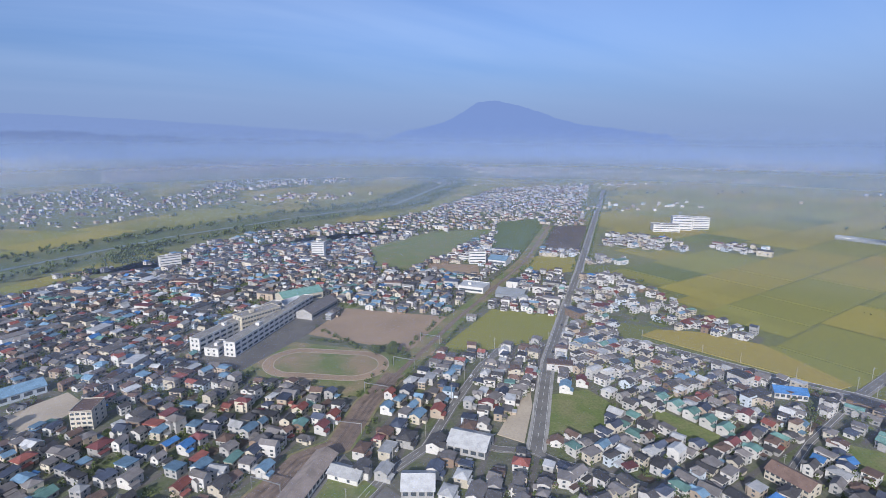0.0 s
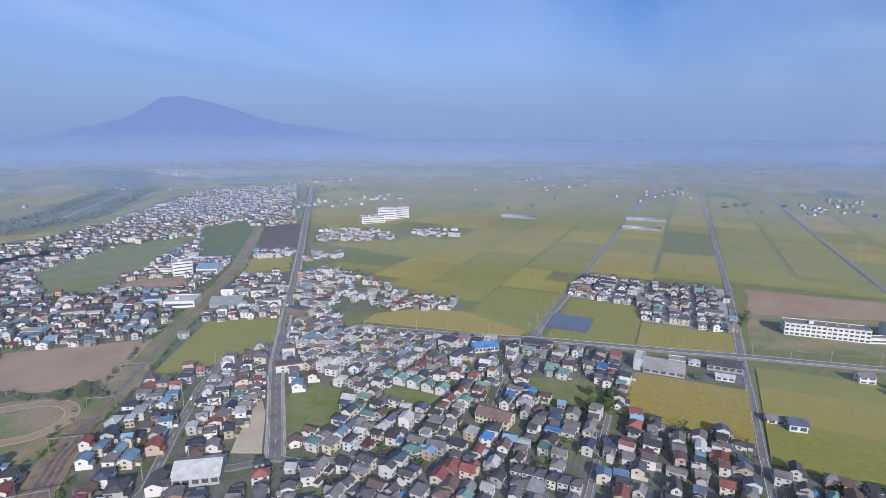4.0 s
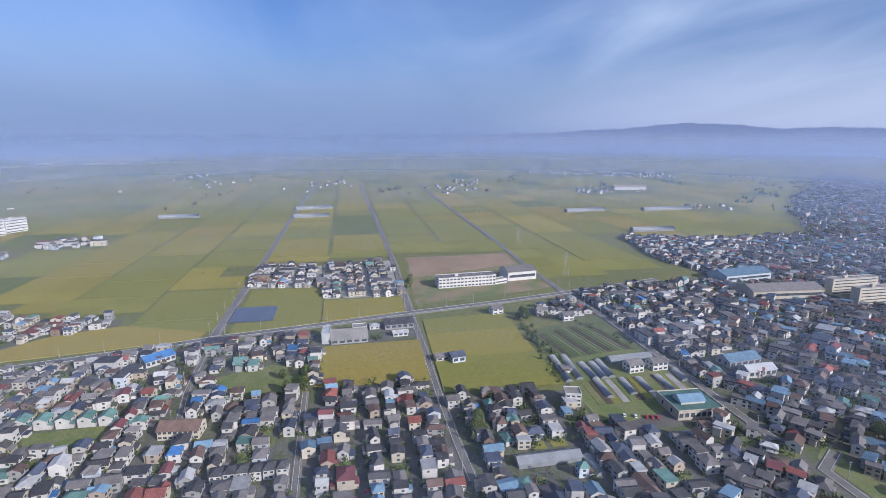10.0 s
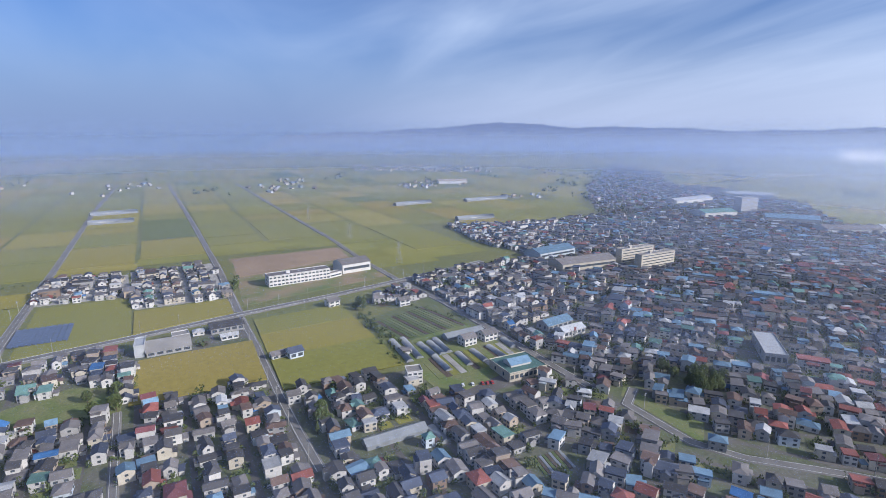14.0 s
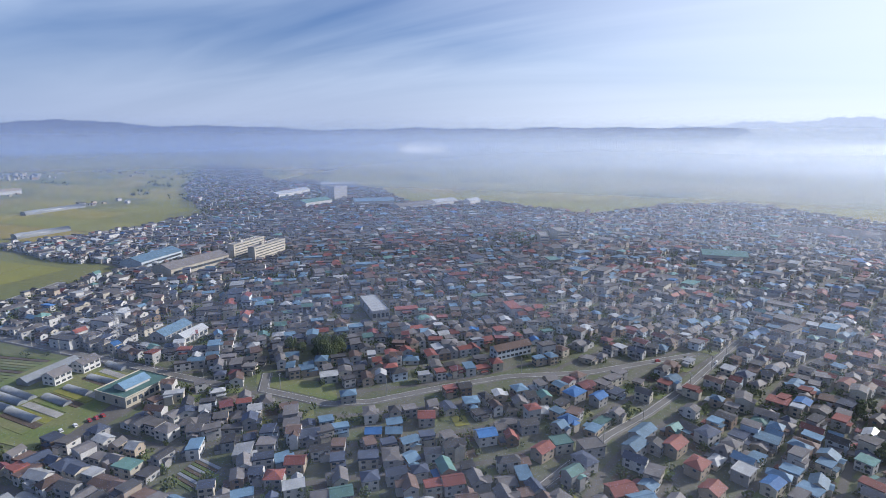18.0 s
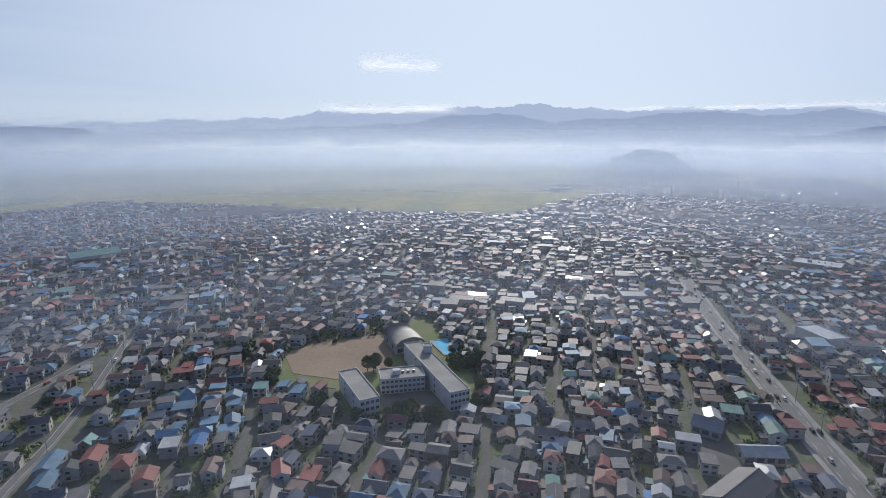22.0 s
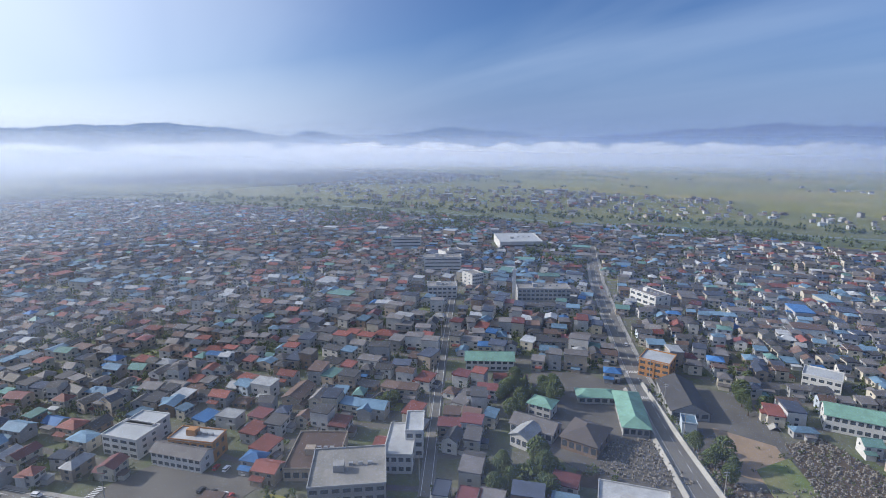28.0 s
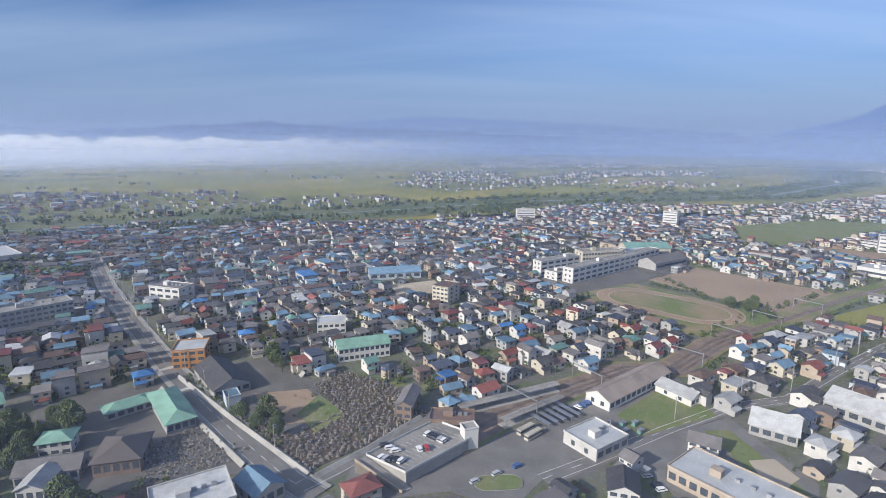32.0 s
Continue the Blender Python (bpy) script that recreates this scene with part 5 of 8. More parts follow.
def block(name, label, category, p0, p1, depth, h, storeys=1, roof="flat", wall=None, top=None, bays=0, extras=True):
    """A building on the front edge p0 to p1, running back by depth (a number, or a point of its back edge)."""
    wall, top = wall or M["white"], top or GREYROOF
    p0, p1 = np.array(p0), np.array(p1)
    L = float(np.hypot(*(p1 - p0)))
    a = math.atan2(*(p1 - p0)[::-1])
    if not isinstance(depth, (int, float)):
        n = np.array((-math.sin(a), math.cos(a)))
        depth = max(6.0, abs(float((np.array(depth) - p0) @ n)))
    ob = thing(name, p0[0], p0[1], 0, math.degrees(a), label, category)
    mid = (p0 + p1) / 2 + np.array((-math.sin(a), math.cos(a))) * depth / 2
    steps = max(1, int(L // 12))
    for i in range(steps + 1):
        for k in range(max(1, int(depth // 12)) + 1):
            q = p0 + (p1 - p0) * i / steps + np.array((-math.sin(a), math.cos(a))) * depth * k / max(1, int(depth // 12))
            KEEP_CLEAR.append((q[0], q[1], 9.5))
    D = depth
    if roof == "flat":
        part("wall", boxes((0, L, 0, D, 0, h)), wall, ob)
        part("roof", boxes((-0.1, L + 0.1, -0.1, D + 0.1, h, h + 0.25)), top, ob)
        bm = boxes((-0.2, L + 0.2, -0.2, 0.12, h + 0.25, h + 0.85), (-0.2, L + 0.2, D - 0.12, D + 0.2, h + 0.25, h + 0.85),
                   (-0.2, 0.12, 0.12, D - 0.12, h + 0.25, h + 0.85), (L - 0.12, L + 0.2, 0.12, D - 0.12, h + 0.25, h + 0.85))
        part("parapet", bm, wall, ob)
        if extras and L > 18:
            part("roof_hut", boxes((L * 0.3, L * 0.3 + 4, D * 0.35, D * 0.35 + 3.5, h + 0.25, h + 2.9)), wall, ob)
            for k in range(3):
                part("roof_unit", boxes((L * (0.5 + 0.13 * k), L * (0.5 + 0.13 * k) + 1.6, D * 0.5, D * 0.5 + 1.1, h + 0.25, h + 1.4)), M["metal"], ob)
    else:
        rise = min(0.24 * min(D, L), 4.5) if roof != "barrel" else min(D, L) * 0.28
        along_x = L >= D
        W2, D2 = (L, D) if along_x else (D, L)
        if roof == "barrel":
            part("wall", boxes((0, L, 0, D, 0, h)), wall, ob)
            bm = barrel(W2, D2, h - 0.02, rise)
        else:
            bm = gable_walls(W2, D2, h, rise) if roof == "gable" else boxes((-W2 / 2, W2 / 2, -D2 / 2, D2 / 2, 0, h))
            rm = Matrix.Rotation(0 if along_x else radians(90), 3, "Z")
            bmesh.ops.rotate(bm, verts=bm.verts, cent=(0, 0, 0), matrix=rm)
            bmesh.ops.translate(bm, verts=bm.verts, vec=(L / 2, D / 2, 0))
            part("wall", bm, wall, ob)
            bm = gable_roof(W2, D2, h, rise, o=0.7) if roof == "gable" else hip_roof(W2, D2, h, rise, o=0.9)
            bmesh.ops.rotate(bm, verts=bm.verts, cent=(0, 0, 0), matrix=rm)
            bmesh.ops.translate(bm, verts=bm.verts, vec=(L / 2, D / 2, 0))
        if roof == "barrel" and not along_x:
            bmesh.ops.rotate(bm, verts=bm.verts, cent=(0, 0, 0), matrix=Matrix.Rotation(radians(90), 3, "Z"))
            bmesh.ops.translate(bm, verts=bm.verts, vec=(L, 0, 0))
        part("roof", bm, top, ob)
    far_off = math.hypot(*mid) > 520
    if bays and far_off and bays < 14:
        # far off, one band of glass for each storey
        sh = h / storeys
        for s in range(storeys):
            pane(ob, L / 2, 0, s * sh + sh * 0.36, L * 0.92, sh * 0.3, 0)
            pane(ob, L / 2, D, s * sh + sh * 0.36, L * 0.92, sh * 0.3, 180)
    elif bays:
        sh = h / storeys
        for s in range(storeys):
            for k in range(bays):
                x = (k + 0.5) * L / bays
                ww = L / bays * 0.68
                pane(ob, x, 0, s * sh + sh * 0.32, ww, sh * 0.45, 0)
                if not far_off:
                    pane(ob, x, D, s * sh + sh * 0.32, ww, sh * 0.45, 180)
            for y in ((0.3, 0.7) if D > 9 else (0.5,)):
                pane(ob, 0, y * D, s * sh + sh * 0.32, 1.8, sh * 0.42, -90)
                pane(ob, L, y * D, s * sh + sh * 0.32, 1.8, sh * 0.42, 90)
    return ob


W_WHITE, W_CREAM, W_GREY, W_BEIGE, W_BROWN, W_BLUE = WALL_OB
R = {nm: ROOF_OB[i] for i, (nm, _) in enumerate(ROOF_COLOURS)}
# the junior school with the running track
block("school_building", "long white three-storey school building with rows of windows", "school", (-32.5, 465.1), (43.8, 586.1), 11, 13, 3, bays=16)
block("school_building", "white school wing behind the long front building", "school", (-62.2, 483.4), (10.6, 574.0), 11, 13, 3, bays=14)
block("school_building", "tall cream middle block of the school with many windows", "school", (-28.2, 519.6), (8.0, 544.3), 15, 17, 4, wall=W_CREAM, bays=14)
block("school_entrance", "low white entrance block joining two school wings", "school", (-46.5, 470.1), (-35.8, 486.5), 14, 7, 2, bays=3)
block("gymnasium", "school gymnasium with a teal metal roof", "gymnasium", (12.4, 594.7), (57.1, 611.1), 24, 10, 1, "gable", W_CREAM, R["blue-green"], 6)
block("gymnasium", "white school hall with a vaulted pale roof", "gymnasium", (13.3, 569.5), (34.5, 585.5), 16, 8, 1, "barrel", M["white"], PALE, 4)
block("school_hall", "low grey school hall beside the playing field", "school", (38.5, 540.5), (70.1, 582.2), 20, 7, 1, "gable", W_GREY, R["slate grey"], 6)
# the school with the vaulted gymnasium
block("school_building", "white school wing with a flat grey roof", "school", (-66.0, -242.1), (-76.8, -242.5), (-70.2, -280.9), 11, 3, bays=4)
block("school_building", "middle school wing with a weathered flat roof", "school", (-84.7, -264.4), (-109.3, -258.7), (-87.0, -278.9), 9, 3, bays=10)
block("school_building", "long school wing with a flat roof and parapet", "school", (-112.0, -230.6), (-123.4, -230.3), (-123.1, -304.5), 11, 3, bays=5)
block("stair_tower", "white square stair tower of the school", "tower", (-120.1, -285.2), (-124.7, -284.0), 6, 15, 1, extras=False)
block("gymnasium", "gymnasium with a round vaulted metal roof", "gymnasium", (-111.8, -313.2), (-132.1, -312.4), 30, 6, 1, "barrel", W_GREY, material("dull_vaulted_sheet", (0.21, 0.195, 0.175), 0.6, vary=0.2), 4)
pool = thing("swimming_pool", *np.mean([(-144.6, -323.5), (-157.1, -321.4), (-151.5, -303.6), (-140.6, -302.2)], axis=0), 0, 88, "blue outdoor school swimming pool with a concrete rim", "swimming pool")
part("rim", boxes((-14, 14, -7.5, -6.3, 0, 0.9), (-14, 14, 6.3, 7.5, 0, 0.9), (-14, -12.6, -6.3, 6.3, 0, 0.9), (12.6, 14, -6.3, 6.3, 0, 0.9)), M["concrete"], pool)
part("water", boxes((-12.6, 12.6, -6.3, 6.3, 0, 0.65)), M["pool"], pool)
# the school on the plain
block("school_building", "white three-storey school building with ribbon windows", "school", (577.8, 71.9), (602.4, 7.9), 16, 11.5, 3, bays=16, top=R["slate grey"])
block("gymnasium", "white gymnasium with tall windows and grey roof", "gymnasium", (617.5, -6.5), (632.8, -40.0), 26, 11, 1, "gable", M["white"], R["slate grey"], 7)
block("school_link", "low white link between school and gymnasium", "school", (602.4, 7.9), (612.5, -5.2), 8, 5, 1, bays=3, extras=False)
# hospital and other far white blocks
block("hospital", "white hospital wing among rice fields", "hospital", (730.1, 862.6), (774.7, 839.8), 26, 14, 3, bays=12)
block("hospital", "tall white hospital block", "hospital", (779.7, 867.2), (811.0, 847.6), 22, 27, 5, bays=8)
block("hospital", "white hospital ward block", "hospital", (823.1, 858.4), (856.6, 848.7), 16, 24, 5, bays=6)
block("apartment_building", "pale five-storey apartment block with long balconies", "apartments", (601.8, -355.8), (620.5, -412.4), 10, 17, 5, bays=10, wall=W_CREAM)
block("apartment_building", "cream five-storey apartment block with long balconies", "apartments", (567.9, -362.6), (586.6, -420.6), 10, 17, 5, bays=10, wall=W_CREAM)
block("warehouse", "long cream warehouse with a grey sheet roof", "warehouse", (574.7, -263.6), (592.4, -342.9), 30, 9, 1, "gable", W_CREAM, R["slate grey"], 12)
block("sports_hall", "hall with a bright blue metal roof", "hall", (639.4, -261.4), (666.0, -322.8), 30, 8, 1, "gable", W_BLUE, R["sky blue"], 6)
block("apartment_building", "white apartment tower in the old town", "apartments", (64.2, 839.8), (82.7, 833.9), 14, 22, 6, bays=4)
block("apartment_building", "long pale apartment block near the river", "apartments", (-148.0, 831.4), (-121.2, 840.6), 12, 15, 4, bays=8)
block("nursing_home", "white building with a square tower beside fields", "building", (282.8, 721.3), (305.8, 714.5), 18, 18, 4, bays=6)
block("sports_hall", "hall with a blue roof and white front", "hall", (308.1, 711.0), (327.5, 691.5), 26, 8, 1, "gable", M["white"], R["sky blue"], 4)
block("school_building", "low white school with a brown roof beside a field", "school", (262.9, 764.8), (290.0, 738.2), 14, 7, 2, bays=9, top=R["brown"])
block("factory", "long white factory with a blue roof edge", "factory", (218.3, 593.7), (242.6, 572.5), 26, 7, 1, "flat", M["white"], PALE, 9)
block("greenhouse", "long glasshouse beside the railway", "greenhouse", (252.2, 558.1), (278.4, 537.8), 30, 4, 1, "gable", M["film"], M["film"], 0)
# shops and works of the east side
block("supermarket", "flat-roofed shop with a teal roof and clerestory", "shop", (313.5, -108.5), (321.2, -138.0), 26, 6, 1, "flat", W_CREAM, R["blue-green"], 8)
block("clerestory", "raised pale blue roof box of the shop", "roof box", (322.5, -112.5), (326.4, -128.0), 10, 8.2, 1, "gable", W_WHITE, R["sky blue"])
block("factory", "works hall with a sky blue roof", "factory", (394.2, -169.9), (405.9, -196.7), 14, 5.5, 1, "gable", W_GREY, R["sky blue"], 5)
block("factory", "works hall with a pale blue roof", "factory", (379.0, -177.4), (386.7, -199.3), 11, 5.5, 1, "gable", W_WHITE, PALE, 5)
block("farm_building", "white farmhouse beside the crossroads", "house", (427.5, 128.9), (431.6, 117.6), 10, 7, 2, bays=3, extras=False)
block("barn", "low barn with a charcoal roof beside the road", "barn", (444.7, 104.2), (453.5, 79.9), 14, 5, 1, "gable", W_GREY, R["charcoal"], 5)
block("barn", "small white shed with blinds", "barn", (429.3, 93.6), (433.6, 81.4), 6, 3.5, 1, "gable", M["white"], R["pale grey"], 3)
block("warehouse", "tall pale metal shed beside a field", "warehouse", (406.4, 149.9), (408.0, 143.3), 18, 9, 1, "flat", PALE, PALE)
block("depot", "grey sheds round a depot yard", "depot", (405.9, 141.6), (415.4, 112.8), 26, 4, 1, "gable", W_GREY, GREYROOF, 5)
block("farm_house", "small white house within the rice field", "house", (382.1, 50.0), (386.5, 40.5), 8, 3.4, 1, "gable", M["white"], R["slate grey"], 2)
block("farm_barn", "barn with a dark blue roof within the rice field", "barn", (380.0, 37.2), (384.4, 27.8), 10, 5.5, 1, "gable", W_BLUE, R["navy blue"], 2)
block("house_block", "square white three-storey house with a flat roof", "house", (323.9, -41.3), (324.3, -51.4), 10, 8.5, 3, bays=3, extras=False)
block("field_house", "white two-storey house beside the vegetable plots", "house", (485.4, -57.4), (489.3, -67.5), 9, 6, 2, "gable", M["white"], R["slate grey"], 2)
block("field_house", "white two-storey house at the crossroads", "house", (495.0, 8.9), (500.6, -0.9), 9, 6, 2, "gable", M["white"], R["slate grey"], 2)
for q0, q1, dd in (((390.9, -83.4), (402.7, -116.2), 10), ((253.4, -10.0), (264.4, -43.6), 8)):
    block("glasshouse", "long low glasshouse of the nursery", "greenhouse", q0, q1, dd, 3.2, 1, "gable", M["film"], M["film"])
for q0, q1 in (((377.4, -93.8), (381.8, -104.6)), ((383.5, -111.8), (388.1, -123.5))):
    block("nursery_house", "white two-storey house with a grey roof beside the nursery", "house", q0, q1, 10, 6.5, 2, "gable", M["white"], R["slate grey"], 3)
block("silo", "tall grey grain silo building", "silo", (939.7, -818.5), (943.2, -860.4), 20, 32, 1, "flat", W_GREY, GREYROOF)
for q0, q1, dd, hh, tp in (((1091.4, -777.1), (1132.1, -903.5), 30, 8, PALE), ((1199.4, -995.7), (1134.8, -1078.3), 40, 9, PALE), ((846.6, -792.9), (793.0, -861.1), 50, 8, R["sky blue"]), ((715.1, -792.2), (692.2, -881.4), 40, 8, R["slate grey"]),
                           ((701.7, -893.2), (690.6, -956.0), 30, 8, PALE), ((906.9, -711.0), (912.7, -787.6), 40, 9, R["blue-green"]), ((1679.2, -335.0), (1682.6, -429.6), 30, 9, W_BEIGE), ((650.6, -947.8), (649.3, -985.1), 20, 9, PALE)):
    block("factory", "large low factory hall with a pale sheet roof", "factory", q0, q1, dd, hh, 1, "gable", M["white"], tp)
for q0, q1 in (((963.3, -228.8), (981.4, -304.2)), ((1185.7, -138.8), (1222.5, -226.2)), ((1153.8, 465.5), (1190.5, 392.2)), ((1042.7, 427.6), (1066.8, 359.4)), ((1002.3, 696.8), (1027.9, 624.0)), ((1227.1, -312.3), (1270.6, -427.6))):
    block("greenhouse", "row of long film greenhouses among the fields", "greenhouse", q0, q1, 14, 4, 1, "barrel", M["film"], M["film"])
# south quarter
block("warehouse", "large warehouse with a plain grey roof", "warehouse", (304.4, -298.2), (296.8, -310.7), (343.7, -322.7), 8, 1, "flat", W_GREY, R["pale grey"], 4)
block("sports_hall", "long hall with a blue-green roof", "hall", (132.7, -691.0), (86.1, -707.5), 25, 10, 1, "gable", W_GREY, R["blue-green"], 6)
block("apartment_building", "cream apartment block seen end on", "apartments", (331.2, -651.8), (321.6, -658.4), 34, 15, 4, bays=2, wall=W_CREAM)
block("apartment_building", "cream apartment block behind the school", "apartments", (327.0, -698.1), (314.5, -710.3), 34, 15, 4, bays=2, wall=W_CREAM)
block("school_building", "long old building with a brown-grey roof", "school", (179.4, -293.7), (167.2, -319.6), 10, 7, 2, "gable", W_BLUE, R["brown"], 8)
block("shop", "shop hall with a sheet roof shining in the sun", "shop", (-387.2, -199.6), (-403.9, -195.2), (-407.0, -223.2), 7, 1, "flat", M["white"], PALE)
block("supermarket", "large flat supermarket with a pale roof", "shop", (-598.6, -360.5), (-615.8, -318.5), 30, 7, 1, "flat", W_BEIGE, PALE)
block("workshop", "long workshop with a slate sheet roof", "workshop", (-170.5, -121.4), (-173.5, -107.0), 30, 6, 1, "gable", W_GREY, R["slate grey"], 4)
block("workshop", "low workshop with a pale roof beside the depot", "workshop", (-211.9, -133.2), (-228.3, -124.7), 9, 5, 1, "gable", W_BEIGE, R["pale grey"], 4)
block("solar_shed", "shed with dark panels on its roof", "shed", (-212.4, -162.5), (-218.5, -151.0), 12, 5, 1, "gable", W_GREY, M["solar"], 3)
# beside the avenue and the shopping street
block("terrace_house", "row of four white terrace houses with a grey roof", "houses", (-227.7, -29.2), (-213.3, -10.4), 8, 6.2, 2, "gable", M["white"], R["slate grey"], 8)
block("apartment_building", "orange-walled house with a pale flat roof", "house", (-230.3, -22.9), (-219.4, -5.7), 10, 8.5, 2, "flat", M["orange"], PALE, 6)
block("apartment_building", "white three-storey apartment block with a bright roof", "apartments", (-244.4, -48.9), (-233.4, -34.7), 13, 8.5, 3, "flat", M["white"], PALE, 4)
block("apartment_building", "white apartment block with stepped bright roof", "apartments", (-251.7, -41.7), (-243.6, -30.1), 11, 8.5, 3, "flat", M["white"], PALE, 4)
block("hall", "low hall with a wide brown sheet roof", "hall", (-195.8, 19.2), (-188.0, 37.9), 27, 5, 1, "flat", W_BEIGE, R["brown"], 6)
block("office_building", "dark flat-roofed office with roof boxes", "office", (-173.0, 25.2), (-165.3, 51.6), 24, 10, 3, "flat", W_GREY, GREYROOF, 7)
block("office_building", "white narrow office with a flat roof", "office", (-185.9, 56.5), (-181.1, 66.8), 24, 8, 2, "flat", M["white"], R["pale grey"], 4)
block("stair_tower", "white stair tower with a pale roof", "tower", (-192.6, 68.0), (-189.8, 74.8), 16, 12, 3, "flat", M["white"], PALE, 2, extras=False)
block("town_hall", "white hall with a mint green roof", "hall", (-261.7, 127.6), (-250.0, 152.7), 12, 6.5, 2, "gable", M["white"], MINT, 8)
block("department_store", "long pale four-storey store with small windows", "store", (-359.9, 219.2), (-342.9, 257.5), 18, 13, 4, "flat", W_GREY, GREYROOF, 12)
block("sign_tower", "tall thin white tower with a bare sign frame", "tower", (-376.1, 223.3), (-374.7, 225.8), 4, 24, 1, "flat", M["white"], M["white"], extras=False)
block("hall", "very large hall with a pale flat roof", "hall", (-558.6, 311.1), (-540.4, 359.7), 62, 10, 1, "flat", W_WHITE, PALE, 8)
for q0, q1, hh, st in (((-992.4, 70.9), (-988.4, 92.8), 12, 3), ((-494.2, 188.7), (-480.6, 224.2), 14, 4), ((-605.2, 188.9), (-594.4, 223.0), 16, 4), ((-403.5, 158.4), (-395.0, 181.2), 10, 3), ((-510.4, 219.9), (-514.0, 242.8), 14, 4), ((-415.5, 205.3), (-417.4, 216.9), 13, 4)):
    block("office_building", "grey-white office block among low houses", "office", q0, q1, 16, hh, st, "flat", W_WHITE, GREYROOF, 6)
# temple quarter and cemetery
block("temple_annex", "long low hall with a mint green roof", "temple", (-203.7, 163.1), (-195.3, 179.6), 9, 4, 1, "hip", W_GREY, MINT, 5)
block("temple_hall", "temple hall with a wide mint green roof", "temple", (-170.9, 162.9), (-164.7, 172.5), (-200.8, 181.7), 5, 1, "hip", W_GREY, MINT, 4)
block("temple_hall", "dark temple hall with a broad brown tiled roof", "temple", (-173.6, 131.8), (-160.6, 140.4), 18, 6, 1, "hip", W_BROWN, OLDTILE, 5)
block("temple_house", "grey temple house with a gabled tiled roof", "temple", (-193.7, 118.3), (-177.4, 129.8), 11, 5, 1, "gable", W_GREY, R["slate grey"], 6)
block("temple_house", "pale gabled temple wing", "temple", (-184.5, 113.0), (-177.0, 117.1), 12, 5.5, 1, "gable", W_WHITE, R["pale grey"], 3)
block("house_block", "small house with mint green roofs under trees", "house", (-204.7, 134.5), (-195.7, 141.1), 9, 6, 2, "hip", W_WHITE, MINT, 3)
block("apartment_building", "orange-brown three-storey block with open stairs", "apartments", (-218.8, 214.8), (-205.1, 223.4), 16, 10, 3, "flat", M["orange"], PALE, 4)
block("school_hall", "low hall with a broad charcoal roof", "hall", (-174.5, 194.8), (-165.3, 209.0), (-200.6, 217.4), 4.5, 1, "gable", W_GREY, R["charcoal"], 4)
block("shed", "pale blue box-shaped shed", "shed", (-161.7, 187.8), (-157.8, 192.5), 8, 6, 1, "flat", W_BLUE, R["sky blue"], extras=False)
block("clinic", "long white building with a mint green roof", "clinic", (-140.2, 251.4), (-117.9, 270.0), 13, 8, 2, "gable", M["white"], MINT, 10)
block("office_building", "white two-storey office with a flat roof", "office", (-174.2, 285.6), (-158.9, 294.1), 14, 7, 2, "flat", M["white"], PALE, 5)
block("office_building", "cream tall building beside a sandy yard", "office", (-128.5, 373.8), (-115.1, 371.1), 18, 13, 4, "flat", W_CREAM, R["brown"], 4)
block("works_shed", "long works shed with a sky blue roof", "shed", (-200.8, 416.5), (-162.5, 440.7), 16, 6, 1, "gable", W_BLUE, R["sky blue"], 6)
block("workshop", "workshop with a curved white front wall", "workshop", (-337.8, 313.4), (-309.6, 314.0), 16, 9, 2, "flat", M["white"], R["slate grey"], 4)
block("shop_house", "purple-grey roofed house with a brick annex", "house", (-87.2, 206.0), (-80.1, 206.9), (-99.9, 222.2), 7, 2, "gable", W_BROWN, R["slate grey"], 2)
oa, ob_, oc = np.array((-139.4, 120.9)), np.array((-124.3, 138.9)), np.array((-108.6, 129.0))
block("office_building", "white flat-roofed office with roof plant", "office", oc - (ob_ - oa), oc, tuple(ob_), 10, 3, "flat", W_WHITE, R["pale grey"], 8)
block("hall", "hall with a sky blue sheet roof beside the road", "hall", (-106.6, 135.4), (-102.4, 145.2), (-119.5, 140.1), 6, 1, "gable", W_CREAM, R["sky blue"], 3)
# station
block("car_dealer", "white flat-roofed garage with blue roof edge", "garage", (-1.8, 200.4), (9.8, 215.7), (-12.9, 213.4), 5, 1, "flat", W_WHITE, PALE, 4)
block("goods_shed", "long white goods shed with a rusty brown roof", "shed", (2.2, 243.0), (30.9, 287.4), 13, 5, 1, "gable", M["white"], material("rusty_sheet_roof", (0.30, 0.25, 0.22), 0.8, vary=0.3, scale=0.15), 12)
block("shed", "low white shed with a grey roof", "shed", (38.0, 259.7), (44.7, 267.8), (25.7, 274.9), 4, 1, "gable", M["white"], R["pale grey"], 3)
block("supermarket", "wide shop with a pale flat roof and orange-cream walls", "shop", (23.0, 197.0), (54.8, 176.1), (36.3, 211.4), 6, 1, "flat", W_BEIGE, PALE, 10)
block("house_block", "white house with a charcoal lean-to roof", "house", (32.3, 220.0), (42.9, 217.6), 9, 5, 2, "gable", M["white"], R["slate grey"], 3)
block("house_block", "white house with a charcoal roof near the station", "house", (3.0, 176.5), (12.9, 176.9), 12, 6, 2, "gable", M["white"], R["charcoal"], 3)
block("station_house", "low brown station building with roof terraces", "station", (-69.1, 199.5), (-51.1, 203.8), 10, 6, 1, "flat", W_BROWN, R["brown"], 5)
block("stair_tower", "white stair tower of the car park", "tower", (-51.5, 191.5), (-46.9, 195.1), 5, 9, 2, "flat", M["white"], M["concrete"], extras=False)
block("works_hall", "long grey works hall with vaulted skylights", "workshop", (95.0, 276.1), (113.9, 260.8), 20, 5.5, 1, "gable", W_GREY, R["pale grey"], 5)
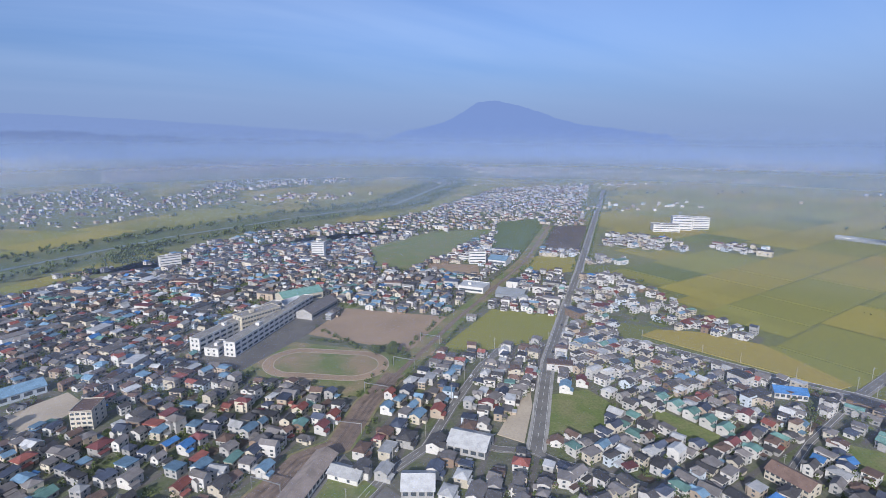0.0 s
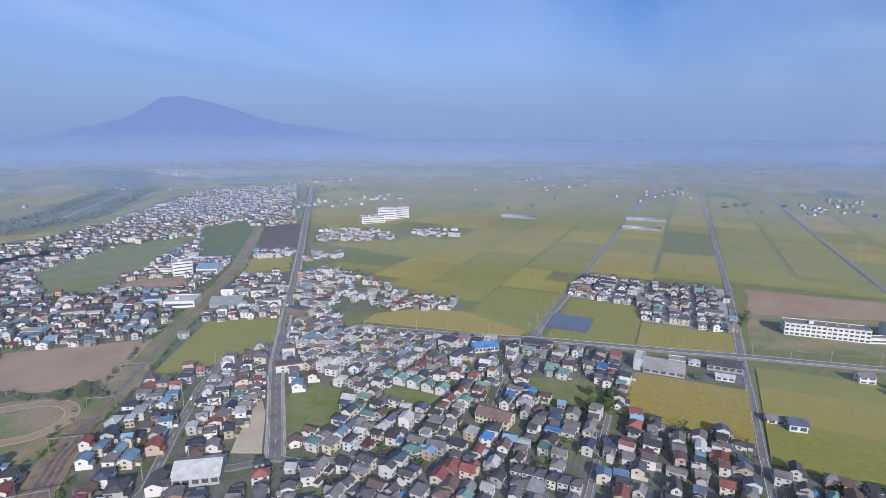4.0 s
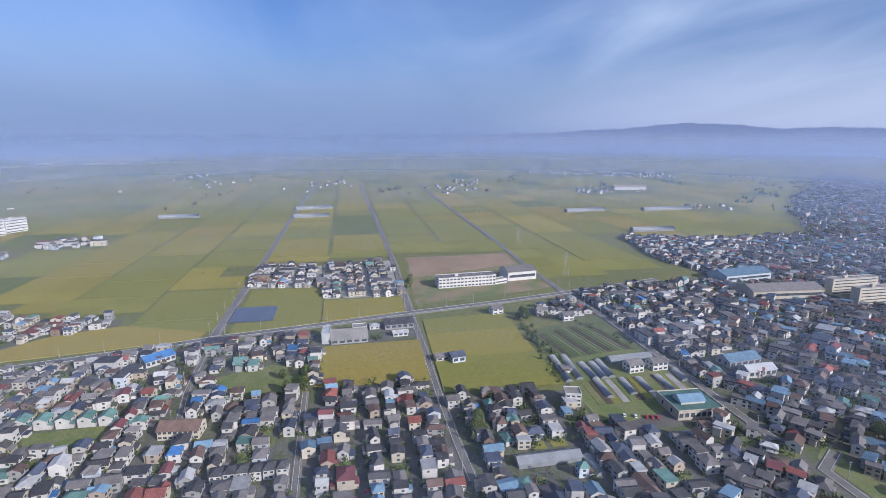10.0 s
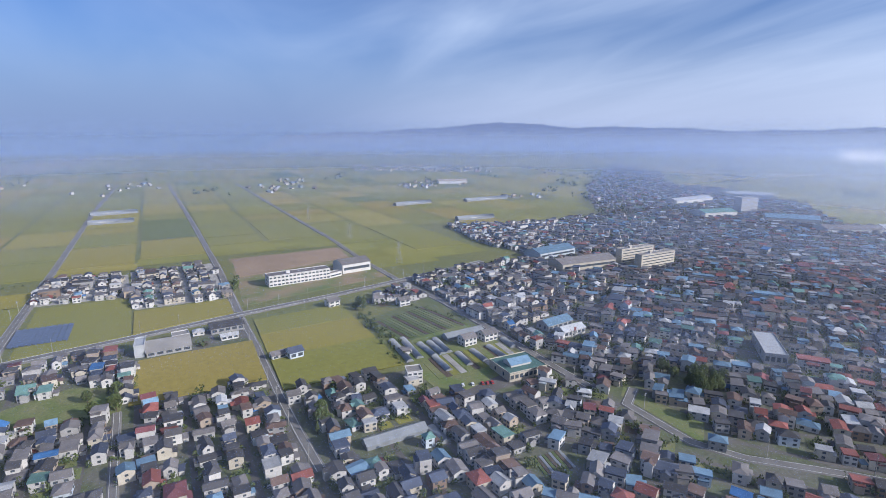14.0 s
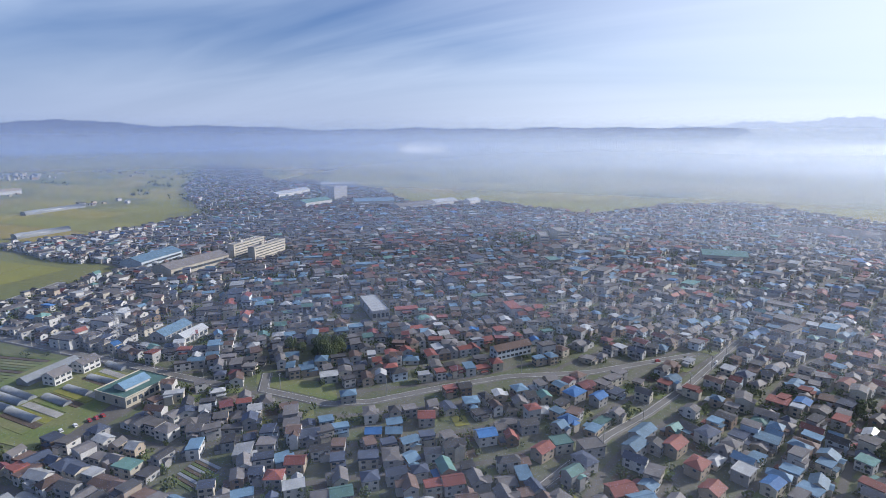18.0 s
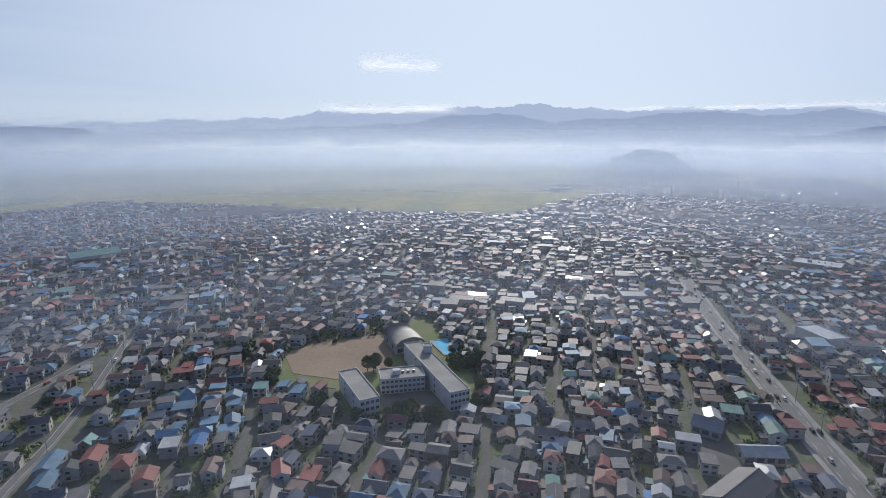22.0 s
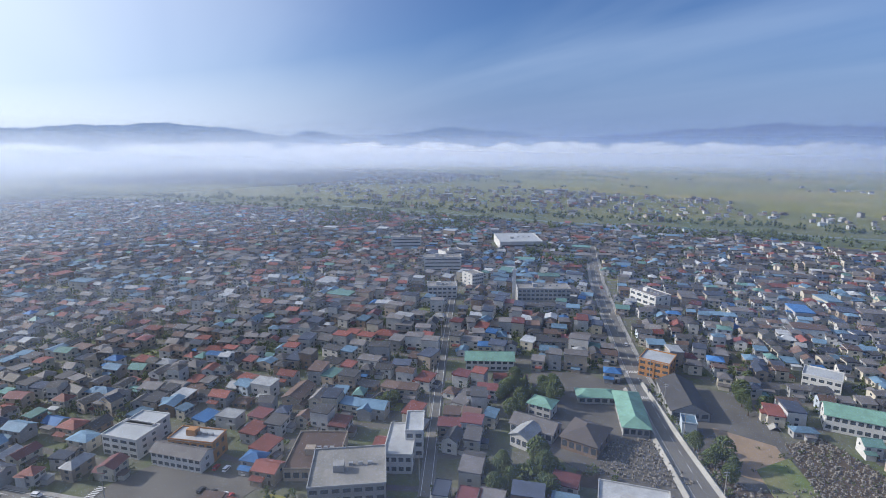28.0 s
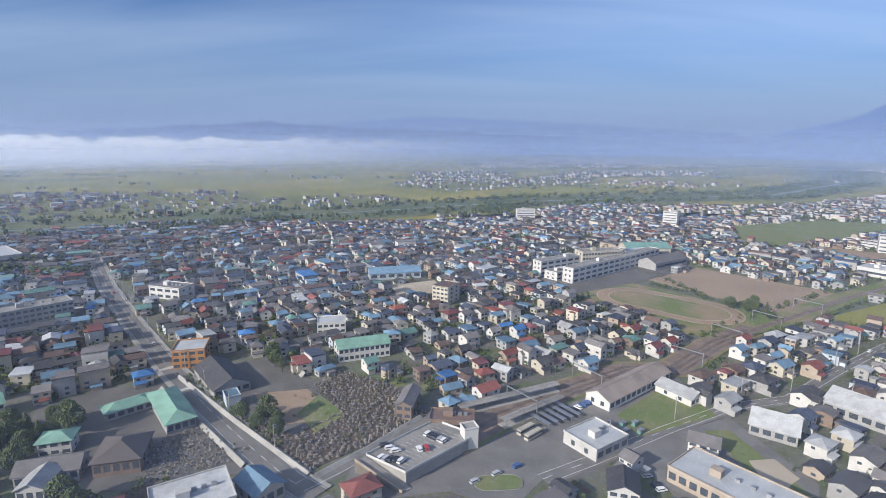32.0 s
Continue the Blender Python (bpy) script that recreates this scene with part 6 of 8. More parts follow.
block("works_hall", "works hall with a pale blue-grey roof beside the road", "workshop", (58.5, 243.0), (75.0, 237.6), 17, 5, 1, "gable", W_GREY, R["pale grey"], 4)
block("long_house", "long terrace with a sky blue roof along the lane", "house", (345.9, 265.4), (364.0, 253.2), 12, 5, 1, "gable", W_WHITE, R["bright blue"], 6)
block("long_house", "two-storey brown-roofed lodge with many windows", "lodge", (257.2, 196.6), (261.4, 173.8), 13, 6, 2, "gable", W_CREAM, R["brown"], 8)

# raised car park at the station: deck on walls
dk = [(-83.6, 169.8), (-67.4, 201.8), (-48.2, 195.9), (-65.5, 164.3)]
deck = thing("parking_deck", 0, 0, 0, 0, "raised concrete parking deck with painted bays", "car park")
part("wall", prism([tuple(np.mean(dk, axis=0) + (np.array(p) - np.mean(dk, axis=0)) * 0.985) for p in dk], 0, 4.75), M["concrete"], deck)
part("slab", prism(dk, 4.76, 5.0), GREYROOF, deck)
for i in range(4):
    bm = bmesh.new()
    (ax, ay), (bx, by) = dk[i], dk[(i + 1) % 4]
    ln = math.hypot(bx - ax, by - ay)
    box(bm, 0, ln, 0.02, 0.22, 5.0, 5.9)
    bm.transform(pose(ax, ay, 0, 0, 0, math.degrees(math.atan2(by - ay, bx - ax))))
    part("parapet", bm, M["white"], deck)
dk = [np.array(p) for p in dk]
edge = (dk[3] - dk[0]) / np.hypot(*(dk[3] - dk[0]))
out_ = np.array((edge[1], -edge[0]))
foot = [dk[0] + out_ * 0.3, dk[3] + out_ * 0.3 + edge * 3, dk[3] + out_ * 4.6 + edge * 2, dk[0] + out_ * 5.2 - edge * 1]
for nm, rise, inner, mat in (("ramp", 0.0, 0.0, GREYROOF), ("ramp_wall", 1.0, 0.92, W_BEIGE)):
    bm = bmesh.new()
    quad = [foot[0] + (foot[3] - foot[0]) * inner, foot[1] + (foot[2] - foot[1]) * inner, foot[2], foot[3]]
    low = [bm.verts.new((*p, 0.0)) for p in quad]
    top = [bm.verts.new((*p, z + rise)) for p, z in zip(quad, (4.9, 0.5, 0.5, 4.9))]
    bm.faces.new(top)
    for i in range(4):
        bm.faces.new((low[i], low[(i + 1) % 4], top[(i + 1) % 4], top[i]))
    bmesh.ops.recalc_face_normals(bm, faces=bm.faces)
    part(nm, bm, mat, deck)
for row in (0.2, 0.45, 0.7):
    for k in range(14):
        t = 0.06 + k * 0.064
        a0 = dk[0] + (dk[1] - dk[0]) * t + (dk[3] - dk[0]) * row
        a1 = a0 + (dk[3] - dk[0]) * 0.14
        bm = bmesh.new()
        ln = float(np.hypot(*(a1 - a0)))
        box(bm, 0, ln, -0.07, 0.07, 5.002, 5.012)
        bm.transform(pose(a0[0], a0[1], 0, 0, 0, math.degrees(math.atan2(*(a1 - a0)[::-1]))))
        part("bay_line", bm, M["paint"], deck)
KEEP_CLEAR += [(p[0], p[1], 14) for p in dk]


def canopy(name, label, q0, q1, half, z, posts):
    q0, q1 = np.array(q0), np.array(q1)
    ln = float(np.hypot(*(q1 - q0)))
    ob = thing(name, q0[0], q0[1], 0, math.degrees(math.atan2(*(q1 - q0)[::-1])), label, "platform")
    part("platform", boxes((0, ln, -half - 0.6, half + 0.6, 0, 0.95)), M["concrete"], ob)
    bm = gable_roof(ln, 2 * half, z, 0.35, o=0.2)
    bmesh.ops.translate(bm, verts=bm.verts, vec=(ln / 2, 0, 0))
    part("roof", bm, GREYROOF, ob)
    for i in range(posts):
        x = ln * (i + 0.5) / posts
        part("post", boxes((x - 0.1, x + 0.1, -0.1, 0.1, 0.95, z + 0.3)), M["metal"], ob)


canopy("platform", "station platform with a grey canopy roof", (-61.8, 218.4), (-22.9, 256.8), 2.2, 4.2, 10)
canopy("platform", "side platform with a pale canopy roof", (-41.2, 213.7), (-19.6, 243.9), 1.8, 4.0, 8)
for k in range(5):
    b0 = np.array((-21.8, 219.4)) + (np.array((-10.3, 232.3)) - np.array((-21.8, 219.4))) * k / 4
    sh = thing("bicycle_shed", b0[0], b0[1], 0, 143, "long bicycle shed with a grey sheet roof", "shed", "bicycle sheds by the station")
    part("roof", boxes((0, 17, -1.1, 1.1, 2.3, 2.42)), M["metal"], sh)
    for x in (0.5, 8.5, 16.5):
        part("post", boxes((x - 0.06, x + 0.06, -0.06, 0.06, 0, 2.3)), M["metal"], sh)


def tunnel(q0, q1, width=5.2, rise=2.3):
    q0, q1 = np.array(q0), np.array(q1)
    ln = float(np.hypot(*(q1 - q0)))
    bm = barrel(ln, width, 0.0, rise, 10)
    bmesh.ops.translate(bm, verts=bm.verts, vec=(0, -width / 2, 0))
    ob = part("greenhouse", bm, M["film"])
    ob.matrix_basis = pose(q0[0], q0[1], 0, 0, 0, math.degrees(math.atan2(*(q1 - q0)[::-1])))
    tagged(ob, "long film-covered greenhouse tunnel in the nursery", "greenhouse", "greenhouse tunnels")


for q0, q1 in (((359.6, -48.3), (401.8, -39.6)), ((364.0, -56.2), (403.9, -48.4)), ((367.6, -74.2), (392.9, -68.3)), ((369.7, -79.6), (398.1, -73.8)), ((349.8, -118.9), (375.2, -112.2)), ((370.0, -130.9), (387.5, -128.0)), ((252.9, -51.9), (269.1, -46.9)), ((255.8, -56.9), (272.3, -52.1)),
               ((338.6, -72.8), (364.2, -67.1)), ((365.9, -67.4), (391.0, -60.2)), ((344.9, -89.7), (367.0, -85.6)), ((349.4, -102.4), (369.9, -97.6))):
    tunnel(q0, q1)
solar = thing("solar_park", 469.6, 239.0, 0, PLAIN_ANGLE, "field of dark blue solar panels", "solar panels")
for j in range(10):
    for i in range(4):
        bm = bmesh.new()
        box(bm, -5.4, 5.4, -1.75, 1.75, -0.04, 0.04)
        bm.transform(pose(-16.5 + i * 11, -18 + j * 4, 1.3, 14, 0, 0))
        part("panel", bm, M["solar"], solar)
    part("stand", boxes(*[(x - 0.08, x + 0.08, -18 + j * 4 - 0.08, -18 + j * 4 + 0.08, 0, 1.25) for x in (-16.5, -5.5, 5.5, 16.5)]), M["metal"], solar)

# houses whose place and colours stand out: place, style, roof, wall, width, depth, turn
STAND_OUT = [
    [(p, 0, 7, 0, 9.5, 9, 16) for p in ((260.9, 285.6), (263.7, 274.0), (266.6, 262.1), (269.5, 250.2), (272.3, 238.7))],
    [(p, 1, 0, 0, 6.4, 8.5, 106.5) for p in ((226.1, 143.2), (228.6, 137.3), (230.5, 131.4), (232.1, 124.9), (234.1, 118.7), (236.2, 112.4))],
    [((203.4, 172.2), 0, 4, 3, 12, 9, 16), ((208.3, 163.3), 3, 4, 1, 10, 9, 106), ((194.0, 172.1), 0, 4, 1, 11, 9, 16), ((232.5, 77.6), 1, 9, 1, 13, 10, 16), ((244.0, 90.8), 0, 4, 3, 11, 8, 16), ((287.9, 51.7), 0, 4, 1, 8, 9, 106),
     ((244.8, 37.0), 2, 6, 0, 10, 9, 16), ((316.9, 31.2), 0, 1, 0, 9, 9, 106), ((271.7, 92.8), 0, 0, 1, 10, 8, 16), ((304.6, 267.8), 0, 5, 3, 9, 8, 16)],
    [((205.6, 323.2), 0, 3, 0, 12, 9, 53), ((222.1, 327.6), 0, 9, 0, 10, 8, 53), ((-141.5, 338.7), 1, 4, 3, 12, 9, 53), ((-103.5, 341.1), 1, 9, 2, 13, 10, 53), ((-54.8, 325.2), 0, 8, 0, 9, 8, 53), ((-9.5, 287.2), 0, 3, 0, 10, 8, 53),
     ((-15.8, 306.3), 0, 2, 1, 10, 8, 53), ((34.3, 333.9), 0, 4, 0, 9, 8, 53), ((25.6, 322.1), 0, 9, 0, 9, 8, 53), ((24.9, 333.2), 0, 2, 0, 9, 8, 143)],
    [((77.5, 352.9), 0, 4, 0, 8, 7, 53), ((71.1, 333.7), 0, 3, 0, 9, 8, 53), ((90.4, 353.3), 0, 2, 2, 11, 9, 53), ((103.5, 319.1), 0, 4, 3, 11, 9, 53), ((116.1, 292.5), 1, 5, 0, 12, 10, 53), ((126.1, 292.8), 0, 1, 0, 9, 8, 53),
     ((42.2, 270.2), 3, 0, 0, 12, 9, 53), ((53.8, 263.7), 0, 6, 2, 11, 9, 53), ((74.5, 292.4), 1, 0, 2, 14, 11, 53), ((81.8, 257.2), 0, 2, 0, 10, 9, 53)],
    [((119.5, -227.0), 0, 0, 2, 11, 8, 53), ((98.3, -221.9), 2, 7, 1, 11, 9, 53), ((85.4, -228.1), 2, 1, 2, 13, 10, 53), ((114.2, -274.1), 1, 8, 2, 13, 10, 78), ((101.0, -277.7), 0, 8, 2, 10, 8, 78), ((102.6, -210.6), 0, 4, 3, 11, 8, 78),
     ((68.8, -255.7), 0, 3, 2, 16, 9, 78), ((68.0, -241.1), 0, 3, 2, 13, 9, 78), ((52.6, -254.1), 0, 4, 3, 13, 9, 78), ((39.9, -243.2), 1, 4, 3, 12, 9, 78)],
    [((30.4, -227.9), 0, 4, 3, 10, 9, 78), ((22.0, -250.9), 2, 6, 2, 11, 9, 78), ((61.8, -203.5), 0, 4, 4, 13, 10, 53), ((52.1, -202.0), 0, 3, 3, 12, 10, 53), ((40.0, -199.3), 0, 7, 2, 14, 11, 53), ((131.7, -205.1), 0, 8, 0, 11, 9, 53),
     ((178.5, -171.6), 0, 8, 3, 9, 7, 40), ((170.3, -178.2), 0, 3, 3, 9, 7, 40), ((218.9, -191.6), 1, 3, 2, 10, 8, 53), ((167.0, -200.5), 0, 4, 2, 10, 9, 40)],
    [((213.8, -59.1), 1, 4, 1, 11, 9, 16), ((234.1, -45.2), 0, 3, 0, 9, 8, 16), ((189.7, -131.5), 0, 4, 3, 10, 8, 40), ((188.2, -118.7), 1, 4, 2, 9, 8, 40), ((178.6, -174.2), 0, 8, 3, 9, 7, 53), ((176.6, -184.9), 0, 3, 3, 9, 7, 53),
     ((246.5, 37.1), 2, 6, 0, 12, 9, 16), ((322.4, -43.7), 2, 6, 1, 9, 9, 16), ((300.2, -259.5), 1, 3, 2, 12, 9, 53), ((310.6, -249.1), 0, 4, 2, 11, 8, 53)],
    [((-232.5, 65.6), 3, 3, 2, 15, 10, 53), ((-208.4, 9.8), 1, 8, 2, 10, 8, 53), ((-197.7, 62.2), 0, 4, 2, 12, 9, 53), ((-344.6, -59.2), 1, 8, 0, 10, 8, 53), ((-266.0, -63.8), 1, 4, 3, 11, 9, 53), ((-273.3, -85.5), 0, 3, 2, 12, 9, 53),
     ((-237.7, -83.1), 0, 2, 2, 12, 9, 53), ((-272.3, -2.1), 0, 4, 2, 11, 8, 53), ((-284.6, 31.9), 0, 4, 2, 11, 8, 53), ((-272.8, 82.9), 0, 0, 0, 10, 8, 53)],
    [((-199.6, 14.3), 0, 4, 3, 11, 9, 53), ((-324.2, 99.1), 1, 4, 3, 16, 12, 53), ((-330.6, -57.2), 0, 3, 2, 11, 8, 53), ((-260.7, 34.1), 0, 5, 3, 20, 11, 143), ((-232.7, 63.0), 0, 1, 2, 11, 8, 143), ((-249.0, 1.5), 2, 6, 0, 12, 9, 53)],
    [((-1.1, 290.2), 0, 3, 0, 12, 10, 53), ((-54.1, 238.0), 0, 4, 0, 13, 9, 53), ((-120.2, 249.0), 0, 7, 0, 8, 8, 53), ((-219.4, 196.9), 1, 8, 2, 10, 8, 53), ((-260.2, 182.8), 0, 3, 2, 12, 9, 53), ((-43.8, 300.1), 0, 3, 0, 11, 9, 53),
     ((-32.9, 279.2), 0, 0, 1, 11, 9, 53), ((-52.3, 284.3), 0, 4, 3, 11, 8, 53), ((-79.9, 301.4), 0, 1, 0, 11, 10, 53), ((-77.0, 152.5), 1, 4, 1, 13, 10, 53)],
    [((45.9, 288.4), 1, 5, 0, 13, 9, 53), ((60.5, 283.6), 2, 6, 1, 14, 9, 53), ((73.1, 284.8), 2, 6, 2, 11, 9, 53), ((72.9, 308.4), 1, 2, 0, 12, 9, 53), ((90.1, 281.6), 3, 0, 0, 15, 10, 53), ((81.9, 234.8), 1, 6, 0, 11, 9, 53),
     ((93.9, 245.2), 1, 6, 1, 10, 9, 53), ((96.1, 229.9), 0, 1, 0, 15, 10, 53), ((79.6, 240.4), 2, 6, 1, 14, 11, 53), ((82.4, 208.0), 0, 0, 2, 14, 10, 53)],
]
placed = []
for row in (row for group in STAND_OUT for row in group):
    if all(math.hypot(row[0][0] - q[0][0], row[0][1] - q[0][1]) > (5.8 if row[4] < 7.3 else 9.0) for q in placed):
        placed.append(row)
KEEP_CLEAR += [(p[0], p[1], 9.0) for p, *_ in placed]

KEEP_CLEAR += [(-34.6, 176.2, 22), (-43.1, 171.3, 14), (-26.5, 186.4, 14)]
slab("station_forecourt", [(-55.5, 167.1), (-44.2, 187.9), (-19.0, 185.3), (-27.3, 163.3)], 0.085, M["asphalt"], "asphalt forecourt round a green traffic island", "ground")
SECTORS = ((33, 113, PLAIN_ANGLE), (113, 155, TOWN_ANGLE), (155, 186, 78.0), (186, 393, TOWN_ANGLE))
lots, empty_lots, street_lines = [], [], []


def bent(P):
    """The old streets wander a little."""
    x, y = P[:, 0], P[:, 1]
    return P + np.stack((7 * np.sin(y / 61 + 0.6) + 5 * np.sin((x + y) / 37), 7 * np.sin(x / 67 + 2.1) + 5 * np.sin((x - y) / 41)), axis=1)


for n, (a0, a1, angle) in enumerate(SECTORS):
    wedge = sector(a0, a1)
    P, u, v, bv, ur, vr = grid_lots(TOWN, angle, seed=n, skip=0.0, lot=(9.1, 10.0), street=3.5)
    if n:
        P = bent(P)
    good = inside_many(P, wedge) & clear_of_all(P)
    r = np.random.default_rng(100 + n)
    for x, y in P[good]:
        # towards the far north the town thins out into gardens and woods
        gone = 0.14 if math.hypot(x, y) < 600 else 0.10
        gone = 0.5 if (y > 950 and x > -350) or x > 950 else gone
        (lots if r.random() > gone else empty_lots).append((x, y, angle))
    for line_v in bv:
        s = np.arange(ur[0], ur[1], 12.0)
        Q = s[:, None] * u + line_v * v
        if n:
            Q = bent(Q)
        good = inside_many(Q, TOWN) & inside_many(Q, wedge) & (np.hypot(*Q.T) < 1300)
        for pts in OPEN.values():
            good &= ~inside_many(Q, pts)
        for a, b, ga, gb in zip(Q, Q[1:], good, good[1:]):
            if ga and gb:
                street_lines.append((tuple(a), tuple(b)))
for pts in NEW_HOMES:
    P, *_ = grid_lots(pts, PLAIN_ANGLE, lot=(9.8, 10.6), seed=31, skip=0.03)
    lots += [(x, y, PLAIN_ANGLE) for x, y in P]
rh = np.random.default_rng(63)
for n, pts in enumerate(HAMLETS):
    angle = PLAIN_ANGLE if n < 7 else TOWN_ANGLE
    P, *_ = grid_lots(pts, angle, lot=(11, 12) if n < 4 else (15, 17), seed=40 + n, skip=0.12 if n < 4 else 0.72 if n < 19 else 0.3)
    P = bent(P) + rh.normal(0, 0.8 if n < 4 else 3.0, P.shape)
    good = clear_of_all(P)
    for x, y in P[good]:
        (lots if rh.random() > 0.12 else empty_lots).append((x, y, angle + rh.normal(0, 6)))

sv, sf = [], []
for a, b in street_lines:
    vv, ff = ribbon([a, b], 1.8, 0.07)
    sf += [tuple(i + len(sv) for i in q) for q in ff]
    sv += vv
tagged(from_lists("side_street", sv, sf, [M["street"]]), "narrow grey side streets between rows of houses", "road", "", "structure")

# the nearest houses in the camera's view stand as things of their own
AZ_NEAR = ((18, 248), (76, 230), (114, 212), (165, 200), (218, 188), (261, 176), (300, 168), (342, 162), (378, 248))


def nearest_seen(az):
    return float(np.interp(az if az >= 18 else az + 360, [a for a, _ in AZ_NEAR], [r for _, r in AZ_NEAR]))


def nearness(x, y):
    return math.hypot(x, y) / nearest_seen(azimuth(x, y))


order = sorted((nearness(x, y), x, y, a) for x, y, a in lots)
near = [(x, y, a) for k, x, y, a in order if k > 0.93][:160]
near_set = set(near)


def shopping(x, y):
    return -470 < x < -135 and -60 < y < 250 and y > -0.49 * x - 120



LOOKS = {}


def place_house(style, rc, wc, w, d, x, y, turn):
    key = (style, rc, wc, w, d)
    if key not in LOOKS:
        LOOKS[key] = make_house(*key)
        LOOKS[key].matrix_basis = pose(x, y, 0, 0, 0, turn)
    else:
        copy_thing(LOOKS[key], pose(x, y, 0, 0, 0, turn))


for p, style, rc, wc, w, d, turn in placed:
    place_house(style, rc, wc, round(w * 0.86, 1), round(d * 0.86, 1), p[0], p[1], turn)
for x, y, angle in near:
    rc, wc = pick_colours(azimuth(x, y), rng, x, y)
    style = int(rng.choice(5, p=(0.34, 0.20, 0.18, 0.18, 0.10)))
    w, d = float(rng.choice((5.6, 7.2, 9.0))), float(rng.choice((5.6, 7.0)))
    if shopping(x, y) and rng.random() < 0.65:
        style, w, d = 2, float(rng.choice((7.8, 9.6))), float(rng.choice((7.0, 9.4)))
    if style == 3:
        w, d = 8.6, 6.2
    turn = angle + float(rng.choice((0, 90, 180, 270), p=(0.30, 0.20, 0.30, 0.20))) + rng.normal(0, 3.0)
    place_house(style, rc, wc, w, d, x, y, turn)

far_bulk = Bulk("town_houses", WALL + ROOF + [M["glass"]])
for x, y, angle in lots:
    if (x, y, angle) in near_set:
        continue
    dist = math.hypot(x, y)
    rc, wc = pick_colours(azimuth(x, y) if dist < 1100 else -1, rng, x, y)
    turn = angle + (90 if rng.random() < 0.42 else 0) + rng.normal(0, 6.0)
    w, d = rng.uniform(5.2, 10.8), rng.uniform(5.0, 8.2)
    h = float(rng.choice((3.2, 5.6, 8.2), p=(0.24, 0.70, 0.06)))
    style = int(rng.choice(3, p=(0.46, 0.22, 0.32)))
    if shopping(x, y) and rng.random() < 0.6:
        w, d, h, style = rng.uniform(7, 13), rng.uniform(6.5, 8.5), float(rng.choice((5.8, 7.4, 9.6), p=(0.45, 0.35, 0.2))), 2
    elif rng.random() < 0.05 and dist > 420:
        w, d, h, style = rng.uniform(14, 22), rng.uniform(9, 13), rng.uniform(4, 9), 2
    far_house(far_bulk, x, y, turn, w, d, h + rng.uniform(-0.3, 0.4), rng.uniform(0.8, 2.1), wc, 6 + rc, style, 16 if dist < 1000 else 0)
    if dist < 900 and rng.random() < 0.55:
        # a cross wing
        a = radians(turn)
        ox, oy = rng.uniform(-0.25, 0.25) * w, d * 0.42
        far_house(far_bulk, x + math.cos(a) * ox - math.sin(a) * oy, y + math.sin(a) * ox + math.cos(a) * oy, turn + 90, d * 0.7, rng.uniform(3.6, 5.0), h - rng.uniform(0.2, 2.2), rng.uniform(0.6, 1.3), wc, 6 + rc, style, 0)
    if dist < 1300 and rng.random() < 0.72:
        a = radians(turn)
        ox, oy = rng.uniform(-2, 2), -d / 2 - 1.7
        rc2 = int(rng.choice(10, p=roof_share / roof_share.sum()))
        far_house(far_bulk, x + math.cos(a) * ox - math.sin(a) * oy, y + math.sin(a) * ox + math.cos(a) * oy, turn, rng.uniform(3.2, 6), 2.6, 2.5, 0.6, wc, 6 + rc2, 2, 0)
for n, (x, y, a) in enumerate(near):
    if n % 3:
        ang = radians(a)
        far_house(far_bulk, x + math.cos(ang) * 2 - math.sin(ang) * -4.7, y + math.sin(ang) * 2 + math.cos(ang) * -4.7, a, 3.2, 2.0, 2.3, 0.5, n % 6, 6 + n % 10, 2, 0)
# loose groups of farmhouses far over the plain
rv = np.random.default_rng(77)
for k in range(46):
    r, az = rv.uniform(1500, 4200), rv.uniform(0, 360)
    cx, cy = r * math.sin(radians(az)), r * math.cos(radians(az))
    if inside(cx, cy, TOWN):
        continue
    n = int(rv.integers(6, 34))
    for _ in range(n):
        rc, wc = pick_colours(-1, rv)
        far_house(far_bulk, cx + rv.normal(0, 60 + n * 2.5), cy + rv.normal(0, 25 + n * 0.6), 53 + 90 * int(rv.random() < 0.5), rv.uniform(7, 13), rv.uniform(6, 9), rv.uniform(3.2, 6.0), rv.uniform(1, 2.5), wc, 6 + rc, 0, 0)
far_bulk.build("thousands of small houses with coloured metal roofs", "houses")

# ---------------------------------------------------------------- trees
def leaf_clump(bm, cx, cy, cz, r, rr):
    """An uneven small clump of foliage."""
    base = [(0, 0, 1), (1, 0, 0), (0, 1, 0), (-1, 0, 0), (0, -1, 0), (0, 0, -0.8)]
    v = [bm.verts.new((cx + x * r * rr.uniform(0.7, 1.25), cy + y * r * rr.uniform(0.7, 1.25), cz + z * r * rr.uniform(0.6, 1.1))) for x, y, z in base]
    for i in range(1, 5):
        j = i % 4 + 1
        bm.faces.new((v[0], v[i], v[j]))
        bm.faces.new((v[5], v[j], v[i]))


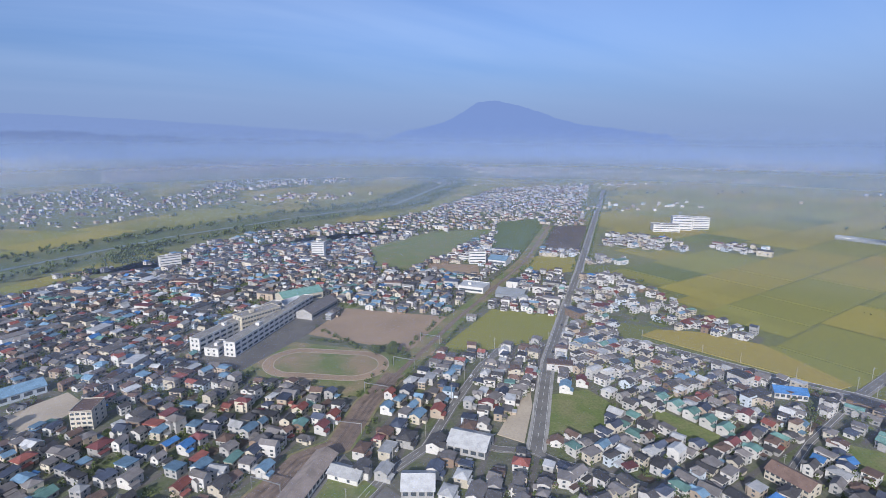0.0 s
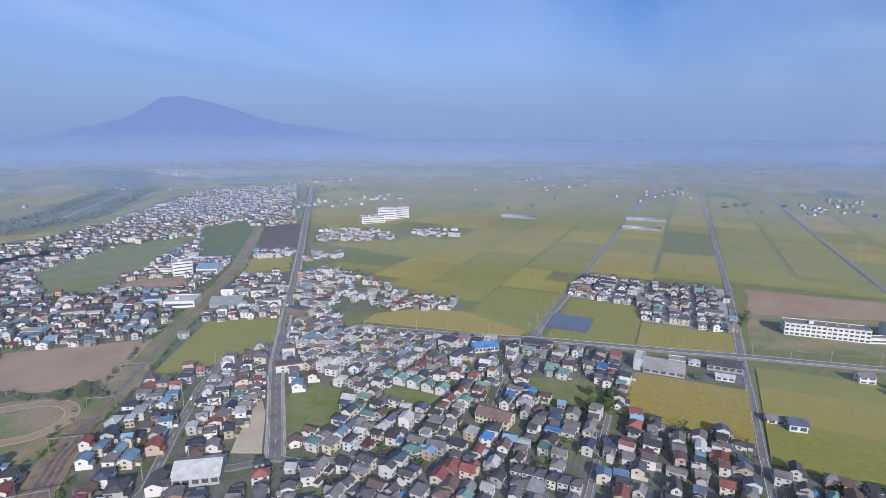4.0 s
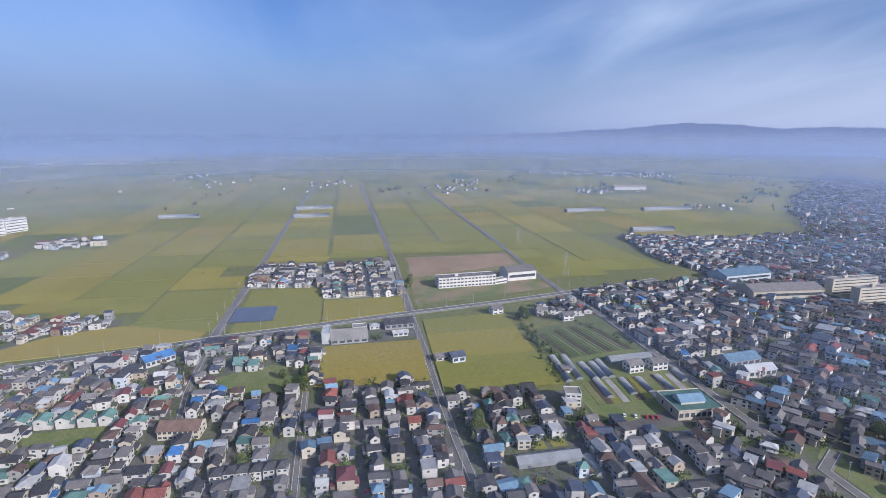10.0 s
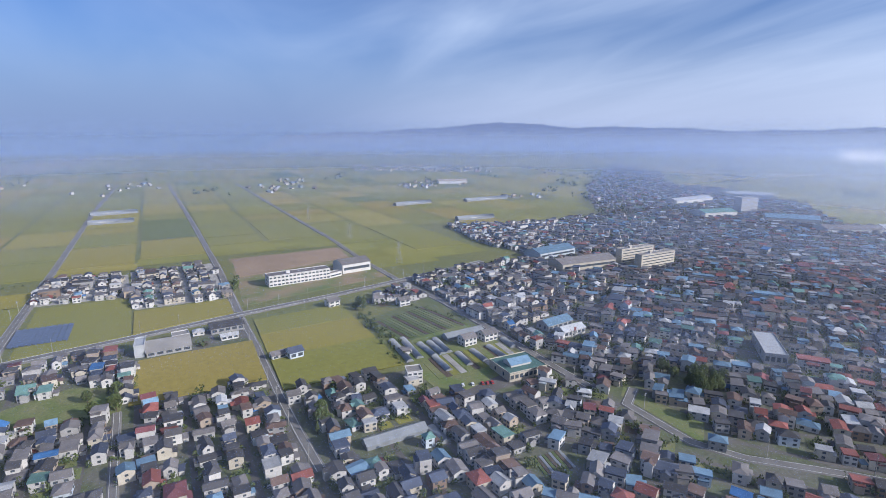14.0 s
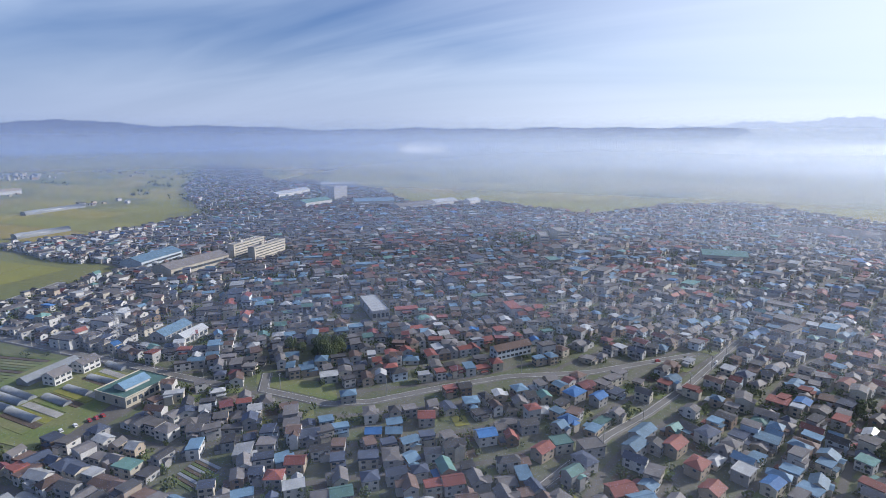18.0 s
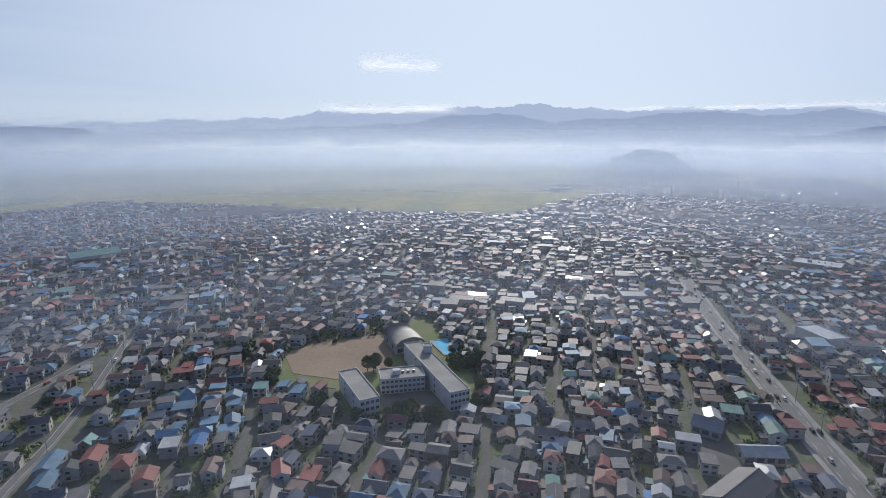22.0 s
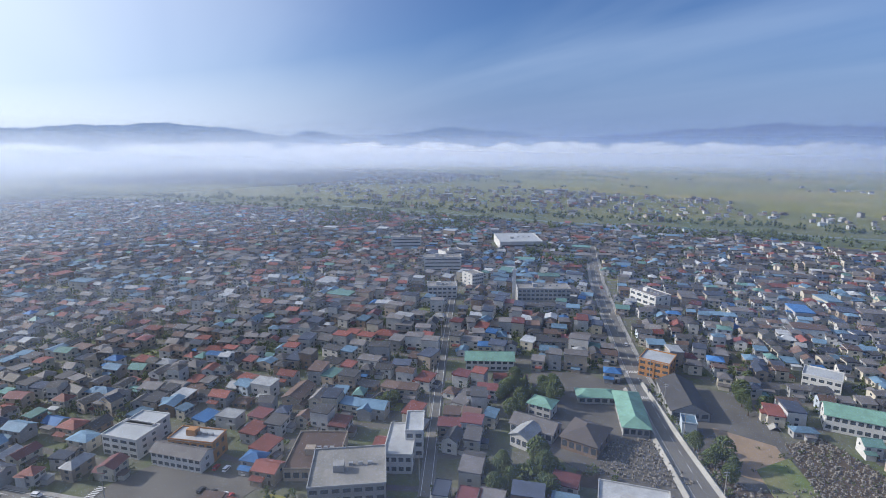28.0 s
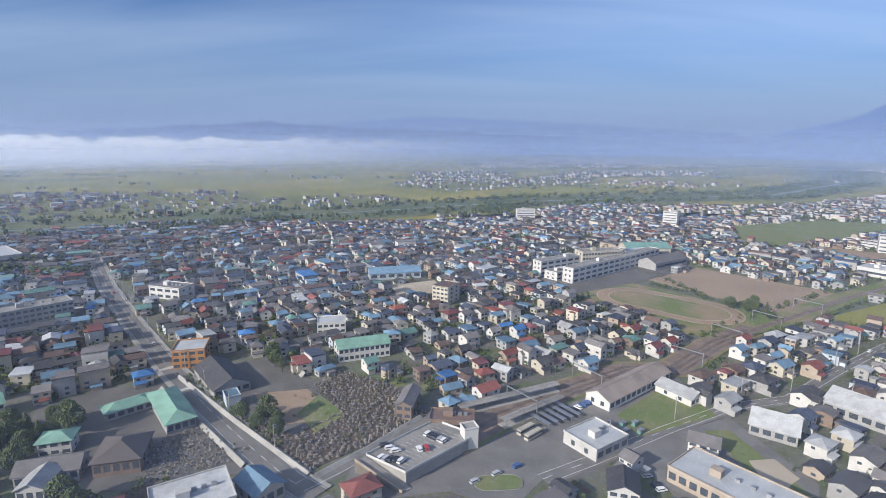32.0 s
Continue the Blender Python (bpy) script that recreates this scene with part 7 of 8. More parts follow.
def make_tree(height, spread, seed, label, conifer=False):
    rr = random.Random(seed)
    ob = thing("tree", 0, 0, 0, 0, label, "tree", "trees of the town")
    bm = bmesh.new()
    tube(bm, 0.32, 0.14, 0, height * 0.62, 7)
    for k in range(4):
        th = k * 1.6 + rr.random()
        limb = bmesh.new()
        tube(limb, 0.13, 0.05, 0, spread * 0.7, 5)
        limb.transform(Matrix.Translation((0, 0, height * (0.3 + 0.07 * k))) @ Euler((radians(50), 0, th)).to_matrix().to_4x4())
        me = bpy.data.meshes.new("limb")
        limb.to_mesh(me)
        limb.free()
        bm.from_mesh(me)
        bpy.data.meshes.remove(me)
    part("trunk", bm, M["bark"], ob)
    bm = bmesh.new()
    for _ in range(420 if not conifer else 320):
        t = rr.random()
        z = height * (0.28 + 0.7 * t)
        wide = spread * (math.sin(math.pi * (0.15 + 0.8 * t)) ** 0.7 if not conifer else (1.05 - t) * 0.8)
        th, q = rr.uniform(0, 6.283), wide * math.sqrt(rr.random())
        leaf_clump(bm, q * math.cos(th), q * math.sin(th), z, spread * rr.uniform(0.07, 0.17), rr)
    part("crown", bm, M["leaf"], ob)
    return ob


TREES = [make_tree(9, 3.4, 1, "broad green tree with a dense crown"), make_tree(7, 2.8, 2, "small round green garden tree"), make_tree(11, 4.0, 3, "tall dark green tree with an uneven crown"), make_tree(10, 2.4, 4, "dark pointed conifer with drooping branches", True)]
tree_used = [False] * 4
rt = np.random.default_rng(5)


def plant(x, y, k=None):
    k = int(rt.integers(0, 4)) if k is None else k
    m = pose(x, y, 0, 0, 0, rt.uniform(0, 360)) @ Matrix.Scale(rt.uniform(0.8, 1.25), 4)
    if tree_used[k]:
        o = copy_thing(TREES[k], m)
        o.matrix_basis = m
    else:
        TREES[k].matrix_basis = m
        tree_used[k] = True


GROVES = [([(311.7, -212.7), (304.0, -239.5), (292.5, -256.4), (263.3, -233.3), (279.6, -217.9)], 34), ([(-229.2, 131.0), (-222.1, 158.2), (-201.1, 150.8), (-202.3, 119.3)], 14), ([(-174.8, 98.6), (-166.0, 127.6), (-143.5, 111.5), (-155.4, 89.4)], 16),
          ([(-236.4, 141.4), (-237.2, 155.6), (-221.0, 163.8), (-210.9, 137.2), (-215.3, 127.8)], 9), ([(-179.5, 240.2), (-177.1, 258.2), (-153.7, 233.6), (-160.8, 223.9)], 4), ([(-152.7, 187.2), (-124.6, 184.3), (-122.8, 173.5), (-149.1, 180.8)], 6),
          ([(-62.8, -250.2), (-84.6, -240.3), (-109.1, -229.1), (-106.9, -217.7), (-59.8, -239.2)], 9), ([(-153.5, -284.2), (-158.5, -281.9), (-126.7, -217.8), (-121.3, -220.3)], 8), ([(-80.9, -303.1), (-103.2, -302.3), (-100.3, -294.2), (-82.5, -296.1)], 4),
          ([(345.7, 157.8), (359.8, 141.6), (317.3, 125.5), (311.9, 147.4)], 7), ([(292.3, 20.7), (299.5, 4.5), (278.7, 3.7), (275.3, 17.7)], 5), ([(490.4, -4.2), (495.4, -24.7), (470.7, -26.4), (463.0, -11.6)], 4), ([(80.2, 442.9), (115.0, 418.6), (110.2, 410.3), (75.9, 433.8)], 7)]
for pts, n in GROVES:
    P = np.array(pts)
    done = 0
    for _ in range(400):
        q = P.min(0) + rt.random(2) * (P.max(0) - P.min(0))
        if inside(q[0], q[1], pts):
            plant(q[0], q[1])
            done += 1
            if done >= n:
                break

wood = Bulk("garden_trees", [M["leaf"]])


def far_tree(x, y, height, spread, clumps):
    fine = math.hypot(x, y) < 520
    for _ in range(clumps * 4 if fine else clumps):
        t, th, q = rt.random(), rt.uniform(0, 6.283), spread * math.sqrt(rt.random()) * (0.95 if fine else 0.8)
        cz, r = height * (0.15 + 0.78 * t if fine else 0.25 + 0.65 * t), spread * (rt.uniform(0.13, 0.34) if fine else rt.uniform(0.3, 0.6))
        if fine:
            q *= math.sin(math.pi * (0.12 + 0.76 * t))
        cx, cy = x + q * math.cos(th), y + q * math.sin(th)
        j = rt.uniform(0.7, 1.25, 6)
        wood.add([(cx, cy, cz + r * j[0]), (cx + r * j[1], cy, cz), (cx, cy + r * j[2], cz), (cx - r * j[3], cy, cz), (cx, cy - r * j[4], cz), (cx, cy, max(0.0, cz - r * j[5]))],
                 [(0, 1, 2), (0, 2, 3), (0, 3, 4), (0, 4, 1), (5, 2, 1), (5, 3, 2), (5, 4, 3), (5, 1, 4)], [0] * 8)


def tree_row(line, step, height, spread, jitter=2.0, clumps=5, gap=0.15):
    for a, b in zip(line, line[1:]):
        a, b = np.array(a), np.array(b)
        n = int(np.hypot(*(b - a)) // step)
        for i in range(n):
            if rt.random() > gap:
                q = a + (b - a) * (i + rt.random()) / n + rt.normal(0, jitter, 2)
                far_tree(q[0], q[1], height * rt.uniform(0.6, 1.3), spread * rt.uniform(0.7, 1.2), clumps)


lawn = Bulk("garden_lawns", [M["grass"], M["soil"], RICE[0]])
for x, y, a in empty_lots:
    u, v = axes_of(a)
    wx, wy = rt.uniform(3.6, 5.2), rt.uniform(3.6, 5.2)
    z = 0.24 + rt.uniform(0, 0.05)
    c = np.array((x, y))
    lawn.add([(*(c + u * sx * wx + v * sy * wy), z) for sx, sy in ((-1, -1), (1, -1), (1, 1), (-1, 1))], [(0, 1, 2, 3)], [int(rt.choice(3, p=(0.6, 0.25, 0.15)))])
lawn.build("small green lawns and vegetable plots between houses", "gardens")
# gardens: empty lots and the gaps behind houses
for x, y, a in empty_lots:
    near_by = math.hypot(x, y)
    for _ in range(4 if near_by < 900 else 3 if near_by < 2400 else 1):
        far_tree(x + rt.normal(0, 3.0), y + rt.normal(0, 3.0), rt.uniform(2, 7), rt.uniform(1.3, 2.9), 4)
for x, y, a in lots:
    d = math.hypot(x, y)
    if d < 1500 and rt.random() < 0.55:
        an = radians(a)
        ox, oy = rt.choice((-4.6, 4.6)), rt.choice((-4.8, 4.8))
        far_tree(x + math.cos(an) * ox - math.sin(an) * oy, y + math.sin(an) * ox + math.cos(an) * oy, rt.uniform(1.8, 5), rt.uniform(0.8, 1.9), 3)
for off in (-72, -52, 48, 70):
    pts = []
    for i, p in enumerate(RIVER[:-1]):
        t = np.subtract(RIVER[i + 1], p)
        t = t / np.hypot(*t)
        pts.append(tuple(np.array(p) + np.array((-t[1], t[0])) * off))
    tree_row(pts, 8, 9, 5.5, 8, 4, 0.25)
rail_side = [tuple(np.array(p) + np.array((0.83, -0.56)) * 13) for p in RAIL[4:]]
tree_row(rail_side, 5, 3.2, 2.2, 1.2, 4, 0.2)
rail_side = [tuple(np.array(p) - np.array((0.83, -0.56)) * 13) for p in RAIL[5:]]
tree_row(rail_side, 6, 3.5, 2.3, 1.5, 4, 0.25)
for side in (-8.5, 8.5):
    tree_row([tuple(np.array(p) + np.array((0.81, -0.59)) * side) for p in ROADS["north"][0][6:]], 5, 3.4, 2.4, 1.4, 4, 0.2)
tree_row([(39.7, 518.0), (73.9, 447.4), (122.9, 445.4)], 4, 4, 2.4, 1.2, 5, 0.1)
tree_row([(-27.7, -312.9), (-45.0, -359.8), (-78.3, -368.9), (-125.9, -368.2)], 5, 5, 2.8, 1.5, 5, 0.1)
tree_row([(471.8, -19.1), (354.2, -43.1)], 5, 3, 2.2, 1.5, 4, 0.2)
tree_row([(470.0, -22.0), (430.0, -30.0), (400.0, -40.0)], 3, 3.6, 2.6, 4.0, 5, 0.1)
tree_row([(500.0, -45.0), (478.0, -78.0), (430.0, -108.0)], 5, 2.8, 2.0, 3.0, 4, 0.2)
tree_row([(564.9, 106.9), (611.3, 110.9)], 4, 6, 3, 1, 5, 0.0)
tree_row([(598.0, 393.5), (637.2, 333.0)], 6, 2, 1.5, 0.5, 3, 0.0)
for pts, n in (([(-880.3, 144.5), (-885.1, 270.2), (-794.9, 242.6), (-804.5, 135.8)], 150), ([(-793.3, 269.2), (-735.0, 377.6), (-678.5, 348.9), (-732.5, 248.6)], 120), ([(-581.8, 549.2), (-505.8, 722.6), (-465.1, 666.5), (-539.4, 510.2)], 160),
               ([(-556.5, 348.3), (-520.4, 387.7), (-425.1, 329.7), (-491.1, 306.0)], 60), ([(430.6, -683.0), (372.3, -722.0), (326.5, -630.5), (375.4, -599.2)], 60), ([(896.1, 2821.1), (1046.2, 2780.1), (721.2, 1977.7), (636.1, 2002.4)], 160), ([(-219.5, 995.9), (-178.9, 1007.4), (-155.3, 909.3), (-259.7, 761.6)], 120),
               ([(2129.9, -1048.4), (2039.9, -1282.2), (1145.7, -705.3), (1122.3, -612.4)], 260), ([(-944.7, 151.8), (-968.1, 300.6), (-883.0, 267.3), (-863.7, 144.2)], 150), ([(-806.6, 328.8), (-799.9, 427.5), (-733.0, 380.5), (-747.9, 306.3)], 150)):
    P = np.array(pts)
    done = 0
    for _ in range(4000):
        q = P.min(0) + rt.random(2) * (P.max(0) - P.min(0))
        if inside(q[0], q[1], pts):
            far_tree(q[0], q[1], rt.uniform(7, 12), rt.uniform(3, 5), 4)
            done += 1
            if done >= n:
                break
for _ in range(420):
    r, az = rt.uniform(1300, 4300), rt.uniform(0, 360)
    x, y = r * math.sin(radians(az)), r * math.cos(radians(az))
    if not inside(x, y, TOWN):
        for _ in range(int(rt.integers(1, 9))):
            far_tree(x + rt.normal(0, 45), y + rt.normal(0, 12), rt.uniform(5, 10), rt.uniform(4, 8), 3)
for line, step, height, spread in (([(32.8, 484.8), (70.6, 461.0)], 3, 3.4, 2.2), ([(80.4, 444.1), (113.5, 416.6)], 3, 3.0, 2.0), ([(42.1, 363.6), (80.1, 364.1), (109.5, 398.6)], 3.5, 2.4, 1.6),
                                   ([(-25.3, 418.4), (11.1, 379.2), (42.1, 363.6)], 3.5, 2.2, 1.5), ([(-204.0, 210.4), (-149.5, 183.1), (-123.8, 171.0)], 3.5, 2.6, 1.7)):
    tree_row(line, step, height, spread, 0.8, 5, 0.1)
for _ in range(260):
    q = np.array((-106.4, 211.3)) + rt.normal(0, 28, 2)
    if inside(q[0], q[1], OPEN["cemetery"]):
        far_tree(q[0], q[1], rt.uniform(0.8, 2.0), rt.uniform(0.5, 1.1), 3)
for c, n, sx in (((-72.6, -240.3), 16, 11), ((-53.6, -264.0), 12, 9), ((-91.0, -235.1), 14, 10), ((-142.2, -281.5), 16, 10), ((-27.7, -312.9), 10, 8), ((-19.0, -352.7), 10, 9), ((-151.8, -285.0), 14, 9), ((-394.9, -95.8), 14, 14), ((-486.3, 67.0), 14, 16), ((-239.4, 72.2), 10, 9), ((-156.1, 110.2), 16, 9), ((-217.6, 146.4), 12, 9), ((-191.9, 263.7), 6, 5)):
    for _ in range(n):
        q = np.array(c) + rt.normal(0, sx * 0.5, 2)
        if not any(math.hypot(q[0] - kx, q[1] - ky) < kr * 0.7 for kx, ky, kr in KEEP_CLEAR):
            far_tree(q[0], q[1], rt.uniform(5, 9), rt.uniform(2.2, 3.6), 14)
# shrubs and small trees in the gardens between the houses
for x, y, a in lots:
    dist = math.hypot(x, y)
    if dist < 1900:
        for _ in range(int(rt.integers(0, 5 if dist < 420 else 3 if dist < 800 else 2))):
            u, v = axes_of(a)
            p = np.array((x, y)) + u * rt.choice((-1, 1)) * rt.uniform(4.2, 5.4) + v * rt.choice((-1, 1)) * rt.uniform(3.3, 5.6)
            far_tree(p[0], p[1], rt.uniform(1.6, 4.4) * (1.6 if rt.random() < 0.18 else 1.0), rt.uniform(1.0, 2.2), int(rt.integers(3, 7)))
wood.build("dark green garden trees, hedges and far woods", "trees")

# ---------------------------------------------------------------- cemetery
graves = Bulk("gravestones", [M["stone"]])
for pts, n in ((OPEN["cemetery"], 900), ([(-170.5, 150.9), (-164.6, 173.0), (-131.9, 164.1), (-136.6, 150.8), (-154.1, 134.3)], 330)):
    P = np.array(pts)
    u, v = axes_of(TOWN_ANGLE)
    UV = np.stack([P @ u, P @ v], 1)
    for a in np.arange(UV[:, 0].min(), UV[:, 0].max(), 2.1):
        for b in np.arange(UV[:, 1].min(), UV[:, 1].max(), 1.9):
            q = (a + rt.normal(0, 0.55)) * u + (b + rt.normal(0, 0.5)) * v
            if not inside(q[0], q[1], pts) or rt.random() < 0.16 or inside(q[0], q[1], OPEN["kindergarten"]):
                continue
            w, h = rt.uniform(0.35, 0.85), rt.uniform(0.7, 1.7)
            for ww, z0, z1 in ((w * 1.8, 0.1, 0.45), (w, 0.45, h)):
                vs = [tuple(q + u * sx * ww / 2 + v * sy * ww / 2) for sx, sy in ((-1, -1), (1, -1), (1, 1), (-1, 1))]
                graves.add([(x, y, z0) for x, y in vs] + [(x, y, z1) for x, y in vs], [(4, 5, 6, 7), (0, 1, 5, 4), (1, 2, 6, 5), (2, 3, 7, 6), (3, 0, 4, 7)], [0] * 5)
graves.build("hundreds of grey gravestones in crowded rows", "gravestones")

for line, high, label in (([(-208.6, 208.8), (-150.9, 181.1), (-101.0, 158.5)], 1.5, "pale rendered wall between road and cemetery"), ([(-207.0, 195.9), (-162.3, 173.8), (-126.8, 155.6)], 1.5, "pale rendered wall before the temple graves"),
                          ([(-159.4, 239.2), (-147.6, 229.9)], 2.2, "white wall at the corner of the yard"), ([(-98.8, 157.9), (-88.5, 180.5), (-77.4, 210.4)], 1.6, "grey block wall along the cemetery lane"),
                          ([(-245.5, 275.3), (-201.6, 255.2)], 1.4, "pale garden wall along a narrow lane")):
    v, f = causeway(line, 0.16, high)
    tagged(from_lists("boundary_wall", v, f, [M["concrete"]]), label, "wall", "boundary walls")
oval(-34.6, 176.2, TOWN_ANGLE - 30, 9, 4.2, None, 0.36, M["grass"], "green_island", "green oval traffic island on the forecourt", "traffic island")
oval(-34.6, 176.2, TOWN_ANGLE - 30, 9, 4.2, 0.35, 0.42, M["concrete"], "island_kerb", "pale kerb round the traffic island", "kerb")
for k, (dx, dy) in enumerate(((0, 0), (5, 2), (1, -6), (7, -4))):
    q = (8.0, 231.6)
    tb_ = thing("transformer", q[0] + dx, q[1] + dy, 0, TOWN_ANGLE, "grey-green transformer cabinet in a grassy yard", "transformer", "transformers in the yard")
    part("plinth", boxes((-1.5, 1.5, -1.2, 1.2, 0, 0.35)), M["concrete"], tb_)
    part("body", boxes((-1.2, 1.2, -0.9, 0.9, 0.35, 2.4)), R["blue-green"], tb_)
    part("lid", boxes((-1.35, 1.35, -1.05, 1.05, 2.4, 2.55)), M["metal"], tb_)

# ---------------------------------------------------------------- poles, masts, cars
rp = random.Random(3)


def make_pole(h):
    ob = thing("utility_pole", 0, 0, 0, 0, "grey concrete utility pole with crossarms", "pole", "utility poles")
    part("shaft", tube(bmesh.new(), 0.2, 0.13, 0, h, 7), M["pole"], ob)
    part("crossarm", boxes((-1.1, 1.1, -0.07, 0.07, h - 0.7, h - 0.55)), M["metal"], ob)
    part("crossarm", boxes((-0.8, 0.8, -0.07, 0.07, h - 1.8, h - 1.66)), M["metal"], ob)
    return ob


pole = make_pole(11.5)
first = True
for key, (line, half) in ROADS.items():
    for a, b in zip(line, line[1:]):
        a, b = np.array(a), np.array(b)
        ln = float(np.hypot(*(b - a)))
        t = (b - a) / ln
        for i in range(int(ln // 30)):
            q = a + t * (i * 30 + 10) + np.array((-t[1], t[0])) * (half + 0.8)
            if math.hypot(*q) > 620:
                continue
            m = pose(q[0], q[1], 0, 0, 0, math.degrees(math.atan2(t[1], t[0])) + 90)
            if first:
                pole.matrix_basis = m
                first = False
            else:
                copy_thing(pole, m)

gantry = thing("rail_gantry", 0, 0, 0, 0, "steel overhead-line gantry across the railway", "gantry", "rail gantries")
for x in (-9.5, 9.5):
    part("mast", boxes((x - 0.16, x + 0.16, -0.16, 0.16, 0, 8.2)), M["metal"], gantry)
part("beam", boxes((-9.7, 9.7, -0.2, 0.2, 7.6, 8.0)), M["metal"], gantry)
first = True
for a, b in zip(RAIL[:9], RAIL[1:9]):
    a, b = np.array(a), np.array(b)
    ln = float(np.hypot(*(b - a)))
    for i in range(int(ln // 45)):
        q = a + (b - a) * (i * 45 + 15) / ln
        m = pose(q[0], q[1], 0, 0, 0, math.degrees(math.atan2(*(b - a)[::-1])) + 90)
        if first:
            gantry.matrix_basis = m
            first = False
        else:
            copy_thing(gantry, m)


def pylon(x, y, h, rz):
    ob = thing("power_pylon", x, y, 0, rz, "steel lattice power pylon", "pylon", "power pylons")
    for sx in (-1, 1):
        for sy in (-1, 1):
            a, b = Vector((sx * h * 0.1, sy * h * 0.1, 0)), Vector((sx * 0.3, sy * 0.3, h))
            d = b - a
            leg = bmesh.new()
            tube(leg, 0.16, 0.1, 0, d.length, 4)
            leg.transform(Matrix.Translation(a) @ d.to_track_quat("Z", "Y").to_matrix().to_4x4())
            part("leg", leg, M["metal"], ob)
    for k in range(7):
        z = h * (0.1 + 0.12 * k)
        s = h * 0.1 * (1 - z / h) + 0.3
        part("brace", boxes((-s, s, -s - 0.06, -s + 0.06, z, z + 0.14), (-s, s, s - 0.06, s + 0.06, z, z + 0.14), (-s - 0.06, -s + 0.06, -s, s, z, z + 0.14), (s - 0.06, s + 0.06, -s, s, z, z + 0.14)), M["metal"], ob)
    for k, wide in ((0.74, 4.5), (0.85, 4.0), (0.95, 3.2)):
        part("arm", boxes((-wide, wide, -0.12, 0.12, h * k, h * k + 0.25)), M["metal"], ob)


for q, h in (((651.7, -77.1), 30), ((420.0, -147.5), 26), ((827.9, -22.9), 26), ((1033.9, 47.0), 26), ((430.2, -151.8), 24)):
    pylon(q[0], q[1], h, PLAIN_ANGLE + 90)

CAR_PAINT = [("white", (0.75, 0.75, 0.75)), ("silver", (0.42, 0.43, 0.45)), ("black", (0.03, 0.03, 0.035)), ("blue", (0.05, 0.12, 0.33)), ("red", (0.4, 0.05, 0.05))]
TYRE = material("tyre_rubber", (0.03, 0.03, 0.03), 0.8)


def make_car(n):
    nm, c = CAR_PAINT[n]
    ob = thing("car", 0, 0, 0, 0, f"small {nm} car with dark windows", "car", "cars")
    bm = boxes((-2.0, 2.0, -0.84, 0.84, 0.32, 0.86))
    box(bm, -1.75, 1.0, -0.74, 0.74, 1.36, 1.46)
    bmesh.ops.bevel(bm, geom=[e for e in bm.edges], offset=0.09, segments=1, affect="EDGES")
    part("body", bm, material("car_paint_" + nm, c, 0.25, vary=0.05), ob)
    part("cabin_glass", boxes((-1.72, 0.98, -0.72, 0.72, 0.87, 1.355)), M["glass"], ob)
    for x in (-1.25, 1.25):
        for y in (-0.8, 0.8):
            w = bmesh.new()
            tube(w, 0.31, 0.31, -0.1, 0.1, 10)
            w.transform(Matrix.Translation((x, y, 0.31)) @ Matrix.Rotation(radians(90), 4, "X"))
            part("wheel", w, TYRE, ob)
    return ob


CARS = [make_car(n) for n in range(5)]
car_used = [False] * 5


def park(x, y, rz, z=0.14):
    n = rp.choice((0, 0, 0, 1, 1, 2, 2, 3, 4))
    m = pose(x, y, z, 0, 0, rz)
    if car_used[n]:
        copy_thing(CARS[n], m)
    else:
        CARS[n].matrix_basis = m
        car_used[n] = True


def car_row(q0, q1, n, turn, z=0.14, keep=0.7):
    q0, q1 = np.array(q0), np.array(q1)
    base = math.degrees(math.atan2(*(q1 - q0)[::-1]))
    for i in range(n):
        if rp.random() < keep:
            q = q0 + (q1 - q0) * i / max(1, n - 1)
            park(q[0], q[1], base + turn + rp.uniform(-2, 2), z)


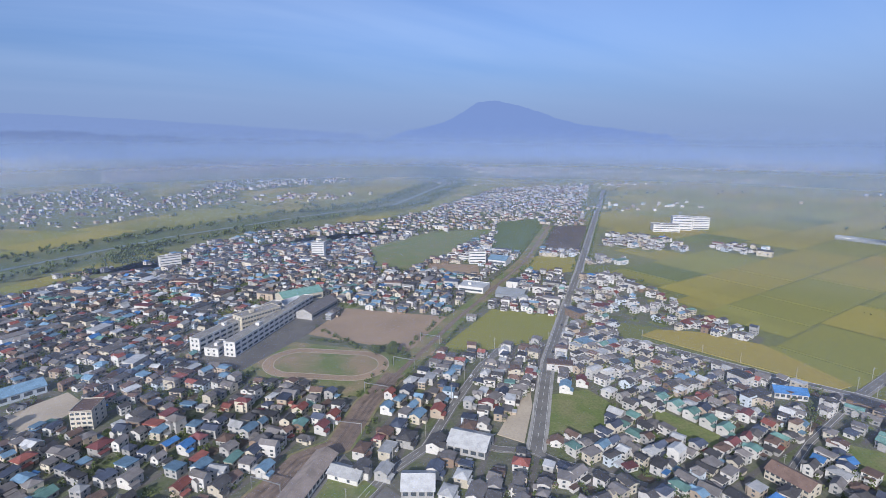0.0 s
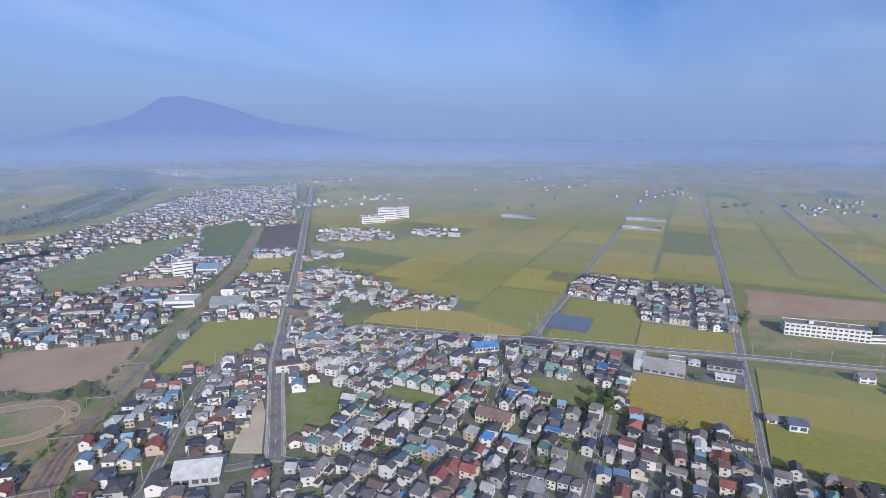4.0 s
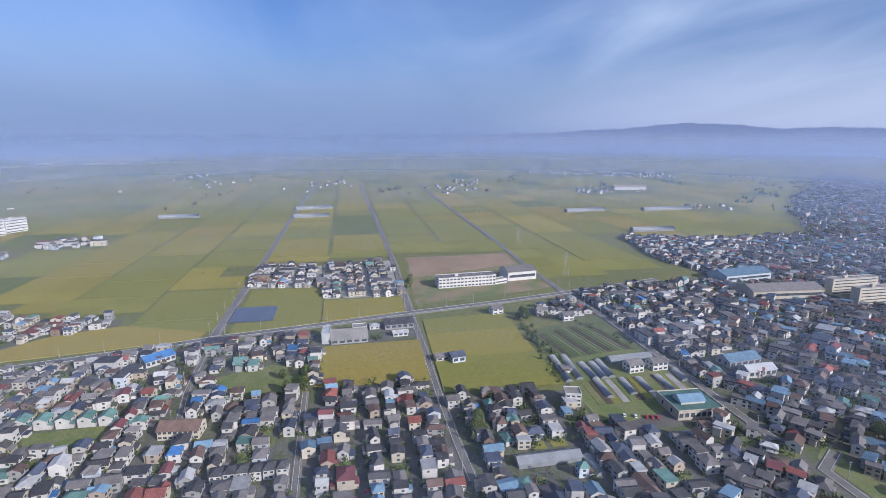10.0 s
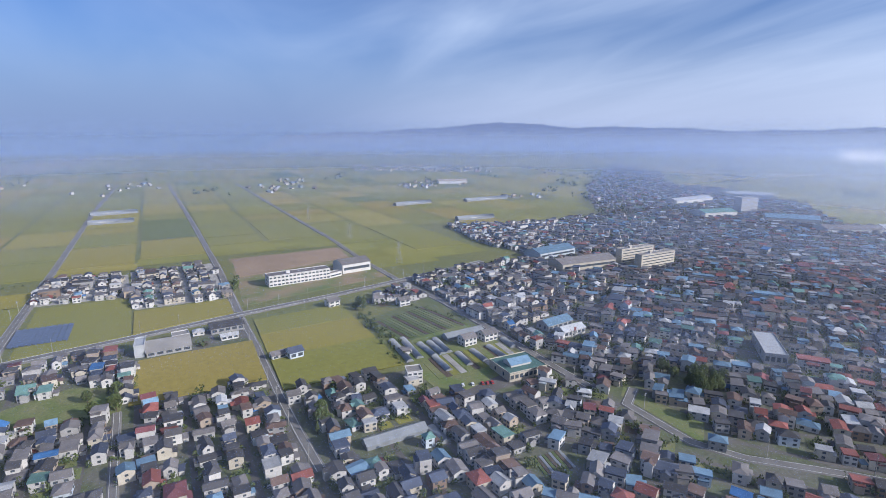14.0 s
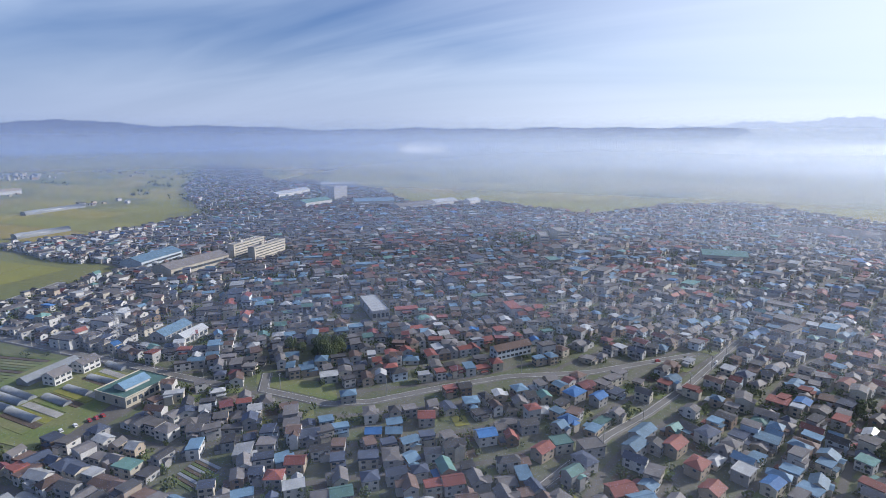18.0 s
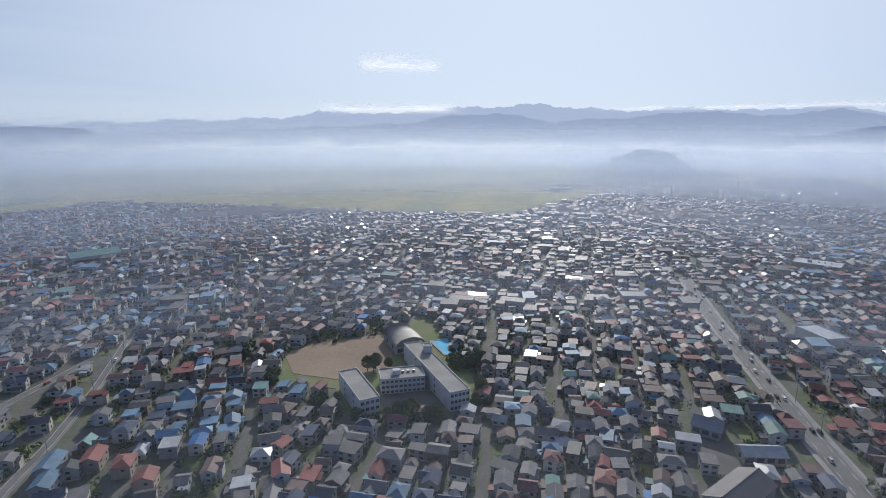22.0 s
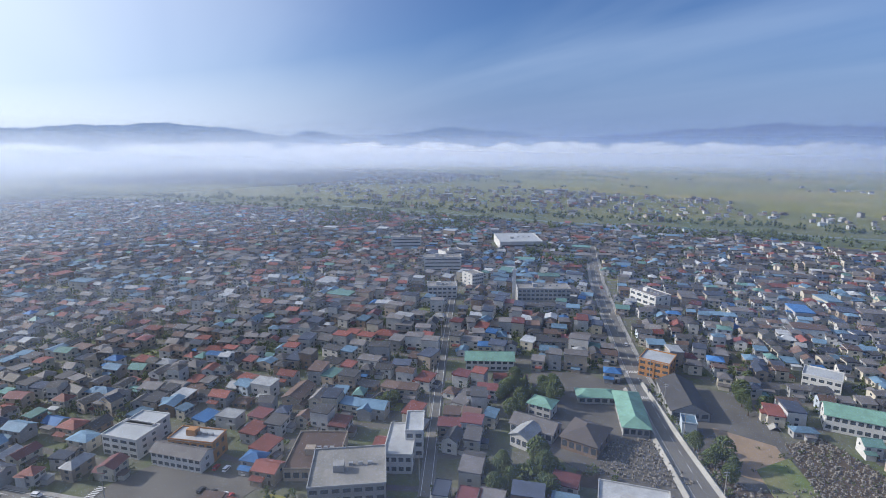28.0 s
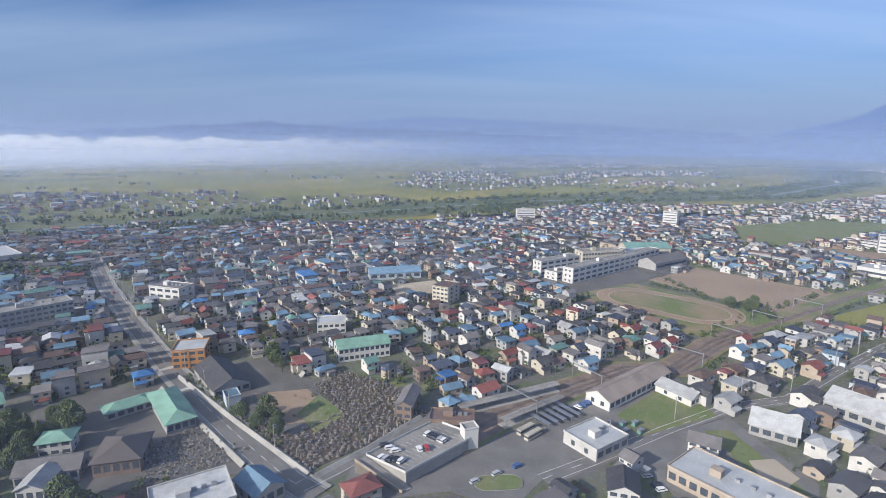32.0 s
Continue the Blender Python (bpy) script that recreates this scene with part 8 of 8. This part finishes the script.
car_row((-13.5, 238.7), (-7.6, 248.1), 4, 90, keep=1.0)
car_row((-79.7, 177.5), (-74.1, 175.4), 3, 60, 5.02, 1.0)
car_row((-77.4, 169.7), (-69.6, 170.1), 5, 70, 5.02, 1.0)
car_row((-66.6, 190.5), (-59.1, 187.9), 6, 90, 5.02, 1.0)
car_row((-66.0, 179.3), (-63.7, 181.0), 2, 90, 5.02, 1.0)
car_row((-42.7, 173.8), (-29.9, 187.8), 3, 5, keep=1.0)
car_row((-201.2, -10.1), (-193.2, -0.3), 6, 90)
car_row((-214.6, -4.9), (-212.1, -1.1), 2, 90, keep=1.0)
car_row((-206.5, 5.6), (-205.0, 8.6), 1, 90, keep=1.0)
car_row((315.7, -70.1), (314.9, -96.9), 9, 90, keep=0.4)
car_row((13.6, 201.8), (20.8, 190.3), 6, 90, keep=0.5)
for key, lane, step in (("avenue", 1.7, 31), ("avenue", -1.7, 37), ("avenue", 4.8, 53), ("temple", 1.7, 60), ("north", -1.6, 62), ("north", 1.6, 90), ("station", 1.5, 58), ("curve", -1.5, 60), ("plain_b", 1.4, 150), ("mill", 1.4, 70)):
    line = ROADS[key][0]
    for a, b in zip(line, line[1:]):
        a, b = np.array(a), np.array(b)
        ln = float(np.hypot(*(b - a)))
        t = (b - a) / ln
        for i in range(int(ln // step)):
            q = a + t * (i * step + rp.uniform(4, step - 4)) + np.array((-t[1], t[0])) * lane
            if 150 < math.hypot(*q) < 620:
                park(q[0], q[1], math.degrees(math.atan2(t[1], t[0])), 0.40)
for x, y, a in near[::5]:
    an = radians(a)
    park(x + math.cos(an) * 5.0 - math.sin(an) * 4.4, y + math.sin(an) * 5.0 + math.cos(an) * 4.4, a + rp.choice((0, 90)), 0.05)
bus_at = np.array((-31.0, 213.4))
for k in range(2):
    bus = thing("bus", bus_at[0] + k * 3.6, bus_at[1] - k * 3.0, 0.1, 60, "small cream bus on the station forecourt", "bus", "buses")
    part("body", boxes((-4.5, 4.5, -1.15, 1.15, 0.4, 1.5), (-4.5, 4.5, -1.15, 1.15, 2.35, 2.9)), W_CREAM, bus)
    part("window_band", boxes((-4.45, 4.45, -1.1, 1.1, 1.505, 2.345)), M["glass"], bus)
    for x in (-2.8, 2.8):
        for y in (-1.0, 1.0):
            w = bmesh.new()
            tube(w, 0.42, 0.42, -0.13, 0.13, 10)
            w.transform(Matrix.Translation((x, y, 0.42)) @ Matrix.Rotation(radians(90), 4, "X"))
            part("wheel", w, TYRE, bus)
